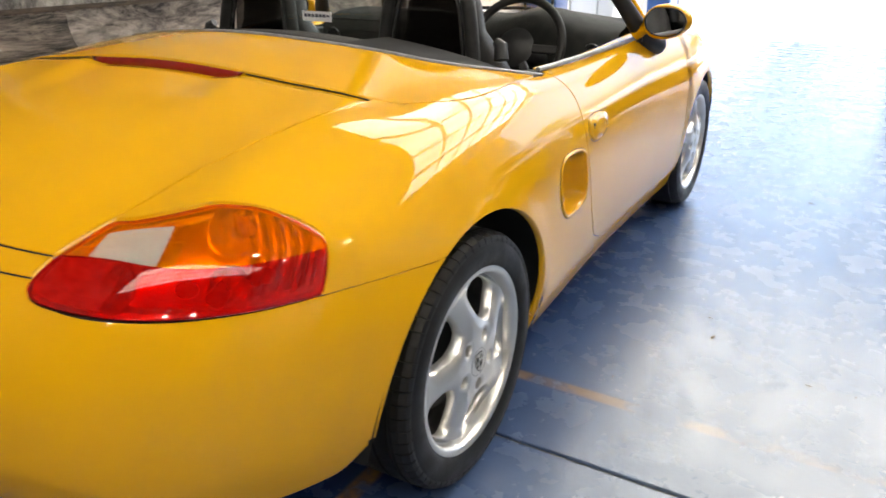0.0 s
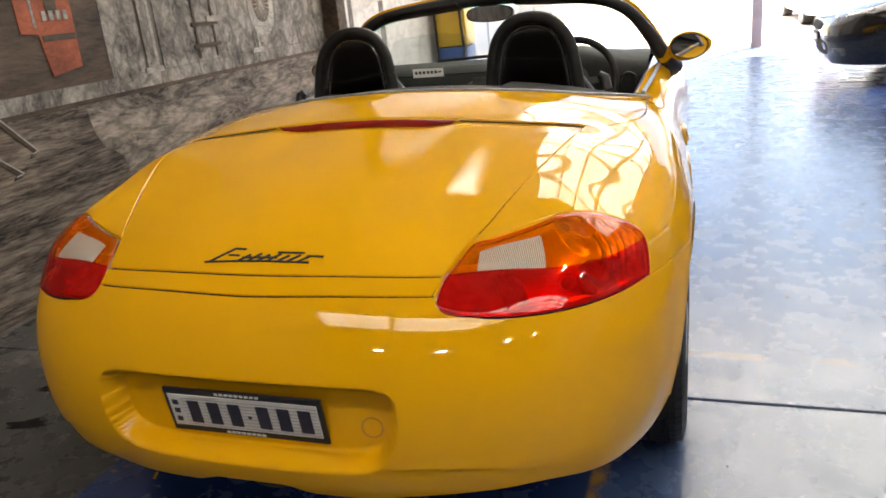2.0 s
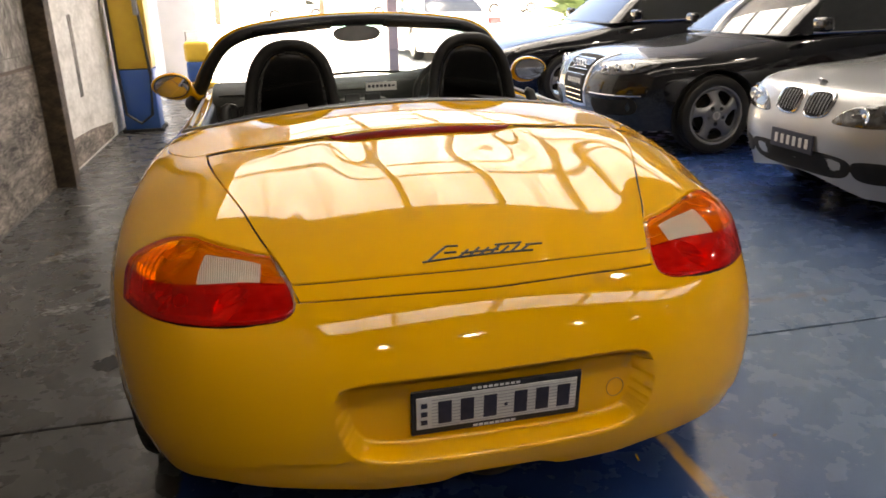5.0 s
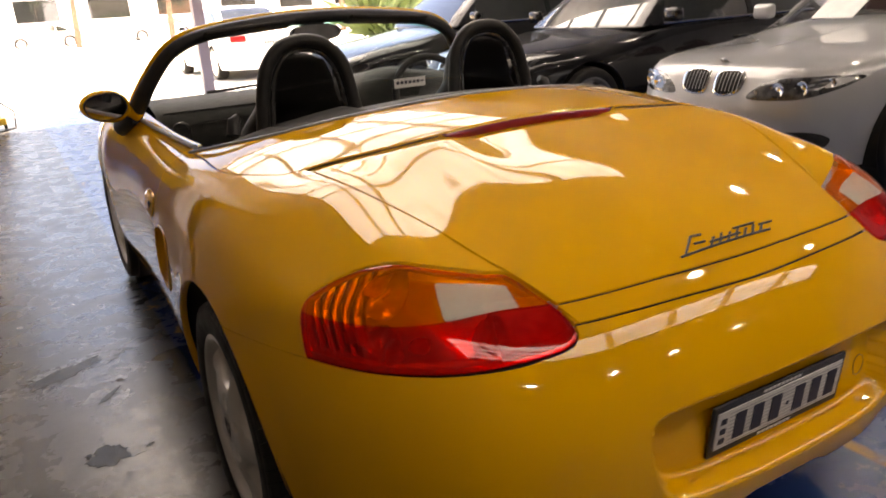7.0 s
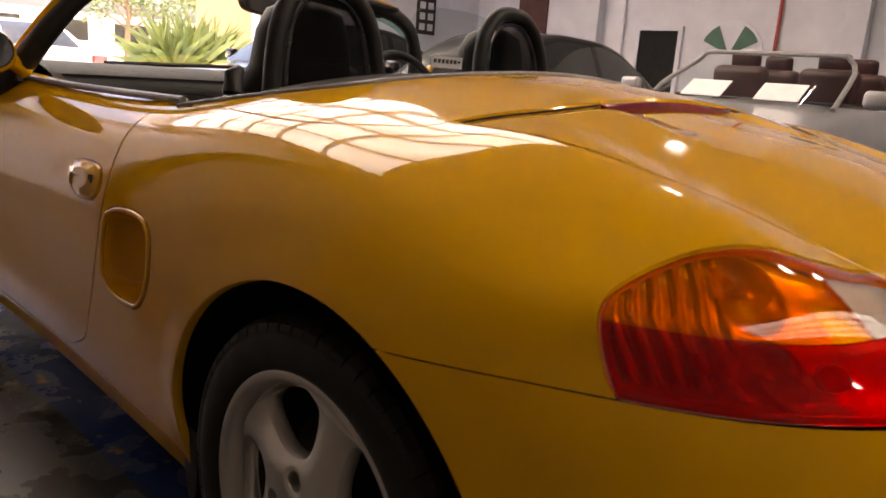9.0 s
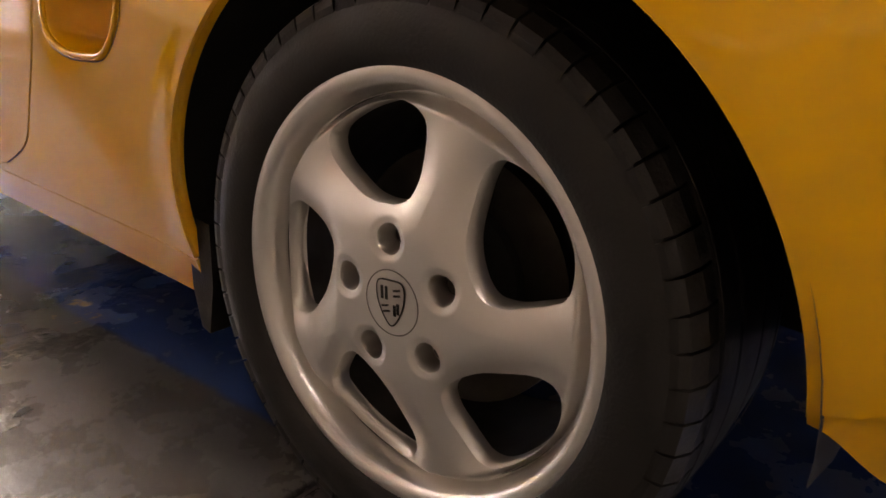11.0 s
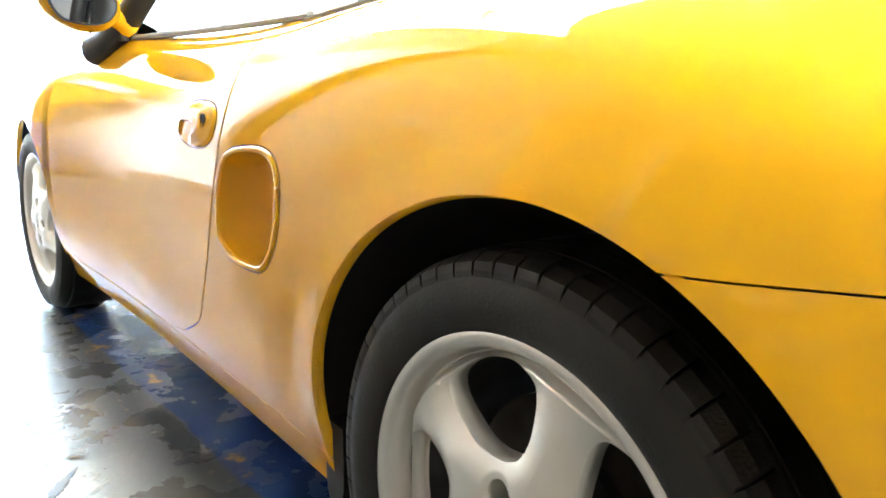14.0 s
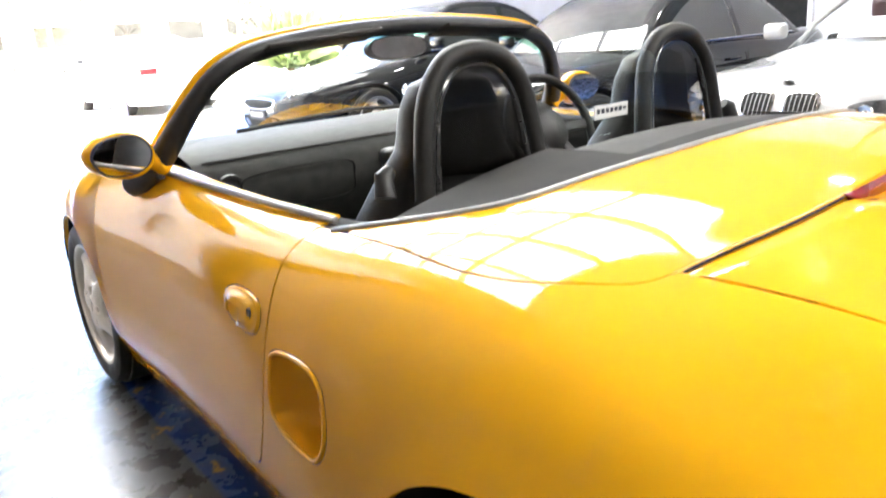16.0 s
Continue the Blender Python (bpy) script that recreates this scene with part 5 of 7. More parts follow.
def build_tail():
    """Number plate in its frame, lid script, brake light, exhaust, tow cover."""
    at = pose(-0.004, -0.8385, 0.4705, 90 + 7.0, 0, 0)
    holder = part("plate_holder", box(0.388, 0.1145, 0.008, pose(0, 0, 0.004), bevel=0.003), BLACK_PLASTIC, car, "black plate surround", at=at)
    plate = part("number_plate", box(0.366, 0.083, 0.003, pose(0, 0.001, 0.0085), bevel=0.001), PLATE_WHITE, holder, "pale embossed number plate")
    for k in range(9):
        part("plate_line", box(0.33, 0.0024, 0.0008, pose(0.016, -0.034 + 0.0085 * k, 0.0104)), GREY_INK, plate)
    for k, x in enumerate((-0.120, -0.070, -0.018, 0.052, 0.102, 0.152)):
        part("plate_bar", box(0.030, 0.058, 0.0016, pose(x, 0.0, 0.0112), bevel=0.0006), INK, plate, "dark raised bar")
    part("plate_dot", box(0.007, 0.007, 0.0016, pose(0.018, -0.002, 0.0112)), INK, plate)
    for k in range(3):
        part("small_bar", box(0.014, 0.012, 0.0014, pose(-0.166, 0.022 - 0.022 * k, 0.0112)), INK, plate)
    for k in range(9):
        part("frame_mark", box(0.009, 0.006, 0.0006, pose(-0.055 + 0.0125 * k, 0.0498, 0.0084)), PAPER, holder)
    for k in range(8):
        part("frame_mark", box(0.010, 0.006, 0.0006, pose(-0.05 + 0.0125 * k, -0.0500, 0.0084)), PAPER, holder)
    # script on the lid, as plain slanted strokes
    script = new("lid_script")
    script.parent = car
    script["label"] = "dark joined script strokes on the lid"
    w = 0.24
    strokes = [[(0.0, 0.04), (0.10, 0.98)], [(0.10, 0.98), (0.22, 0.92)], [(0.12, 0.50), (0.24, 0.46)]]
    strokes += [[(0.30 + 0.10 * k, 0.10), (0.35 + 0.10 * k, 0.62 if k % 2 else 0.54)] for k in range(7)]
    strokes += [[(-0.05, 0.03), (0.5, 0.08), (1.02, 0.12)], [(0.30, 0.32), (0.66, 0.36)], [(0.60, 0.72), (0.86, 0.76)], [(0.92, 0.56), (1.08, 0.60)]]
    for st in strokes:
        pts = []
        for (a, b), (c, d) in zip(st, st[1:]):
            for u in np.linspace(0, 1, 4, endpoint=False):
                pts.append((a + u * (c - a), b + u * (d - b)))
        pts.append(st[-1])
        xy = np.array([(-0.122 + w * a + 0.028 * b, -0.702 + 0.038 * b) for a, b in pts])
        v, n = on_top(xy[:, 0], xy[:, 1], lid_form)
        part("script_stroke", tube(v + 0.0015 * n, 0.0026, 6), BLACK_PLASTIC, script, smooth=True)
    # brake light under the cover's edge
    xs = np.linspace(-0.285, 0.285, 60)
    ys = lid_front(np.abs(xs))
    hi, _ = on_top(xs, ys + 0.004)
    lo, _ = on_top(xs, ys - 0.012, lid_form)
    lo[:, 2] -= 0.002
    taper = np.clip((0.285 - np.abs(xs)) / 0.03, 0, 1)[:, None]
    mid = hi * (1 - taper) + lo * taper
    out = np.stack([hi + (0, 0.003, -0.003), mid, mid + (0, 0.02, -0.004)], 1)
    me = mesh_of("brake_light", out.reshape(-1, 3), grid_faces(60, 3), DARK_RED)
    link("brake_light", me, car, "dark red high brake light")
    # dark strips laid under the cover's edge as its shade
    for s_ in (1, -1):
        sx = np.linspace(0.287, 0.622, 24)
        v, n = on_top(s_ * sx, lid_front(sx) - 0.0015)
        part("cover_gap_shade", tube(v - 0.0052 * n, 0.0019, 6), DARK, car, "dark strip for the shade under the cover's edge", smooth=True)
    part("exhaust", lathe([(-0.06, 0.033), (-0.065, 0.036), (-0.06, 0.039), (0.12, 0.039)], 32), STEEL, car, "dull oval exhaust tip", at=pose(0.0, -0.74, 0.285, 0, 0, 90) @ Matrix.Diagonal((1, 1.7, 0.8, 1)), smooth=True)
    c = closed_curve([(0.022 * math.cos(a), 0.022 * math.sin(a)) for a in np.linspace(0, 2 * np.pi, 16, endpoint=False)], 32)
    v, n = on_rear(0.285 + c[:, 0], 0.455 + c[:, 1])
    part("tow_cover", tube(v + 0.0004 * n, 0.0012, 5, closed=True), DULL_YELLOW, car, "round seam of the tow-eye cover")


GREY_INK = surf("grey_ink", (0.38, 0.38, 0.38), rough=0.5)
DULL_YELLOW = surf("dull_yellow_plastic", (0.35, 0.18, 0.006), rough=0.5)


def build_under():
    """Wheel wells, flaps and underbody."""
    for s in (1, -1):
        for y, r, ay, x0 in ((0.0, 0.384, 0.387, 0.55), (2.36, 0.36, 0.365, 0.55)):
            q = np.radians(np.linspace(-6, 186, 40))
            ring = lambda x, k: np.stack([s * (0 * q + x - (tuck(0.30 + r * np.sin(q)) + 0.012 if x > 0.79 else 0)), y + k * ay * np.cos(q), 0.30 + k * r * np.sin(q)], -1)
            rows = [ring(0.89 if y < 1 else 0.83, 1.012), ring(0.78, 1.03), ring(x0, 1.03), ring(x0, 0.2)]
            link("wheel_well", mesh_of("wheel_well", np.concatenate(rows), grid_faces(4, 40), DARK), car, "dark wheel well liner")
        flap = slab([(0.0, 0.04), (0.05, 0.045), (0.045, -0.06), (0.03, -0.115), (0.012, -0.12), (0.0, -0.05)], -0.05, 0.03, pose(s * 0.80, 0.352, 0.268, 90, 0, 90))
        part("mud_flap", flap, RUBBER, car, "black air flap ahead of the rear wheel")
    part("underbody", box(1.25, 2.9, 0.04, pose(0, 1.45, 0.185)), DARK, car, "dark underbody tray")
    part("rear_tray", box(1.05, 0.56, 0.04, pose(0, -0.44, 0.325)), DARK, car, "dark tray under the tail")
    # rolled edge of the rear arches
    for s in (1, -1):
        q = np.radians(np.linspace(-6, 188, 70))
        yy, zz = 0.386 * np.cos(q), 0.300 + 0.385 * np.sin(q)
        v, n = on_side(yy, zz)
        keep = zz > 0.32
        part("arch_lip", tube(mirrored(v[keep] - 0.0075 * n[keep], s), 0.004, 8), PAINT, car, "rolled yellow arch edge", smooth=True)


for s in (1, -1):
    build_scoop(s)
    build_handle(s)
    build_mirror(s)
    build_hoop(s)
    build_seat(s)
build_screen()
build_cabin()
build_tail()
build_under()


# ---- parked cars ----
def road_car(name, label, paint, at, length=4.6, width=1.8, height=1.43, belt=0.93, wheelbase=2.7, front_over=0.92, open_top=False, tall=False, group="", detail=True, wheel_finish=None, drop=1.0):
    """A parked car. Its front is at y = 0 and it reaches back to y = -length; the wheels stand on z = 0."""
    own = thing(name, label, "car", group, at)
    w = width / 2
    fa, ra = -front_over, -front_over - wheelbase
    L = length
    wide = spline([-L, -L + 0.5, -L * 0.5, -0.9, -0.35, 0.0], [w * 0.93, w * 0.985, w, w * 0.985, w * 0.93, w * 0.86])
    nip = spline([0.15, 0.3, 0.5, 0.62, 0.8, 1.0], [0.06, 0.02, 0.0, 0.0, 0.03, 0.085])
    hood = belt - 0.03
    line = spline([-L - 0.1, -L + 0.25, -L + 1.0, -1.7, -1.1, -0.45, -0.12, 0.1], [belt - 0.02, belt + 0.04, belt + 0.05, belt + 0.03, hood - 0.03 * drop, hood - 0.13 * drop, hood - 0.23 * drop, hood - 0.33 * drop])

    def form(x, y, z):
        fr = np.clip(y + 0.9, 0, None) / (0.9 - 0.10 * (1 - np.exp(-(((z - 0.5) / 0.25) ** 2))))
        bk = np.clip(-L + 0.9 - y, 0, None) / 0.9
        plan = ((np.abs(x) / (wide(y) - nip(z))) ** 4 + fr**4 + bk**4) ** 0.25
        return soft_max(0.9 * (plan - 1), z - (line(y) - 0.05 * x * x), 0.07)

    ns, nu = (110, 34) if detail else (60, 20)
    ys = np.linspace(-L + 0.55, -0.55, ns)
    turn_f, turn_b = np.radians(np.linspace(0, 180, 60)[1:-1]), np.radians(np.linspace(180, 360, 60)[1:-1])
    iy = np.concatenate([ys, 0 * turn_f - 0.55, ys[::-1], 0 * turn_b - L + 0.55])
    hx = np.concatenate([np.ones(ns), np.cos(turn_f), -np.ones(ns), np.cos(turn_b)])
    hy = np.concatenate([np.zeros(ns), np.sin(turn_f), np.zeros(ns), np.sin(turn_b)])
    up = np.radians(np.linspace(-24, 89, nu))
    start = np.zeros((len(iy), nu, 3))
    start[..., 1], start[..., 2] = iy[:, None], 0.5
    way = np.stack([hx[:, None] * np.cos(up), hy[:, None] * np.cos(up), np.ones(len(iy))[:, None] * np.sin(up)], -1).reshape(-1, 3)
    v = meet(form, start.reshape(-1, 3), way, 0.1, 3.5)
    quads = grid_faces(nu, len(iy), True)
    idx = np.arange(len(v)).reshape(len(iy), nu).T.ravel()
    t = triangles(idx[quads])
    r = 0.325
    arch = lambda yc: (lambda x, y, z: np.hypot(y - yc, z - r) - (r + 0.045))
    body = panel("body", form, v, t, [arch(fa), arch(ra), lambda x, y, z: z - 0.21], paint, own, depth=0.03)
    # cabin
    wy0, wy1, ry0, ry1 = -1.45, -2.25, -L + 1.5, -L + 0.75
    if tall:
        ry0, ry1 = -L + 0.55, -L + 0.25
    if not open_top:
        roof = spline([ry1, ry0, 0.5 * (ry0 + wy1), wy1, wy0], [belt + 0.02, height - 0.06, height, height - 0.035, belt + 0.0])

        def top_form(x, y, z):
            side = np.abs(x) - (w - 0.10 - 0.42 * (z - belt)) - 0.04 * ramp(np.abs(y - 0.5 * (wy0 + ry1)), 0.8, 1.6) * 0
            return soft_max(side, z - (roof(y) - 0.06 * x * x), 0.05)

        gy = np.linspace(ry1, wy0, 80)
        gu = np.radians(np.linspace(0, 180, 61))
        st = np.zeros((80, 61, 3))
        st[..., 1], st[..., 2] = gy[:, None], belt - 0.06
        wy = np.tile(np.stack([np.cos(gu), 0 * gu, np.sin(gu)], -1), (80, 1))
        cv, ct = meet(top_form, st.reshape(-1, 3), wy, 0.02, 1.5), triangles(grid_faces(80, 61))
        low = lambda x, y, z: z - belt
        # side windows, screen and rear window are panes of their own; the rest is painted pillar and roof
        side_in = lambda x, y, z: np.minimum(np.minimum(roof(y) - 0.085 - z, np.abs(x) - (w - 0.13 - 0.42 * (z - belt))), z - belt - 0.02)
        pillar = lambda x, y, z: np.abs(y - (-2.95 if not tall else -3.1)) - 0.035
        screen_in = lambda x, y, z: np.minimum(np.minimum(y - (wy1 + 0.04), (w - 0.20 - 0.42 * (z - belt)) - np.abs(x)), z - belt - 0.015)
        rear_in = lambda x, y, z: np.minimum(np.minimum((ry0 + 0.02) - y, (w - 0.22 - 0.42 * (z - belt)) - np.abs(x)), z - belt - 0.03)
        front_cut = lambda x, y, z: np.minimum(-1.75 + 0.5 * (z - belt) * -1.2 - y, y - (ry1 + 0.28))
        any_glass = lambda x, y, z: np.maximum(np.maximum(np.minimum(np.minimum(side_in(x, y, z), pillar(x, y, z)), front_cut(x, y, z)), screen_in(x, y, z)), rear_in(x, y, z))
        panel("roof", top_form, cv, ct, [low, lambda x, y, z: -any_glass(x, y, z)], paint, own, depth=0.02)
        for s in (1, -1):
            half = lambda x, y, z, s=s: x * s
            for lo_y, hi_y in (((-2.95 if not tall else -3.1), 0.0), (-9.0, (-2.95 if not tall else -3.1))):
                panel("side_window", top_form, cv, ct, [half, side_in, pillar, front_cut, lambda x, y, z, a=lo_y, b=hi_y: np.minimum(y - a, b - y)], CAR_GLASS, own, "dark tinted side window", depth=0, lift=-0.004)
            rail = [(s * (w - 0.088), y, belt + 0.014) for y in np.linspace(-1.75, ry1 + 0.3, 12)]
            part("window_trim", tube(rail, 0.010, 6), CHROME, own, "bright trim under the windows")
        panel("windscreen", top_form, cv, ct, [screen_in], CAR_GLASS, own, "reflecting windscreen", depth=0, lift=-0.004)
        panel("rear_window", top_form, cv, ct, [rear_in], CAR_GLASS, own, "dark rear window", depth=0, lift=-0.004)
    else:
        fr = []
        for u in np.linspace(0, 1, 25):
            a = math.pi * u
            fr.append((w * 0.80 * math.cos(a), -1.62 - 0.62 * min(1, 2.2 * math.sin(a)), belt + 0.40 * min(1, 1.6 * math.sin(a)) ** 0.8))
        sc = part("windscreen_frame", tube(fr, 0.019, 10), CHROME_DULL, own, "grey windscreen frame", smooth=True)
        up_, lo_ = np.array(fr), np.array([(p[0], -1.45, belt - 0.02) for p in fr])
        gl = link("windscreen", mesh_of("windscreen", np.concatenate([up_, lo_]), grid_faces(2, 25), GLASS), sc, "clear windscreen")
        gl.visible_shadow = False
        # solid dark block stands in for the shade of the open cabin
        part("cabin_shade", box(w * 1.45, 1.75, 0.10, pose(0, -2.75, belt + 0.0), bevel=0.03), DARK, own, "dark block for the shade in the open cabin")
        for s in (1, -1):
            for yy in (-2.55, -3.3):
                part("seat_back", box(0.46, 0.16, 0.46, pose(s * 0.36, yy, belt + 0.08, -10, 0, 0), bevel=0.06, seg=3), RED_LEATHER, own, "dark red leather seat", smooth=True)
                part("headrest", box(0.25, 0.09, 0.15, pose(s * 0.36, yy - 0.05, belt + 0.36, -8, 0, 0), bevel=0.04, seg=3), RED_LEATHER, own, "dark red headrest", smooth=True)
    for s in (1, -1):
        m = part("door_mirror", box(0.17, 0.10, 0.12, pose(s * (w + 0.06), -1.72, belt + 0.09), bevel=0.035, seg=3), paint, own, smooth=True)
        part("mirror_glass", box(0.13, 0.003, 0.085, pose(s * (w + 0.06), -1.772, belt + 0.09)), MIRROR, m)
        part("door_seam", tube([(s * (w + 0.002), -2.95, 0.35), (s * (w + 0.002), -2.95, 0.6), (s * (w - 0.02), -2.95, 0.82)], 0.004, 5), DARK, own)
        part("door_grip", box(0.02, 0.19, 0.028, pose(s * (w - 0.005), -2.72, 0.77), bevel=0.008), paint, own)
    for yy in (fa, ra):
        for s in (1, -1):
            build_wheel(own, s * (w - 0.015), yy, s, 0.21, 0.3 + yy, fine=False, radius=r, finish=wheel_finish)
            q = np.radians(np.linspace(-20, 200, 24))
            rg = lambda x, k: np.stack([0 * q + s * x, yy + k * r * np.cos(q), r + k * r * np.sin(q)], -1)
            link("wheel_well", mesh_of("wheel_well", np.concatenate([rg(w - 0.03, 1.15), rg(w - 0.35, 1.15), rg(w - 0.35, 0.2)]), grid_faces(3, 24), DARK), own, "dark wheel well")
    part("underbody", box(width * 0.72, length * 0.76, 0.06, pose(0, -L / 2, 0.235)), DARK, own, "dark underside")

    def front(x, z):
        x, z = np.atleast_1d(np.asarray(x, float)), np.atleast_1d(np.asarray(z, float))
        p = meet(form, np.stack([x, 0 * x - 0.9, z], -1), np.tile([0.0, 1, 0], (len(x), 1)), 0.0, 1.5)
        return p, gradient(form, p)

    own_front[own.name] = front
    return own


own_front = {}
CAR_GLASS = surf("tinted_car_glass", (0.012, 0.014, 0.014), (0.02, 0.022, 0.022), scale=2, rough=0.03, coat=1.0, spec=0.8)
RED_LEATHER = surf("dark_red_leather", (0.05, 0.012, 0.010), (0.03, 0.009, 0.008), scale=10, rough=0.5, bump=0.4, bump_scale=300)
BLACK_PAINT = surf("black_car_paint", (0.006, 0.006, 0.007), (0.009, 0.009, 0.010), scale=3, rough=0.25, coat=1.0, spec=0.1, coat_ior=1.52)
SILVER_PAINT = surf("silver_car_paint", (0.36, 0.362, 0.364), (0.33, 0.332, 0.335), scale=3, rough=0.4, metal=0.3, coat=1.0, coat_ior=1.52)
WHITE_PAINT = surf("white_car_paint", (0.78, 0.78, 0.78), (0.74, 0.74, 0.74), scale=3, rough=0.3, coat=1.0)
GREEN_PAINT = surf("dark_green_car_paint", (0.02, 0.035, 0.03), (0.015, 0.028, 0.025), scale=3, rough=0.3, coat=1.0)
HEADLAMP = surf("headlamp_glass", (0.10, 0.10, 0.105), (0.03, 0.03, 0.032), scale=26, rough=0.08, metal=0.2, coat=1.0)
WHEEL_GREY = surf("grey_alloy", (0.34, 0.34, 0.34), (0.26, 0.26, 0.26), scale=8, rough=0.4, metal=0.7)


def wrapped(name, own, outline, material, lift, label="", holder=None, depth=0.02):
    """A piece laid on a car's front, following its skin, with the outline (x, z)."""
    front = own_front[own.name]
    rings = []
    c = np.mean(outline, 0)
    for grow, rise in ((1.0, -depth), (1.0, lift * 0.6), (0.96, lift), (0.5, lift), (0.02, lift)):
        p = c + (np.asarray(outline) - c) * grow
        v, n = front(p[:, 0], p[:, 1])
        rings.append(v + rise * n)
    return rings_mesh(name, rings, material, holder or own, label)


def headlamps(own, pts, eyes):
    for s in (1, -1):
        lamp = wrapped("headlight", own, closed_curve([(s * a, b) for a, b in pts], 48), HEADLAMP, 0.004, "clear headlamp")
        for ex, ez, er in eyes:
            v, n = own_front[own.name]([s * ex], [ez])
            part("lamp_eye", lathe([(0.0, er), (0.006, er * 0.95), (0.004, er * 0.7), (-0.002, er * 0.4), (0.002, 0.001)], 24), CHROME, lamp, "round bright reflector", at=Matrix.Translation(v[0] + 0.003 * n[0]) @ pose(0, 0, 0, 0, 0, 90))


def front_plate(own, z, w=0.37, h=0.11):
    v, n = own_front[own.name]([0.0], [z])
    m = Matrix.Translation(v[0] + np.array([0, 0.012, 0])) @ pose(0, 0, 0, 90, 0, 180)
    pl = part("number_plate", box(w, h, 0.012, bevel=0.003), INK, own, "dark number plate", at=m)
    for k in range(6):
        part("plate_bar", box(0.026, h * 0.5, 0.002, pose(-w * 0.36 + k * w * 0.145, 0, 0.007)), PLATE_WHITE, pl)


def price_sheet(own, x, belt):
    part("price_sheet", box(0.32, 0.004, 0.23, pose(x, -1.66, belt + 0.09, 58, 0, 0)), PAPER, own, "white price sheet behind the windscreen")


def build_black_saloon():
    own = road_car("black_saloon", "glossy black executive saloon with a deep chrome-framed grille, parked", BLACK_PAINT, pose(2.25, 4.20, 0, 0, 0, 90), drop=0.55, length=4.9, width=1.85, height=1.45, belt=0.93, wheelbase=2.84, front_over=0.88, group="cars in the row", wheel_finish=WHEEL_GREY)
    g = closed_curve([(-0.25, 0.80), (0, 0.808), (0.25, 0.80), (0.27, 0.76), (0.215, 0.40), (0.18, 0.36), (0, 0.35), (-0.18, 0.36), (-0.215, 0.40), (-0.27, 0.76)], 60)
    grille = wrapped("grille", own, g, CHROME, 0.010, "chrome grille frame")
    wrapped("grille_mesh", own, (g - (0, 0.58)) * 0.88 + (0, 0.58), DARK, 0.013, "dark grille opening", grille)
    for k in range(9):
        z = 0.415 + 0.042 * k
        if 0.53 < z < 0.62:
            continue
        hw = 0.165 + 0.045 * (z - 0.40) / 0.34
        v, n = own_front[own.name](np.linspace(-hw, hw, 9), np.full(9, z))
        part("grille_bar", tube(v + 0.016 * n, 0.0045, 6), CHROME, grille)
    front_plate(own, 0.575, 0.33, 0.09)
    for k in range(4):
        v, n = own_front[own.name]([-0.09 + 0.06 * k], [0.715])
        part("ring", tube([(v[0][0] + 0.038 * math.cos(a), v[0][1] + 0.022, v[0][2] + 0.038 * math.sin(a)) for a in np.linspace(0, 2 * np.pi, 24, endpoint=False)], 0.005, 6, closed=True), CHROME, grille, "chrome ring")
    headlamps(own, [(0.36, 0.705), (0.46, 0.745), (0.62, 0.765), (0.77, 0.765), (0.80, 0.74), (0.74, 0.685), (0.58, 0.66), (0.44, 0.655), (0.355, 0.665)], [(0.47, 0.70, 0.040), (0.58, 0.712, 0.044), (0.69, 0.72, 0.036)])
    for s in (1, -1):
        wrapped("bumper_grille", own, closed_curve([(s * 0.36, 0.45), (s * 0.60, 0.46), (s * 0.74, 0.47), (s * 0.74, 0.36), (s * 0.6, 0.335), (s * 0.38, 0.33)], 36), DARK, 0.003, "dark bumper grille")
        v, n = own_front[own.name](np.linspace(s * 0.33, s * 0.78, 10), np.full(10, 0.50))
        part("bumper_trim", tube(v + 0.006 * n, 0.007, 6), CHROME, own, "bright bumper strip")
    price_sheet(own, 0.15, 0.93)


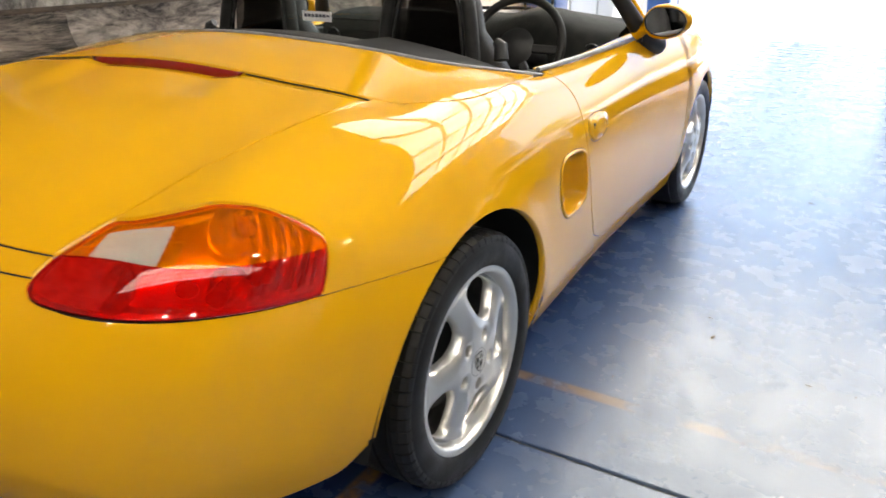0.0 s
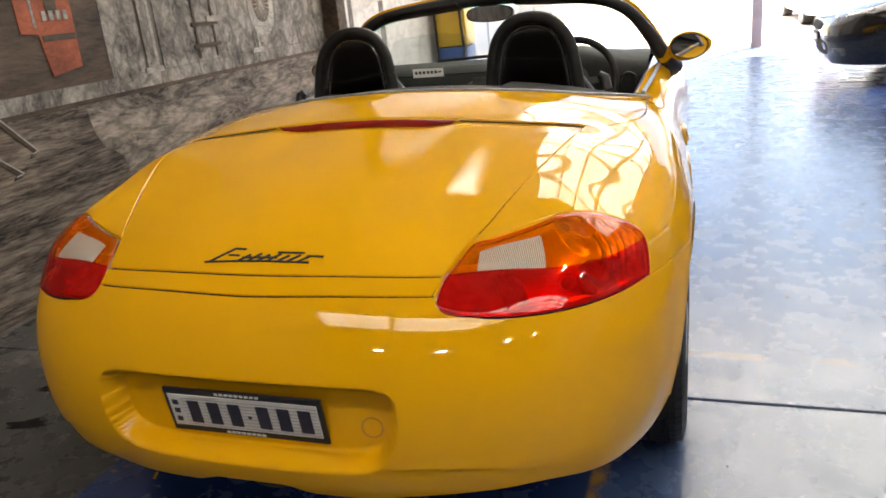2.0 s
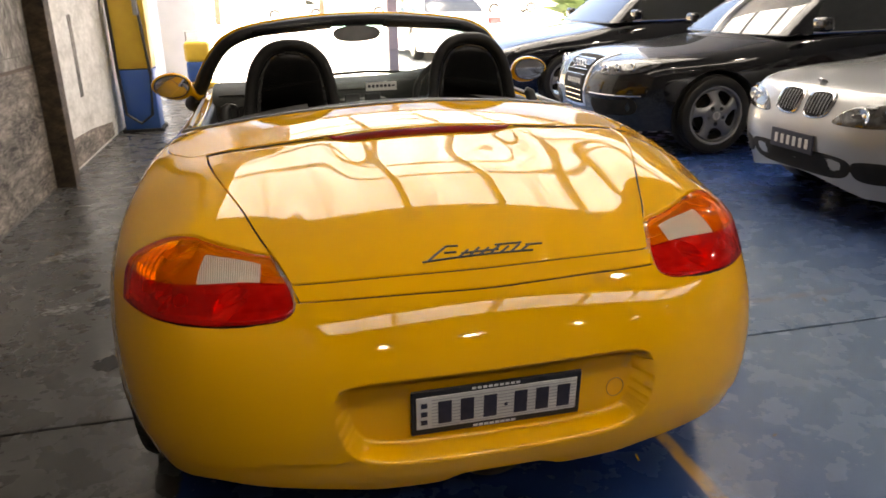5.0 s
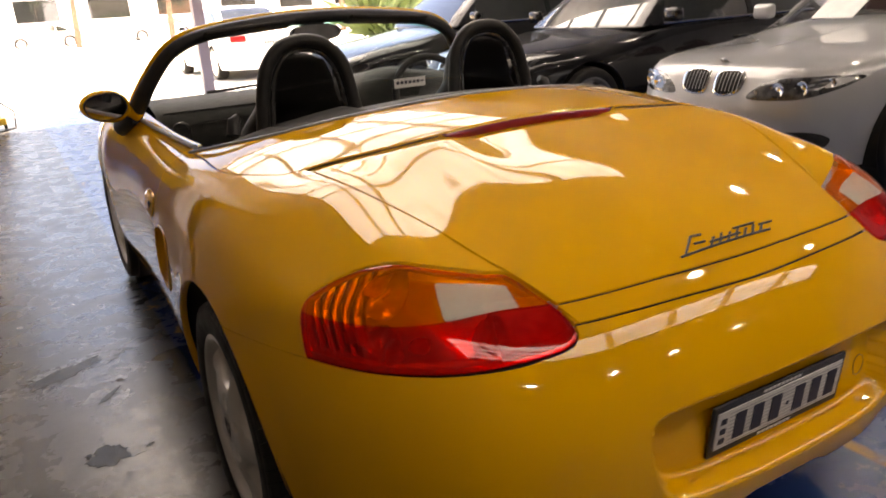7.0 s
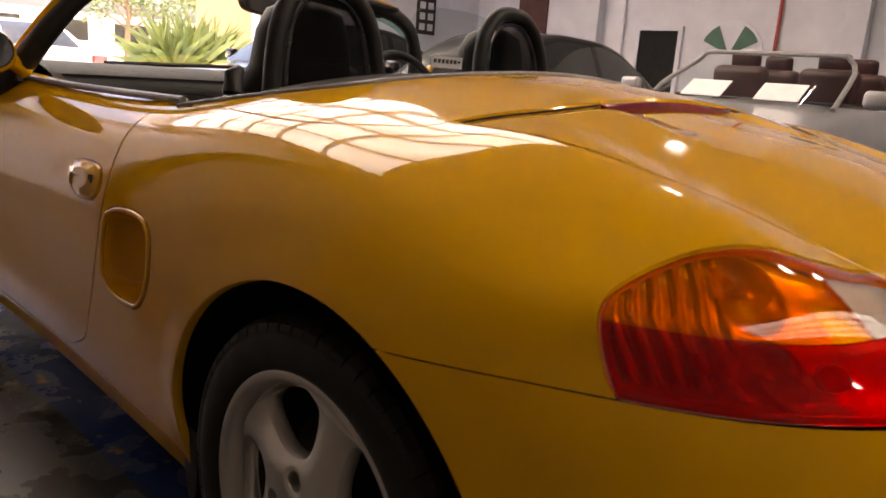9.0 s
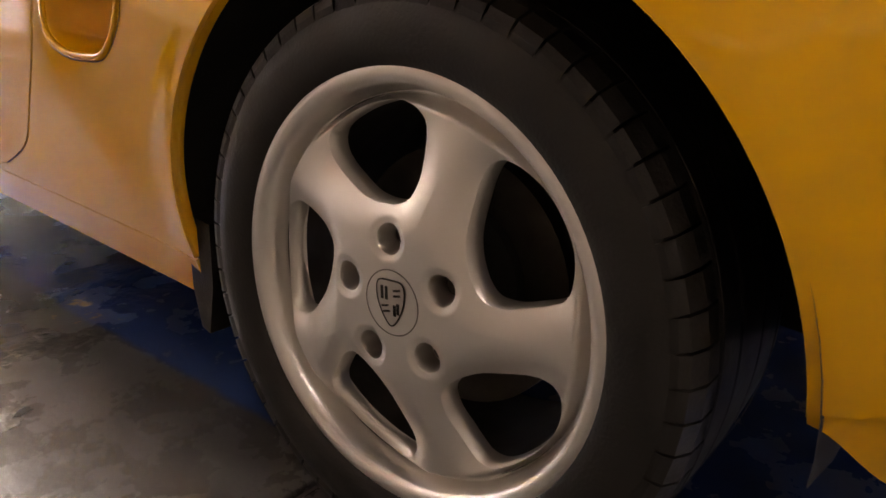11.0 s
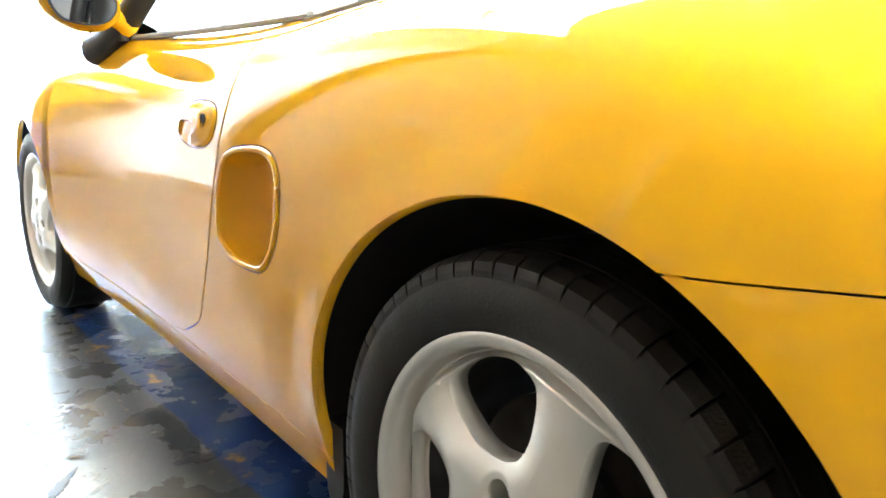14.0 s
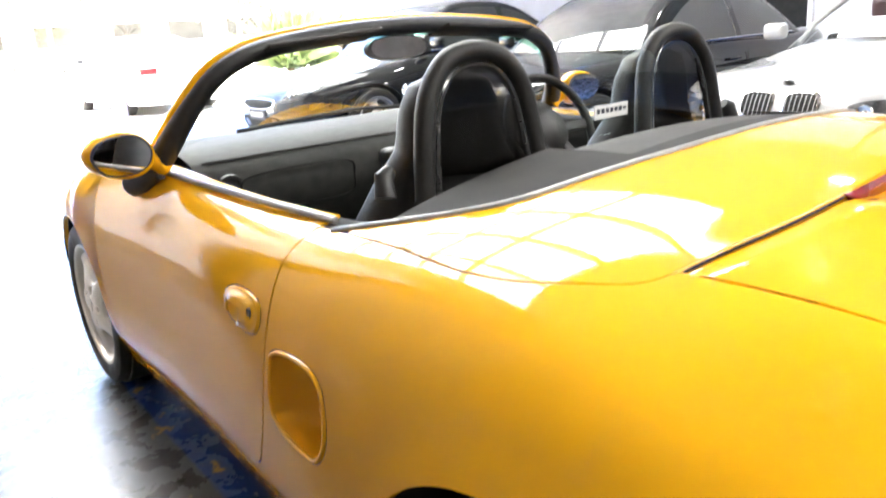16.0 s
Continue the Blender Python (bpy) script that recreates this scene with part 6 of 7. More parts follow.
def build_silver_convertible():
    own = road_car("silver_convertible", "silver open-top convertible with twin oval grilles and red seats", SILVER_PAINT, pose(2.56, 1.60, 0, 0, 0, 90), drop=0.45, length=4.5, width=1.76, height=1.37, belt=0.92, wheelbase=2.72, front_over=0.80, open_top=True, group="cars in the row", wheel_finish=WHEEL_GREY)
    for s in (1, -1):
        k = closed_curve([(s * 0.03, 0.735), (s * 0.10, 0.752), (s * 0.20, 0.745), (s * 0.232, 0.70), (s * 0.21, 0.625), (s * 0.12, 0.598), (s * 0.04, 0.61), (s * 0.022, 0.67)], 48)
        gr = wrapped("kidney_grille", own, k, CHROME, 0.010, "chrome-rimmed oval grille")
        c = k.mean(0)
        wrapped("grille_mesh", own, (k - c) * 0.86 + c, DARK, 0.013, "dark grille opening", gr)
        for j in range(7):
            x = s * (0.048 + 0.026 * j)
            v, n = own_front[own.name](np.full(5, x), np.linspace(0.625, 0.728, 5))
            part("grille_bar", tube(v + 0.015 * n, 0.0026, 6), CHROME_DULL, gr)
        v, n = own_front[own.name]([s * 0.55], [0.35])
        wrapped("fog_recess", own, closed_curve([(s * 0.44, 0.40), (s * 0.62, 0.42), (s * 0.70, 0.38), (s * 0.64, 0.31), (s * 0.46, 0.31)], 36), DARK, 0.003, "dark fog-lamp recess")
    headlamps(own, [(0.275, 0.60), (0.33, 0.665), (0.43, 0.708), (0.60, 0.722), (0.745, 0.725), (0.765, 0.705), (0.70, 0.65), (0.58, 0.605), (0.42, 0.592)], [(0.45, 0.65, 0.045), (0.57, 0.66, 0.042), (0.68, 0.69, 0.024)])
    wrapped("lower_intake", own, closed_curve([(-0.40, 0.41), (0, 0.42), (0.40, 0.41), (0.36, 0.30), (0, 0.285), (-0.36, 0.30)], 40), DARK, 0.003, "wide dark lower intake")
    front_plate(own, 0.455)
    part("round_badge", lathe([(0.0, 0.034), (0.004, 0.032), (0.005, 0.001)], 24, "z"), CHROME, own, "round plain badge", at=pose(0, -0.16, 0.79, 34, 0, 0))
    price_sheet(own, 0.25, 0.93)
    price_sheet(own, -0.32, 0.93)


def build_dark_suv():
    own = road_car("dark_hatchback", "dark blue-black family car with a papered windscreen, parked", BLACK_PAINT, pose(2.05, 7.05, 0, 0, 0, 90), length=4.7, width=1.84, height=1.50, belt=0.96, wheelbase=2.7, front_over=0.95, group="cars in the row", wheel_finish=WHEEL_GREY)
    wrapped("grille", own, closed_curve([(-0.35, 0.60), (0, 0.62), (0.35, 0.60), (0.33, 0.52), (0, 0.50), (-0.33, 0.52)], 40), CHROME, 0.006, "chrome-edged slim grille")
    wrapped("grille_mesh", own, closed_curve([(-0.31, 0.59), (0, 0.605), (0.31, 0.59), (0.29, 0.53), (0, 0.515), (-0.29, 0.53)], 40), DARK, 0.009, "dark grille")
    headlamps(own, [(0.44, 0.63), (0.56, 0.70), (0.70, 0.735), (0.77, 0.73), (0.76, 0.67), (0.66, 0.60), (0.5, 0.575)], [(0.55, 0.64, 0.04), (0.67, 0.67, 0.035)])
    for s in (1, -1):
        wrapped("fog_light", own, closed_curve([(s * 0.55, 0.36), (s * 0.68, 0.37), (s * 0.68, 0.30), (s * 0.56, 0.30)], 30), HEADLAMP, 0.004, "clear fog lamp")
    wrapped("lower_intake", own, closed_curve([(-0.42, 0.42), (0, 0.43), (0.42, 0.42), (0.40, 0.30), (0, 0.28), (-0.40, 0.30)], 40), DARK, 0.003, "dark lower intake")
    front_plate(own, 0.45)
    price_sheet(own, 0.1, 0.96)


def build_others():
    """Cars further off: a boxy one in the hall, one just outside, three in the street."""
    road_car("boxy_wagon", "dark green boxy wagon with pale side panels, parked near the wall", GREEN_PAINT, pose(7.0, 0.55, 0, 0, 0, 90), length=4.3, width=1.75, height=1.62, belt=0.98, wheelbase=2.5, front_over=0.8, tall=True, group="cars in the hall", detail=False)
    own = road_car("white_saloon", "white saloon seen from behind, parked in the sun outside", WHITE_PAINT, pose(3.45, 18.0, 0, 0, 0, 2), length=4.7, width=1.82, height=1.44, group="cars outside", detail=False)
    for s in (1, -1):
        part("tail_lamp", box(0.30, 0.06, 0.13, pose(s * 0.66, -4.665, 0.80, 0, 0, s * 14), bevel=0.02), DARK_RED, own, "red tail lamp")
    pl = part("number_plate", box(0.37, 0.012, 0.11, pose(0, -4.70, 0.70)), PLATE_WHITE, own, "pale number plate")
    for k in range(6):
        part("plate_bar", box(0.03, 0.004, 0.06, pose(-0.13 + 0.052 * k, -4.708, 0.70)), INK, pl)
    street = road_car("street_car", "silver-grey car parked across the sunny street", SILVER_PAINT, pose(-0.5, 52, 0, 0, 0, 90), group="cars in the street", detail=False)
    for x, y in ((6.5, 52.5), (14.5, 51.5)):
        copy_thing(street, pose(x, y, 0, 0, 0, 90))


build_black_saloon()
build_silver_convertible()
build_dark_suv()
build_others()


# ---- the building's fittings and the street ----
def brushed(name, dark, light, stone=5.0, joint=0.5, grain=26.0, stretch=(1, 1, 1.6), low=0.34, high=0.66):
    """Hand-painted masonry: blotchy brush work broken up by uneven darker joints."""
    m, n, l, p = nodes_of(name)
    p.inputs["Roughness"].default_value, p.inputs["Specular IOR Level"].default_value = 0.7, 0.3
    co = n.new("ShaderNodeTexCoord")
    mp = n.new("ShaderNodeMapping")
    mp.inputs["Scale"].default_value = stretch
    l.new(co.outputs["Object"], mp.inputs[0])
    wob = n.new("ShaderNodeTexNoise")
    wob.inputs["Scale"].default_value, wob.inputs["Detail"].default_value = 3.0, 6
    l.new(mp.outputs[0], wob.inputs["Vector"])
    bend = n.new("ShaderNodeVectorMath")
    bend.operation, bend.inputs["Scale"].default_value = "SCALE", 0.35
    l.new(wob.outputs["Color"], bend.inputs[0])
    add = n.new("ShaderNodeVectorMath")
    l.new(mp.outputs[0], add.inputs[0])
    l.new(bend.outputs[0], add.inputs[1])
    cell = n.new("ShaderNodeTexVoronoi")
    cell.feature = "DISTANCE_TO_EDGE"
    cell.inputs["Scale"].default_value = stone
    l.new(add.outputs[0], cell.inputs["Vector"])
    gap = n.new("ShaderNodeMapRange")
    gap.inputs[1].default_value, gap.inputs[2].default_value, gap.inputs[3].default_value, gap.inputs[4].default_value = 0.0, 0.16, 1.0 - joint, 1.0
    l.new(cell.outputs["Distance"], gap.inputs[0])
    brush = n.new("ShaderNodeTexNoise")
    brush.inputs["Scale"].default_value, brush.inputs["Detail"].default_value, brush.inputs["Roughness"].default_value = grain, 8, 0.72
    l.new(add.outputs[0], brush.inputs["Vector"])
    big = n.new("ShaderNodeTexNoise")
    big.inputs["Scale"].default_value, big.inputs["Detail"].default_value, big.inputs["Roughness"].default_value = 2.4, 9, 0.7
    l.new(mp.outputs[0], big.inputs["Vector"])
    both = n.new("ShaderNodeMath")
    both.operation, both.inputs[1].default_value = "MULTIPLY_ADD", 0.55
    half = n.new("ShaderNodeMath")
    half.operation, half.inputs[1].default_value = "MULTIPLY", 0.45
    l.new(brush.outputs[0], half.inputs[0])
    l.new(big.outputs[0], both.inputs[0])
    l.new(half.outputs[0], both.inputs[2])
    rg = n.new("ShaderNodeMapRange")
    rg.inputs[1].default_value, rg.inputs[2].default_value = low, high
    l.new(both.outputs[0], rg.inputs[0])
    cut = n.new("ShaderNodeMath")
    cut.operation = "MULTIPLY"
    l.new(rg.outputs[0], cut.inputs[0])
    l.new(gap.outputs[0], cut.inputs[1])
    mx = n.new("ShaderNodeMix")
    mx.data_type = "RGBA"
    mx.inputs[6].default_value, mx.inputs[7].default_value = (*dark, 1), (*light, 1)
    l.new(cut.outputs[0], mx.inputs[0])
    l.new(mx.outputs[2], p.inputs["Base Color"])
    bp = n.new("ShaderNodeBump")
    bp.inputs["Strength"].default_value, bp.inputs["Distance"].default_value = 0.5, 0.004
    l.new(cut.outputs[0], bp.inputs["Height"])
    l.new(bp.outputs[0], p.inputs["Normal"])
    return m


MURAL_DARK = brushed("mural_dark_wash", (0.012, 0.009, 0.007), (0.15, 0.105, 0.075), stone=3.0, joint=0.15, grain=20, stretch=(1, 0.5, 2.6))
MURAL_ROAD = brushed("mural_cobbles", (0.016, 0.012, 0.010), (0.40, 0.345, 0.295), stone=5.0, joint=0.45, grain=22, stretch=(1, 0.6, 2.0), low=0.40, high=0.62)
MURAL_NEAR_ROAD = brushed("mural_dark_cobbles", (0.011, 0.009, 0.007), (0.345, 0.28, 0.225), stone=4.0, joint=0.5, grain=18, stretch=(1, 0.5, 4.0), low=0.42, high=0.64)
MURAL_GREY = brushed("mural_grey_stone", (0.026, 0.023, 0.020), (0.50, 0.465, 0.42), stone=4.2, joint=0.5, grain=24, stretch=(1, 1.6, 1.2), low=0.38, high=0.64)
MURAL_PALE = brushed("mural_pale_paint", (0.10, 0.095, 0.085), (0.50, 0.48, 0.44), stone=8, joint=0.4, grain=40, low=0.28, high=0.62)
MURAL_RED = brushed("mural_red_paint", (0.09, 0.022, 0.014), (0.48, 0.13, 0.065), stone=2.0, joint=0.3, grain=26, low=0.28, high=0.60)
PALE_EDGE = surf("pale_edge_paint", (0.42, 0.41, 0.38), (0.26, 0.25, 0.23), scale=20, rough=0.7)
STONE_WALL = brushed("faded_stone_paint", (0.28, 0.265, 0.245), (0.82, 0.80, 0.765), stone=3.6, joint=0.22, grain=16, low=0.26, high=0.62)
COLUMN = brushed("brown_column_paint", (0.016, 0.012, 0.009), (0.20, 0.15, 0.10), stone=4.0, joint=0.5, grain=22, low=0.36, high=0.74)
PUMP_YELLOW = surf("pump_yellow_paint", (0.62, 0.40, 0.03), (0.54, 0.33, 0.03), scale=5, rough=0.45)
PUMP_BLUE = surf("pump_blue_paint", (0.02, 0.075, 0.30), (0.03, 0.09, 0.26), scale=5, rough=0.45)
ORANGE = surf("orange_plastic", (0.75, 0.19, 0.03), (0.66, 0.16, 0.03), scale=8, rough=0.5)
DULL_WALL = surf("dull_wall_paint", (0.74, 0.73, 0.72), (0.80, 0.79, 0.78), scale=3, rough=0.7, bump=0.4, bump_scale=50, detail=8)
PALE_BLUE = surf("pale_blue_door", (0.50, 0.55, 0.63), (0.56, 0.60, 0.67), scale=3, rough=0.6, bump=0.2)


def painted(wall, outline, material, lift, label=""):
    """A flat painted shape on the mural wall; outline in metres along y and up z."""
    return part("painted_shape", slab([(a, b) for a, b in outline], 0, lift, pose(WALL_X, 0, 0, 90, 0, 90)), material, wall, label)


def build_mural():
    wall = bpy.data.objects["wall_west"]
    wob = lambda a, b, z, amp, n=40: [(u, z + amp * (noise.noise(Vector((u * 2.3, z * 7, 1.7))))) for u in np.linspace(a, b, n)]
    painted(wall, [(3.84, 0.02)] + wob(3.84, -6, 0.92, 0.02)[::1] + [(-6, 0.02)], MURAL_ROAD, 0.004, "painted cobbled road")
    near = [(1.55 - 0.5 * k / 12 + 0.22 * noise.noise(Vector((k * 0.9, 2.1, 0))), 0.02 + 0.88 * k / 12) for k in range(13)]
    painted(wall, near + [(-6, 0.90), (-6, 0.02)], MURAL_NEAR_ROAD, 0.007, "painted dark near part of the road")
    painted(wall, [(3.84, 0.925), (3.84, 1.0), (-6, 1.03), (-6, 0.94)], MURAL_GREY, 0.008, "painted kerb")
    painted(wall, [(3.84, 0.905), (3.84, 0.928), (-6, 0.942), (-6, 0.915)], MURAL_DARK, 0.009, "painted shadow under the kerb")
    painted(wall, [(1.32, 1.01), (1.32, 2.4), (-0.4, 2.4), (-0.4, 1.02)], MURAL_DARK, 0.004, "painted dark shop front")
    painted(wall, [(1.6, 1.01), (1.6, 2.4), (1.33, 2.4), (1.33, 1.01)], MURAL_GREY, 0.004, "painted plank door")
    painted(wall, [(3.84, 1.005), (3.84, 2.4), (1.76, 2.4), (1.76, 1.01)], MURAL_GREY, 0.005, "painted stone wall")
    # blocks of the painted wall
    for j in range(7):
        for k in range(9):
            y0, z0 = 2.42 + 0.17 * k + (0.08 if j % 2 else 0), 1.02 + 0.115 * j
            if y0 > 3.7 or abs(y0 - 2.9) < 0.20 and z0 < 1.6:
                continue
            painted(wall, [(y0 + 0.158, z0), (y0 + 0.158, z0 + 0.105), (y0, z0 + 0.105), (y0, z0)], MURAL_GREY, 0.007)
    # red pump with a dark label and hose
    painted(wall, [(1.13, 1.10), (1.16, 1.9), (0.80, 1.9), (0.80, 1.28), (0.90, 1.27), (0.93, 1.07)], MURAL_RED, 0.008, "painted red fuel pump")
    painted(wall, [(0.90, 1.30), (0.90, 1.9), (0.885, 1.9), (0.885, 1.30)], MURAL_PALE, 0.010)
    painted(wall, [(1.05, 1.36), (1.05, 1.9), (0.98, 1.9), (0.98, 1.36)], MURAL_DARK, 0.010)
    painted(wall, [(1.13, 1.235), (1.13, 1.265), (0.92, 1.265), (0.92, 1.235)], MURAL_DARK, 0.010)
    for k in range(4):
        painted(wall, [(0.97 + 0.045 * k, 1.33), (0.97 + 0.045 * k, 1.375), (0.945 + 0.045 * k, 1.375), (0.945 + 0.045 * k, 1.33)], MURAL_PALE, 0.012)
    # posts
    for y0, wd in ((1.62, 0.095), (2.76, 0.075), (0.44, 0.07)):
        painted(wall, [(y0 + wd, 1.02), (y0 + wd, 2.4), (y0, 2.4), (y0, 1.02)], MURAL_GREY, 0.010, "painted post")
        painted(wall, [(y0 + wd, 1.02), (y0 + wd, 2.4), (y0 + wd * 0.7, 2.4), (y0 + wd * 0.7, 1.02)], MURAL_PALE, 0.012)
        painted(wall, [(y0 + wd + 0.03, 1.0), (y0 + wd + 0.03, 1.03), (y0 - 0.03, 1.03), (y0 - 0.03, 1.0)], MURAL_PALE, 0.013)
    # chair
    for y0 in (2.11, 2.30):
        painted(wall, [(y0 + 0.018, 1.03), (y0 + 0.018, 1.42), (y0, 1.42), (y0, 1.03)], MURAL_DARK, 0.011, "painted chair leg")
    for z0 in (1.09, 1.22, 1.38):
        painted(wall, [(2.36, z0), (2.36, z0 + 0.025), (2.08, z0 + 0.025), (2.08, z0)], MURAL_DARK, 0.012)
    painted(wall, [(2.40, 1.24), (2.40, 1.275), (2.25, 1.275), (2.25, 1.24)], MURAL_PALE, 0.013)
    # bright tubes of a painted barrow
    for (y0, z0), (y1, z1) in (((0.54, 0.925), (0.705, 0.745)), ((0.36, 0.86), (0.595, 0.66)), ((0.44, 0.915), (0.54, 0.925)), ((0.705, 0.745), (0.67, 0.735)), ((0.595, 0.66), (0.55, 0.655))):
        painted(wall, [(y0 + 0.012, z0 + 0.008), (y0 - 0.004, z0 - 0.008), (y1 - 0.004, z1 - 0.008), (y1 + 0.012, z1 + 0.008)], MURAL_DARK, 0.012)
        painted(wall, [(y0 + 0.014, z0 + 0.011), (y0 + 0.009, z0 + 0.005), (y1 + 0.009, z1 + 0.005), (y1 + 0.014, z1 + 0.011)], PALE_EDGE, 0.014)
    # white-walled wheel
    ring = [(2.92 + 0.17 * math.cos(a), 1.30 + 0.20 * math.sin(a)) for a in np.linspace(0, 2 * np.pi, 40, endpoint=False)]
    painted(wall, ring, MURAL_PALE, 0.011, "painted white-walled wheel")
    painted(wall, [(2.92 + 0.62 * (a - 2.92), 1.32 + 0.62 * (b - 1.30)) for a, b in ring], MURAL_DARK, 0.013)
    for k in range(10):
        a = math.pi * k / 10
        c, s_ = math.cos(a), math.sin(a)
        painted(wall, [(2.92 + 0.1 * c - 0.003 * s_, 1.32 + 0.12 * s_ + 0.003 * c), (2.92 + 0.1 * c + 0.003 * s_, 1.32 + 0.12 * s_ - 0.003 * c), (2.92 - 0.1 * c + 0.003 * s_, 1.32 - 0.12 * s_ - 0.003 * c), (2.92 - 0.1 * c - 0.003 * s_, 1.32 - 0.12 * s_ + 0.003 * c)], MURAL_PALE, 0.014)


def build_west_end():
    """Column, the second mural wall, the old pump, white doors up to the doorway."""
    col = part("column", box(0.14, 0.16, ROOF_Z, pose(-2.01, 3.96, ROOF_Z / 2), bevel=0.006), COLUMN)
    tagged(col, "dark brown steel column between the painted walls", "column", kind="structure")
    w2 = part("wall_west_far", box(0.25, 7.2, ROOF_Z, pose(-2.185, 4.04 + 3.6, ROOF_Z / 2)), STONE_WALL)
    tagged(w2, "pale wall with a faded painted street scene", "wall", kind="structure")
    for outline, m in (([(4.42, 0.75), (4.42, 1.9), (4.34, 1.9), (4.34, 0.75)], MURAL_GREY), ([(5.15, 0.55), (5.15, 1.25), (5.04, 1.25), (5.04, 0.55)], MURAL_GREY), ([(6.2, 0.02), (6.2, 0.16), (5.2, 0.24), (4.1, 0.28), (4.1, 0.02)], MURAL_ROAD)):
        part("painted_shape", slab(outline, 0, 0.005, pose(-2.06, 0, 0, 90, 0, 90)), m, w2)
    pump = thing("fuel_pump", "old yellow and blue fuel pump standing by the wall", "fuel pump", at=pose(-1.80, 6.62, 0))
    part("lower_body", box(0.36, 0.36, 0.64, pose(0, 0, 0.34), bevel=0.015), PUMP_BLUE, pump, "blue lower cabinet", smooth=True)
    part("upper_body", box(0.36, 0.36, 1.30, pose(0, 0, 1.315), bevel=0.015), PUMP_YELLOW, pump, "yellow upper cabinet", smooth=True)
    part("foot", box(0.42, 0.42, 0.03, pose(0, 0, 0.015)), DARK, pump, "dark foot plate")
    part("hose", tube([(0.10, -0.20, 1.5), (0.13, -0.22, 1.1), (0.16, -0.22, 0.6), (0.12, -0.22, 0.18), (0.0, -0.24, 0.10), (-0.14, -0.22, 0.2), (-0.17, -0.20, 0.7), (-0.18, -0.19, 1.4)], 0.016, 8), BLACK_PLASTIC, pump, "black hose", smooth=True)
    part("nozzle", box(0.05, 0.06, 0.18, pose(0.10, -0.21, 1.30), bevel=0.01), CHROME_DULL, pump, "grey nozzle")
    part("window", box(0.2, 0.01, 0.16, pose(0, -0.185, 1.62)), PAPER, pump, "pale dial")
    jamb = part("wall_north_west", box(0.60, 0.25, 4.95, pose(-1.78, FRONT_Y + 0.125, 2.475)), WHITE_WALL)
    tagged(jamb, "white painted wall beside the doorway", "wall", kind="structure")
    east = part("wall_north_east", box(RIGHT_X - 6.2, 0.25, 4.95, pose((RIGHT_X + 6.2) / 2, FRONT_Y + 0.125, 2.475)), WHITE_WALL)
    tagged(east, "white painted wall beyond the doorway", "wall", kind="structure")
    for y in (7.35, 8.35, 9.35, 10.3):
        d = part("door_panel", box(0.05, 0.92, 2.35, pose(-2.03, y, 1.18), bevel=0.008), PALE_BLUE if y > 8 else DULL_WALL)
        tagged(d, "tall pale painted door panel on the side wall", "door", "doors on the side wall")
    box_ = part("orange_box", box(0.14, 0.34, 0.26, pose(-1.93, 7.55, 1.45), bevel=0.02), ORANGE)
    tagged(box_, "orange plastic box hung on the wall", "box")
    disc = part("warning_lamp", lathe([(0.0, 0.001), (0.0, 0.09), (0.03, 0.085), (0.03, 0.001)], 24), MURAL_RED, at=pose(-2.005, 8.9, 1.15))
    tagged(disc, "round red sign on the pale door", "sign")
    cart = thing("pressure_washer", "yellow and blue pressure washer on a trolley", "pressure washer", at=pose(-1.42, 9.9, 0))
    part("tank", box(0.36, 0.42, 0.30, pose(0, 0, 0.62), bevel=0.06, seg=3), PUMP_YELLOW, cart, "yellow hood", smooth=True)
    part("motor", box(0.34, 0.40, 0.30, pose(0, 0, 0.34), bevel=0.04, seg=3), PUMP_BLUE, cart, "blue motor housing", smooth=True)
    part("base", box(0.42, 0.5, 0.10, pose(0, 0, 0.13), bevel=0.02), PUMP_YELLOW, cart, "yellow base", smooth=True)
    part("handle", tube([(-0.17, 0.2, 0.3), (-0.17, 0.26, 0.9), (0.17, 0.26, 0.9), (0.17, 0.2, 0.3)], 0.014, 8), CHROME_DULL, cart, "steel handle", smooth=True)
    part("hose", tube([(0.15, -0.2, 0.4), (0.32, -0.3, 0.25), (0.30, -0.42, 0.05), (0.05, -0.5, 0.02), (-0.1, -0.55, 0.02)], 0.014, 8), BLACK_PLASTIC, cart, "black hose", smooth=True)
    for s in (1, -1):
        part("trolley_wheel", lathe([(-0.02, 0.03), (-0.02, 0.08), (0.02, 0.08), (0.02, 0.03)], 20), RUBBER, cart, at=pose(s * 0.19, 0.18, 0.08))
    post = part("doorway_post", box(0.16, 0.16, ROOF_Z, pose(1.70, FRONT_Y - 0.35, ROOF_Z / 2), bevel=0.006), POST)
    tagged(post, "faded mauve steel post in the doorway", "post", kind="structure")


POST = surf("mauve_post_paint", (0.30, 0.24, 0.25), (0.24, 0.19, 0.20), scale=4, rough=0.55)
BRICK = surf("orange_brick", (0.42, 0.22, 0.11), (0.34, 0.17, 0.09), scale=6, rough=0.85, bump=0.5)
GREEN_SIGN = surf("green_sign_paint", (0.03, 0.12, 0.07), (0.04, 0.15, 0.09), scale=6, rough=0.5)
RED_PIPE = surf("red_pipe_paint", (0.40, 0.04, 0.03), (0.34, 0.04, 0.03), scale=6, rough=0.5)
MAROON = surf("maroon_paint", (0.10, 0.035, 0.025), (0.07, 0.025, 0.02), scale=5, rough=0.6)
LEAF = surf("leaf_green", (0.035, 0.065, 0.014), (0.08, 0.11, 0.028), scale=2, rough=0.6)
BARK = surf("tree_bark", (0.16, 0.11, 0.07), (0.09, 0.06, 0.04), scale=7, rough=0.9, bump=0.6, bump_scale=30)


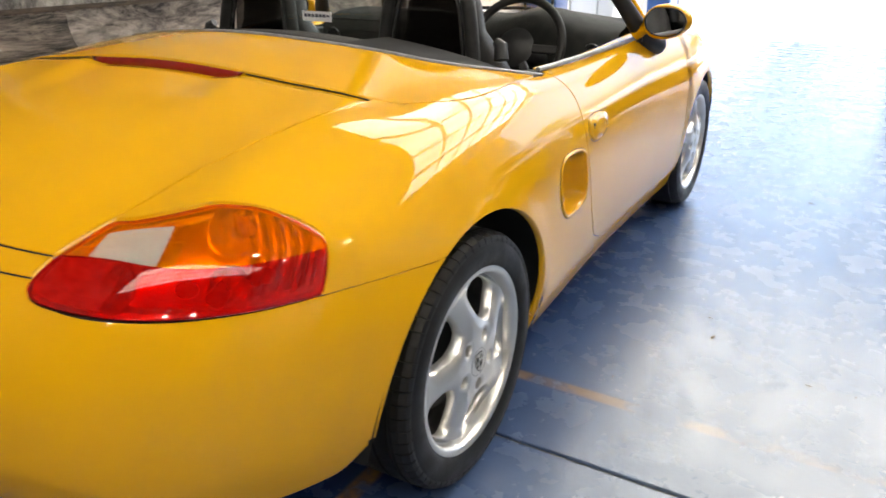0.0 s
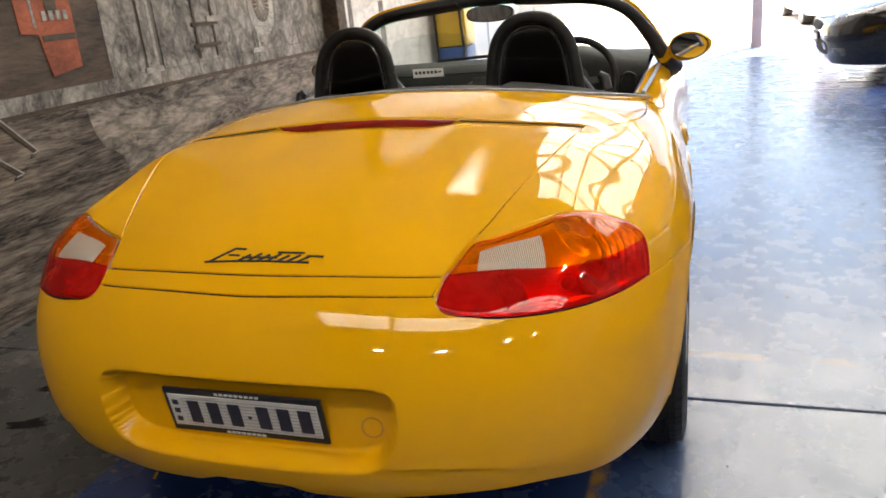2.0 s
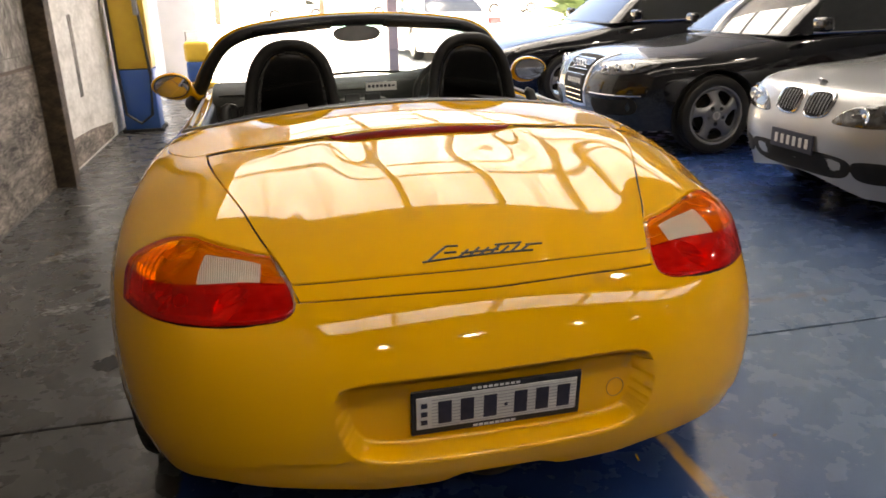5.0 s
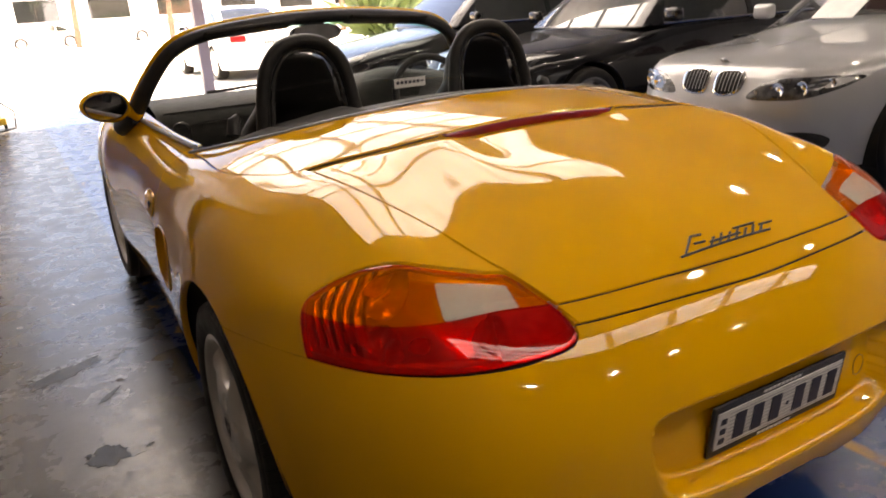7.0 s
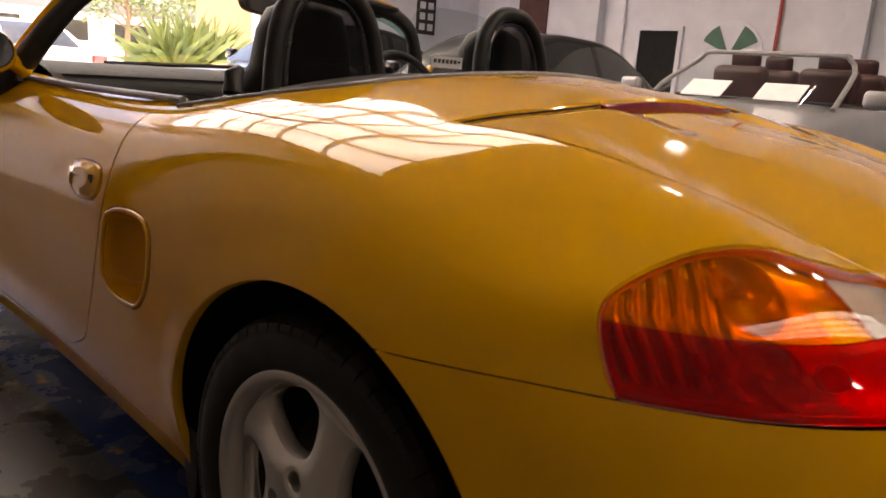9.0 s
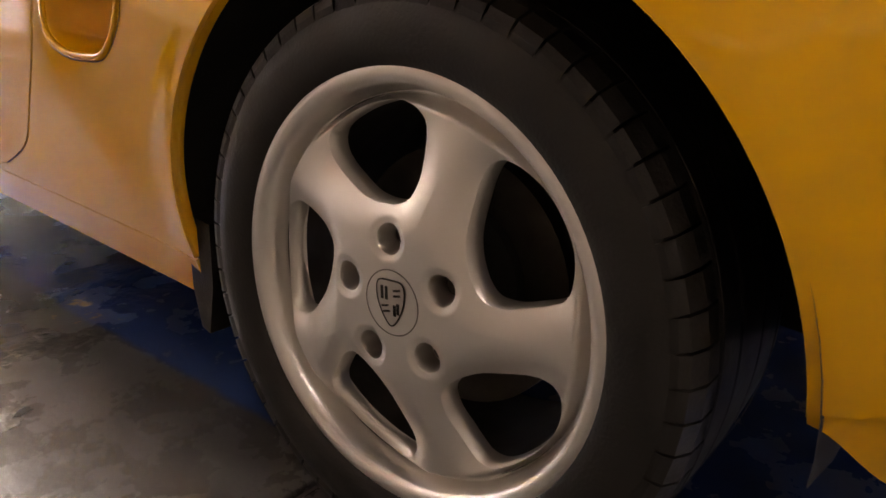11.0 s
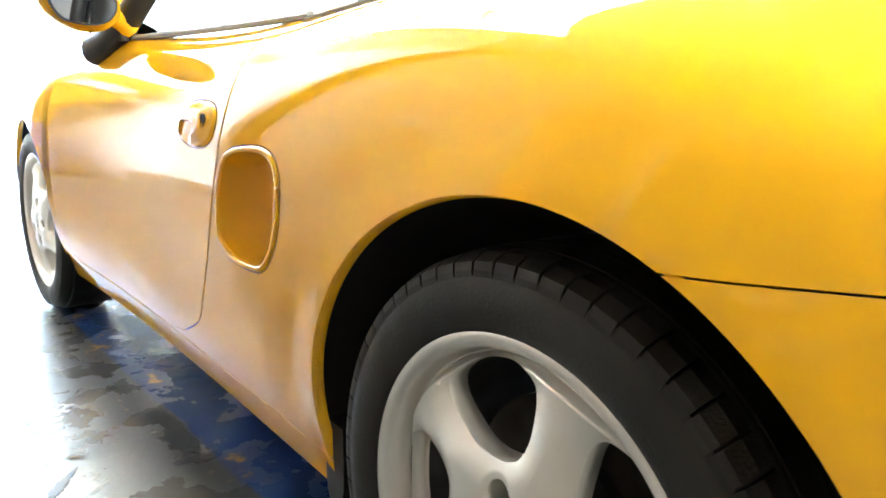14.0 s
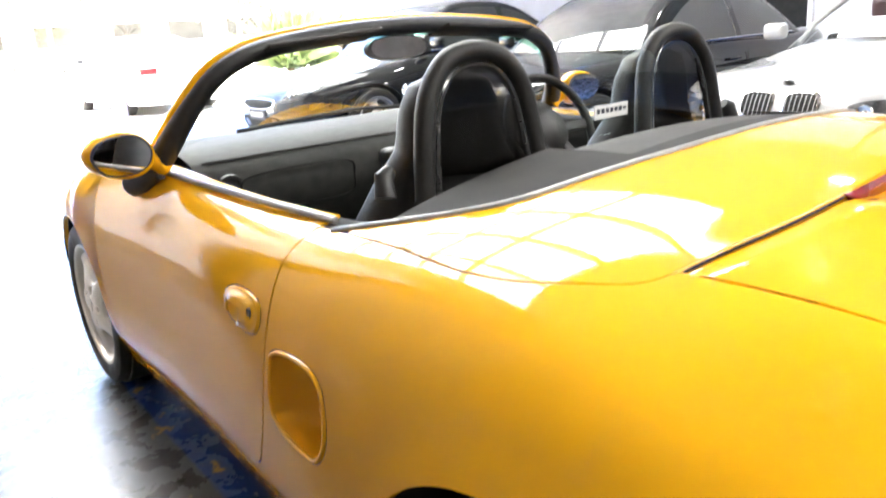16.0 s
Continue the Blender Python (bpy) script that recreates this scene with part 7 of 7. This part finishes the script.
def build_east_wall():
    d = thing("door_1", "dark open doorway with a white frame in the side wall", "door", at=pose(RIGHT_X, 6.55, 0))
    d["kind"] = "structure"
    # dark sheet on the wall in place of the shade inside the doorway
    part("opening", box(0.05, 0.80, 2.06, pose(-0.027, 0, 1.03)), DARK, d, "dark sheet for the shade inside the doorway")
    for y in (-0.44, 0.44):
        part("frame", box(0.08, 0.08, 2.14, pose(-0.04, y, 1.07)), WHITE_WALL, d)
    part("frame", box(0.08, 0.96, 0.08, pose(-0.041, 0, 2.10)), WHITE_WALL, d)
    sign = thing("round_sign", "round white and green sign fixed to the side wall", "sign", at=pose(RIGHT_X - 0.025, 5.15, 1.66))
    part("disc", lathe([(-0.02, 0.001), (-0.02, 0.60), (0.02, 0.60), (0.02, 0.001)], 48), WHITE_WALL, sign, "white disc")
    for a0 in (25, 115):
        fan_ = [(0, 0)] + [(0.55 * math.cos(math.radians(a0 + u)), 0.55 * math.sin(math.radians(a0 + u))) for u in range(0, 45, 5)]
        part("green_sector", slab(fan_, 0, 0.006, pose(-0.022, 0, 0, 90, 0, -90)), GREEN_SIGN, sign, "green sector")
    for y in (-5.0, -1.2, 3.1, 8.0):
        p = part("pilaster", box(0.22, 0.34, ROOF_Z, pose(RIGHT_X - 0.11, y, ROOF_Z / 2), bevel=0.006), WHITE_WALL)
        tagged(p, "white painted wall pier", "pier", kind="structure")
    for y in (4.35, 7.35):
        p = part("wall_pipe", tube([(RIGHT_X - 0.05, y, 0), (RIGHT_X - 0.05, y, ROOF_Z)], 0.03, 8), RED_PIPE if y < 5 else WHITE_WALL)
        tagged(p, "painted pipe running up the side wall", "pipe")
    b = part("maroon_banner", box(0.06, 0.75, 2.6, pose(RIGHT_X - 0.035, 9.6, 2.9)), MAROON)
    tagged(b, "dark maroon hanging banner on the wall", "banner")
    nb = thing("wall_notice", "black and white notice on the far wall", "sign", at=pose(10.3, FRONT_Y - 0.015, 2.15))
    part("board", box(0.55, 0.025, 0.75), BLACK_PLASTIC, nb, "black board")
    for k in range(3):
        for j in range(2):
            part("print_bar", box(0.16, 0.006, 0.14, pose(-0.12 + 0.24 * j, -0.015, 0.22 - 0.22 * k)), PAPER, nb)


def build_tree(x, y, h, seed, crown=2.4):
    rnd = random.Random(seed)
    tree = thing("street_tree", "sunlit street tree with light green leaves", "tree", "street trees", pose(x, y, 0))
    pts = [(0, 0, 0), (0.05, 0.05, h * 0.25), (0.12, -0.03, h * 0.5), (0.02, 0.05, h * 0.75)]
    bms = [tube(pts, [0.18, 0.15, 0.11, 0.05], 8)]
    tips = [Vector(pts[-1])]
    for k in range(7):
        a, z0 = rnd.uniform(0, 6.28), h * rnd.uniform(0.35, 0.6)
        r = crown * rnd.uniform(0.5, 0.9)
        tip = (r * math.cos(a), r * math.sin(a), z0 + h * rnd.uniform(0.15, 0.35))
        bms.append(tube([(0.08, 0, z0), (tip[0] * 0.5, tip[1] * 0.5, (z0 + tip[2]) * 0.52), tip], [0.07, 0.05, 0.02], 6))
        tips.append(Vector(tip))
    part("trunk", join(*bms), BARK, tree, "brown trunk with limbs")
    v, f = [], []
    for tip in tips:
        for _ in range(230):
            p = tip + Vector((rnd.gauss(0, 0.5), rnd.gauss(0, 0.5), rnd.gauss(0.1, 0.42))) * crown * 0.42
            a = Vector((rnd.uniform(-1, 1), rnd.uniform(-1, 1), rnd.uniform(-0.6, 0.6))).normalized() * rnd.uniform(0.09, 0.18)
            b = a.cross(Vector((rnd.uniform(-1, 1), rnd.uniform(-1, 1), rnd.uniform(-1, 1)))).normalized() * rnd.uniform(0.04, 0.08)
            k = len(v)
            v += [p - a, p + b, p + a, p - b]
            f.append((k, k + 1, k + 2, k + 3))
    ob = link("crown", mesh_of("crown", v, f, LEAF, smooth=False), tree, "loose light green crown")


def build_street():
    kerb = part("far_kerb", box(150, 4.0, 0.14, pose(10, 58, 0.06), bevel=0.02), ASPHALT)
    tagged(kerb, "pale far pavement with a raised kerb", "pavement", kind="structure")
    wall = thing("street_building", "long pale grey building across the street", "building", at=pose(0, 66, 0))
    part("wall", box(110, 1.0, 3.6, pose(10, 0.5, 1.8)), GREY_BUILD, wall)
    for k in range(18):
        win = part("window", box(3.0, 0.08, 1.6, pose(-34 + 5.2 * k, -0.05, 2.4)), CAR_GLASS, wall, "dark window")
        part("sill", box(3.2, 0.2, 0.1, pose(-34 + 5.2 * k, -0.1, 1.55)), GREY_BUILD, win)
    part("roof", box(111, 2.0, 0.3, pose(10, 0.5, 3.75)), SHEET, wall)
    brick = thing("brick_building", "orange brick building beyond the forecourt", "building", at=pose(20.5, 30, 0))
    part("wall", box(6.5, 8, 6, pose(0, 0, 3)), BRICK, brick)
    part("roof", box(6.9, 8.4, 0.3, pose(0, 0, 6.15)), SHEET, brick)
    for x in (-1.9, 0.4, 2.3):
        win = part("window", box(1.1, 0.1, 1.3, pose(x, -4.04, 2.0)), CAR_GLASS, brick, "dark window")
        part("sill", box(1.3, 0.2, 0.08, pose(x, -4.08, 1.3)), WHITE_WALL, win)
    for k, (x, y, h) in enumerate(((-3.0, 46, 6.0), (3.2, 47, 6.5), (8.0, 45, 6.2), (-12, 50, 6.5), (16.5, 40, 5.5), (24, 46, 6.0))):
        build_tree(x, y, h, k + 3)
    for k, (x, y) in enumerate(((12.2, 26.0), (13.8, 27.2))):
        rnd = random.Random(k + 50)
        plant = thing("spiky_plant", "green spiky yucca-like plant in the sun", "plant", "spiky plants", pose(x, y, 0))
        v, f = [], []
        for _ in range(170):
            a, e, r = rnd.uniform(0, 6.28), rnd.uniform(0.3, 1.4), rnd.uniform(1.6, 3.2)
            d = Vector((math.cos(a) * math.cos(e), math.sin(a) * math.cos(e), math.sin(e))) * r
            sd = d.cross(Vector((0, 0, 1))).normalized() * 0.07
            base, k0 = Vector((rnd.gauss(0, 0.25), rnd.gauss(0, 0.25), 0.1)), len(v)
            mid = base + d * 0.6 + Vector((0, 0, 0.1))
            v += [base - sd * 0.6, base + sd * 0.6, mid + sd, base + d - Vector((0, 0, 0.3)), mid - sd]
            f.append((k0, k0 + 1, k0 + 2, k0 + 3, k0 + 4))
        link("leaves", mesh_of("leaves", v, f, LEAF, smooth=False), plant, "long pointed leaves")
        part("stem", tube([(0, 0, 0), (0, 0, 0.5)], 0.16, 8), BARK, plant, "short stem")
    fence = thing("side_fence", "long pale corrugated fence along the forecourt", "fence", at=pose(-2.6, 12, 0))
    for k in range(22):
        part("fence_panel", box(0.05, 1.36, 2.2, pose(-0.07 * k, 0.9 + 1.4 * k, 1.1, 0, 0, 3)), FENCE, fence)
    def blot(x, y, rx, ry, turn, seed, rough=0.5):
        c, s_ = math.cos(turn), math.sin(turn)
        out = []
        for a in np.linspace(0, 2 * np.pi, 90, endpoint=False).tolist():
            p = Vector((math.cos(a), math.sin(a), seed * 3.7))
            k = 1 + rough * (noise.noise(p * 1.6) + 0.6 * noise.noise(p * 4.1) + 0.4 * noise.noise(p * 9.3))
            u, w = k * rx * math.cos(a), k * ry * math.sin(a)
            out.append((x + c * u - s_ * w, y + s_ * u + c * w))
        return out

    for k, (x, y, rx, ry, turn, m, z) in enumerate(((-1.13, 0.61, 0.062, 0.055, 0.3, WET, 0.0018), (-1.05, 0.60, 0.05, 0.028, 0.2, FILM, 0.0010), (-1.20, 1.33, 0.14, 0.040, 0.5, WET, 0.0018), (-1.14, 1.37, 0.17, 0.075, 0.4, FILM, 0.0010),
                                                    (-1.08, 1.03, 0.055, 0.012, 0.9, WET, 0.0018), (-0.857, 1.48, 0.012, 0.010, 0, WET, 0.0018), (-1.19, 0.645, 0.010, 0.008, 0, WET, 0.0018), (-1.015, 0.60, 0.014, 0.009, 0.4, WET, 0.0018),
                                                    (-1.45, 1.25, 0.12, 0.06, 0.2, FILM, 0.0010), (-1.6, 2.1, 0.14, 0.06, 0.6, FILM, 0.0010), (-1.3, -0.35, 0.07, 0.03, 0.3, WET, 0.0018), (-1.42, -0.1, 0.05, 0.03, 1.0, WET, 0.0018))):
        p = part("wet_patch", slab(blot(x, y, rx, ry, turn, k), 0.0, z), m)
        tagged(p, "dark wet oily patch on the concrete floor" if m is WET else "thin wet film on the concrete floor", "puddle", "wet patches")
    rnd = random.Random(9)
    v, f = [], []
    for _ in range(260):
        x, y = rnd.uniform(-2.0, 2.4), rnd.uniform(-1.6, 4.5)
        if -0.95 < x < 0.95 and -0.9 < y:
            continue
        a, r = rnd.uniform(0, 6.28), rnd.uniform(0.003, 0.012) if rnd.random() < 0.9 else rnd.uniform(0.014, 0.028)
        c, s_ = math.cos(a) * r, math.sin(a) * r
        k = len(v)
        v += [(x - c, y - s_, 0.0012), (x - 0.3 * s_, y + 0.3 * c, 0.003), (x + c, y + s_, 0.0012), (x + 0.3 * s_, y - 0.3 * c, 0.003)]
        f.append((k, k + 1, k + 2, k + 3))
    litter = link("floor_litter", mesh_of("floor_litter", v, f, BARK, smooth=False))
    tagged(litter, "scattered dry leaf crumbs and grit on the floor", "litter", kind="stuff")


GREY_BUILD = surf("grey_render", (0.45, 0.45, 0.46), (0.38, 0.38, 0.39), scale=2, rough=0.8)
FENCE = surf("cream_fence", (0.58, 0.48, 0.32), (0.50, 0.41, 0.27), scale=4, rough=0.7)
FILM = surf("wet_film", (0.10, 0.097, 0.092), (0.15, 0.145, 0.14), scale=26, rough=0.16, rough2=0.38, bump=0.8, bump_scale=90)
WET = surf("wet_oil", (0.003, 0.003, 0.004), (0.008, 0.008, 0.009), scale=60, rough=0.06, rough2=0.25, spec=0.14, bump=1.0, bump_scale=150)

build_mural()
build_west_end()
build_east_wall()
build_street()
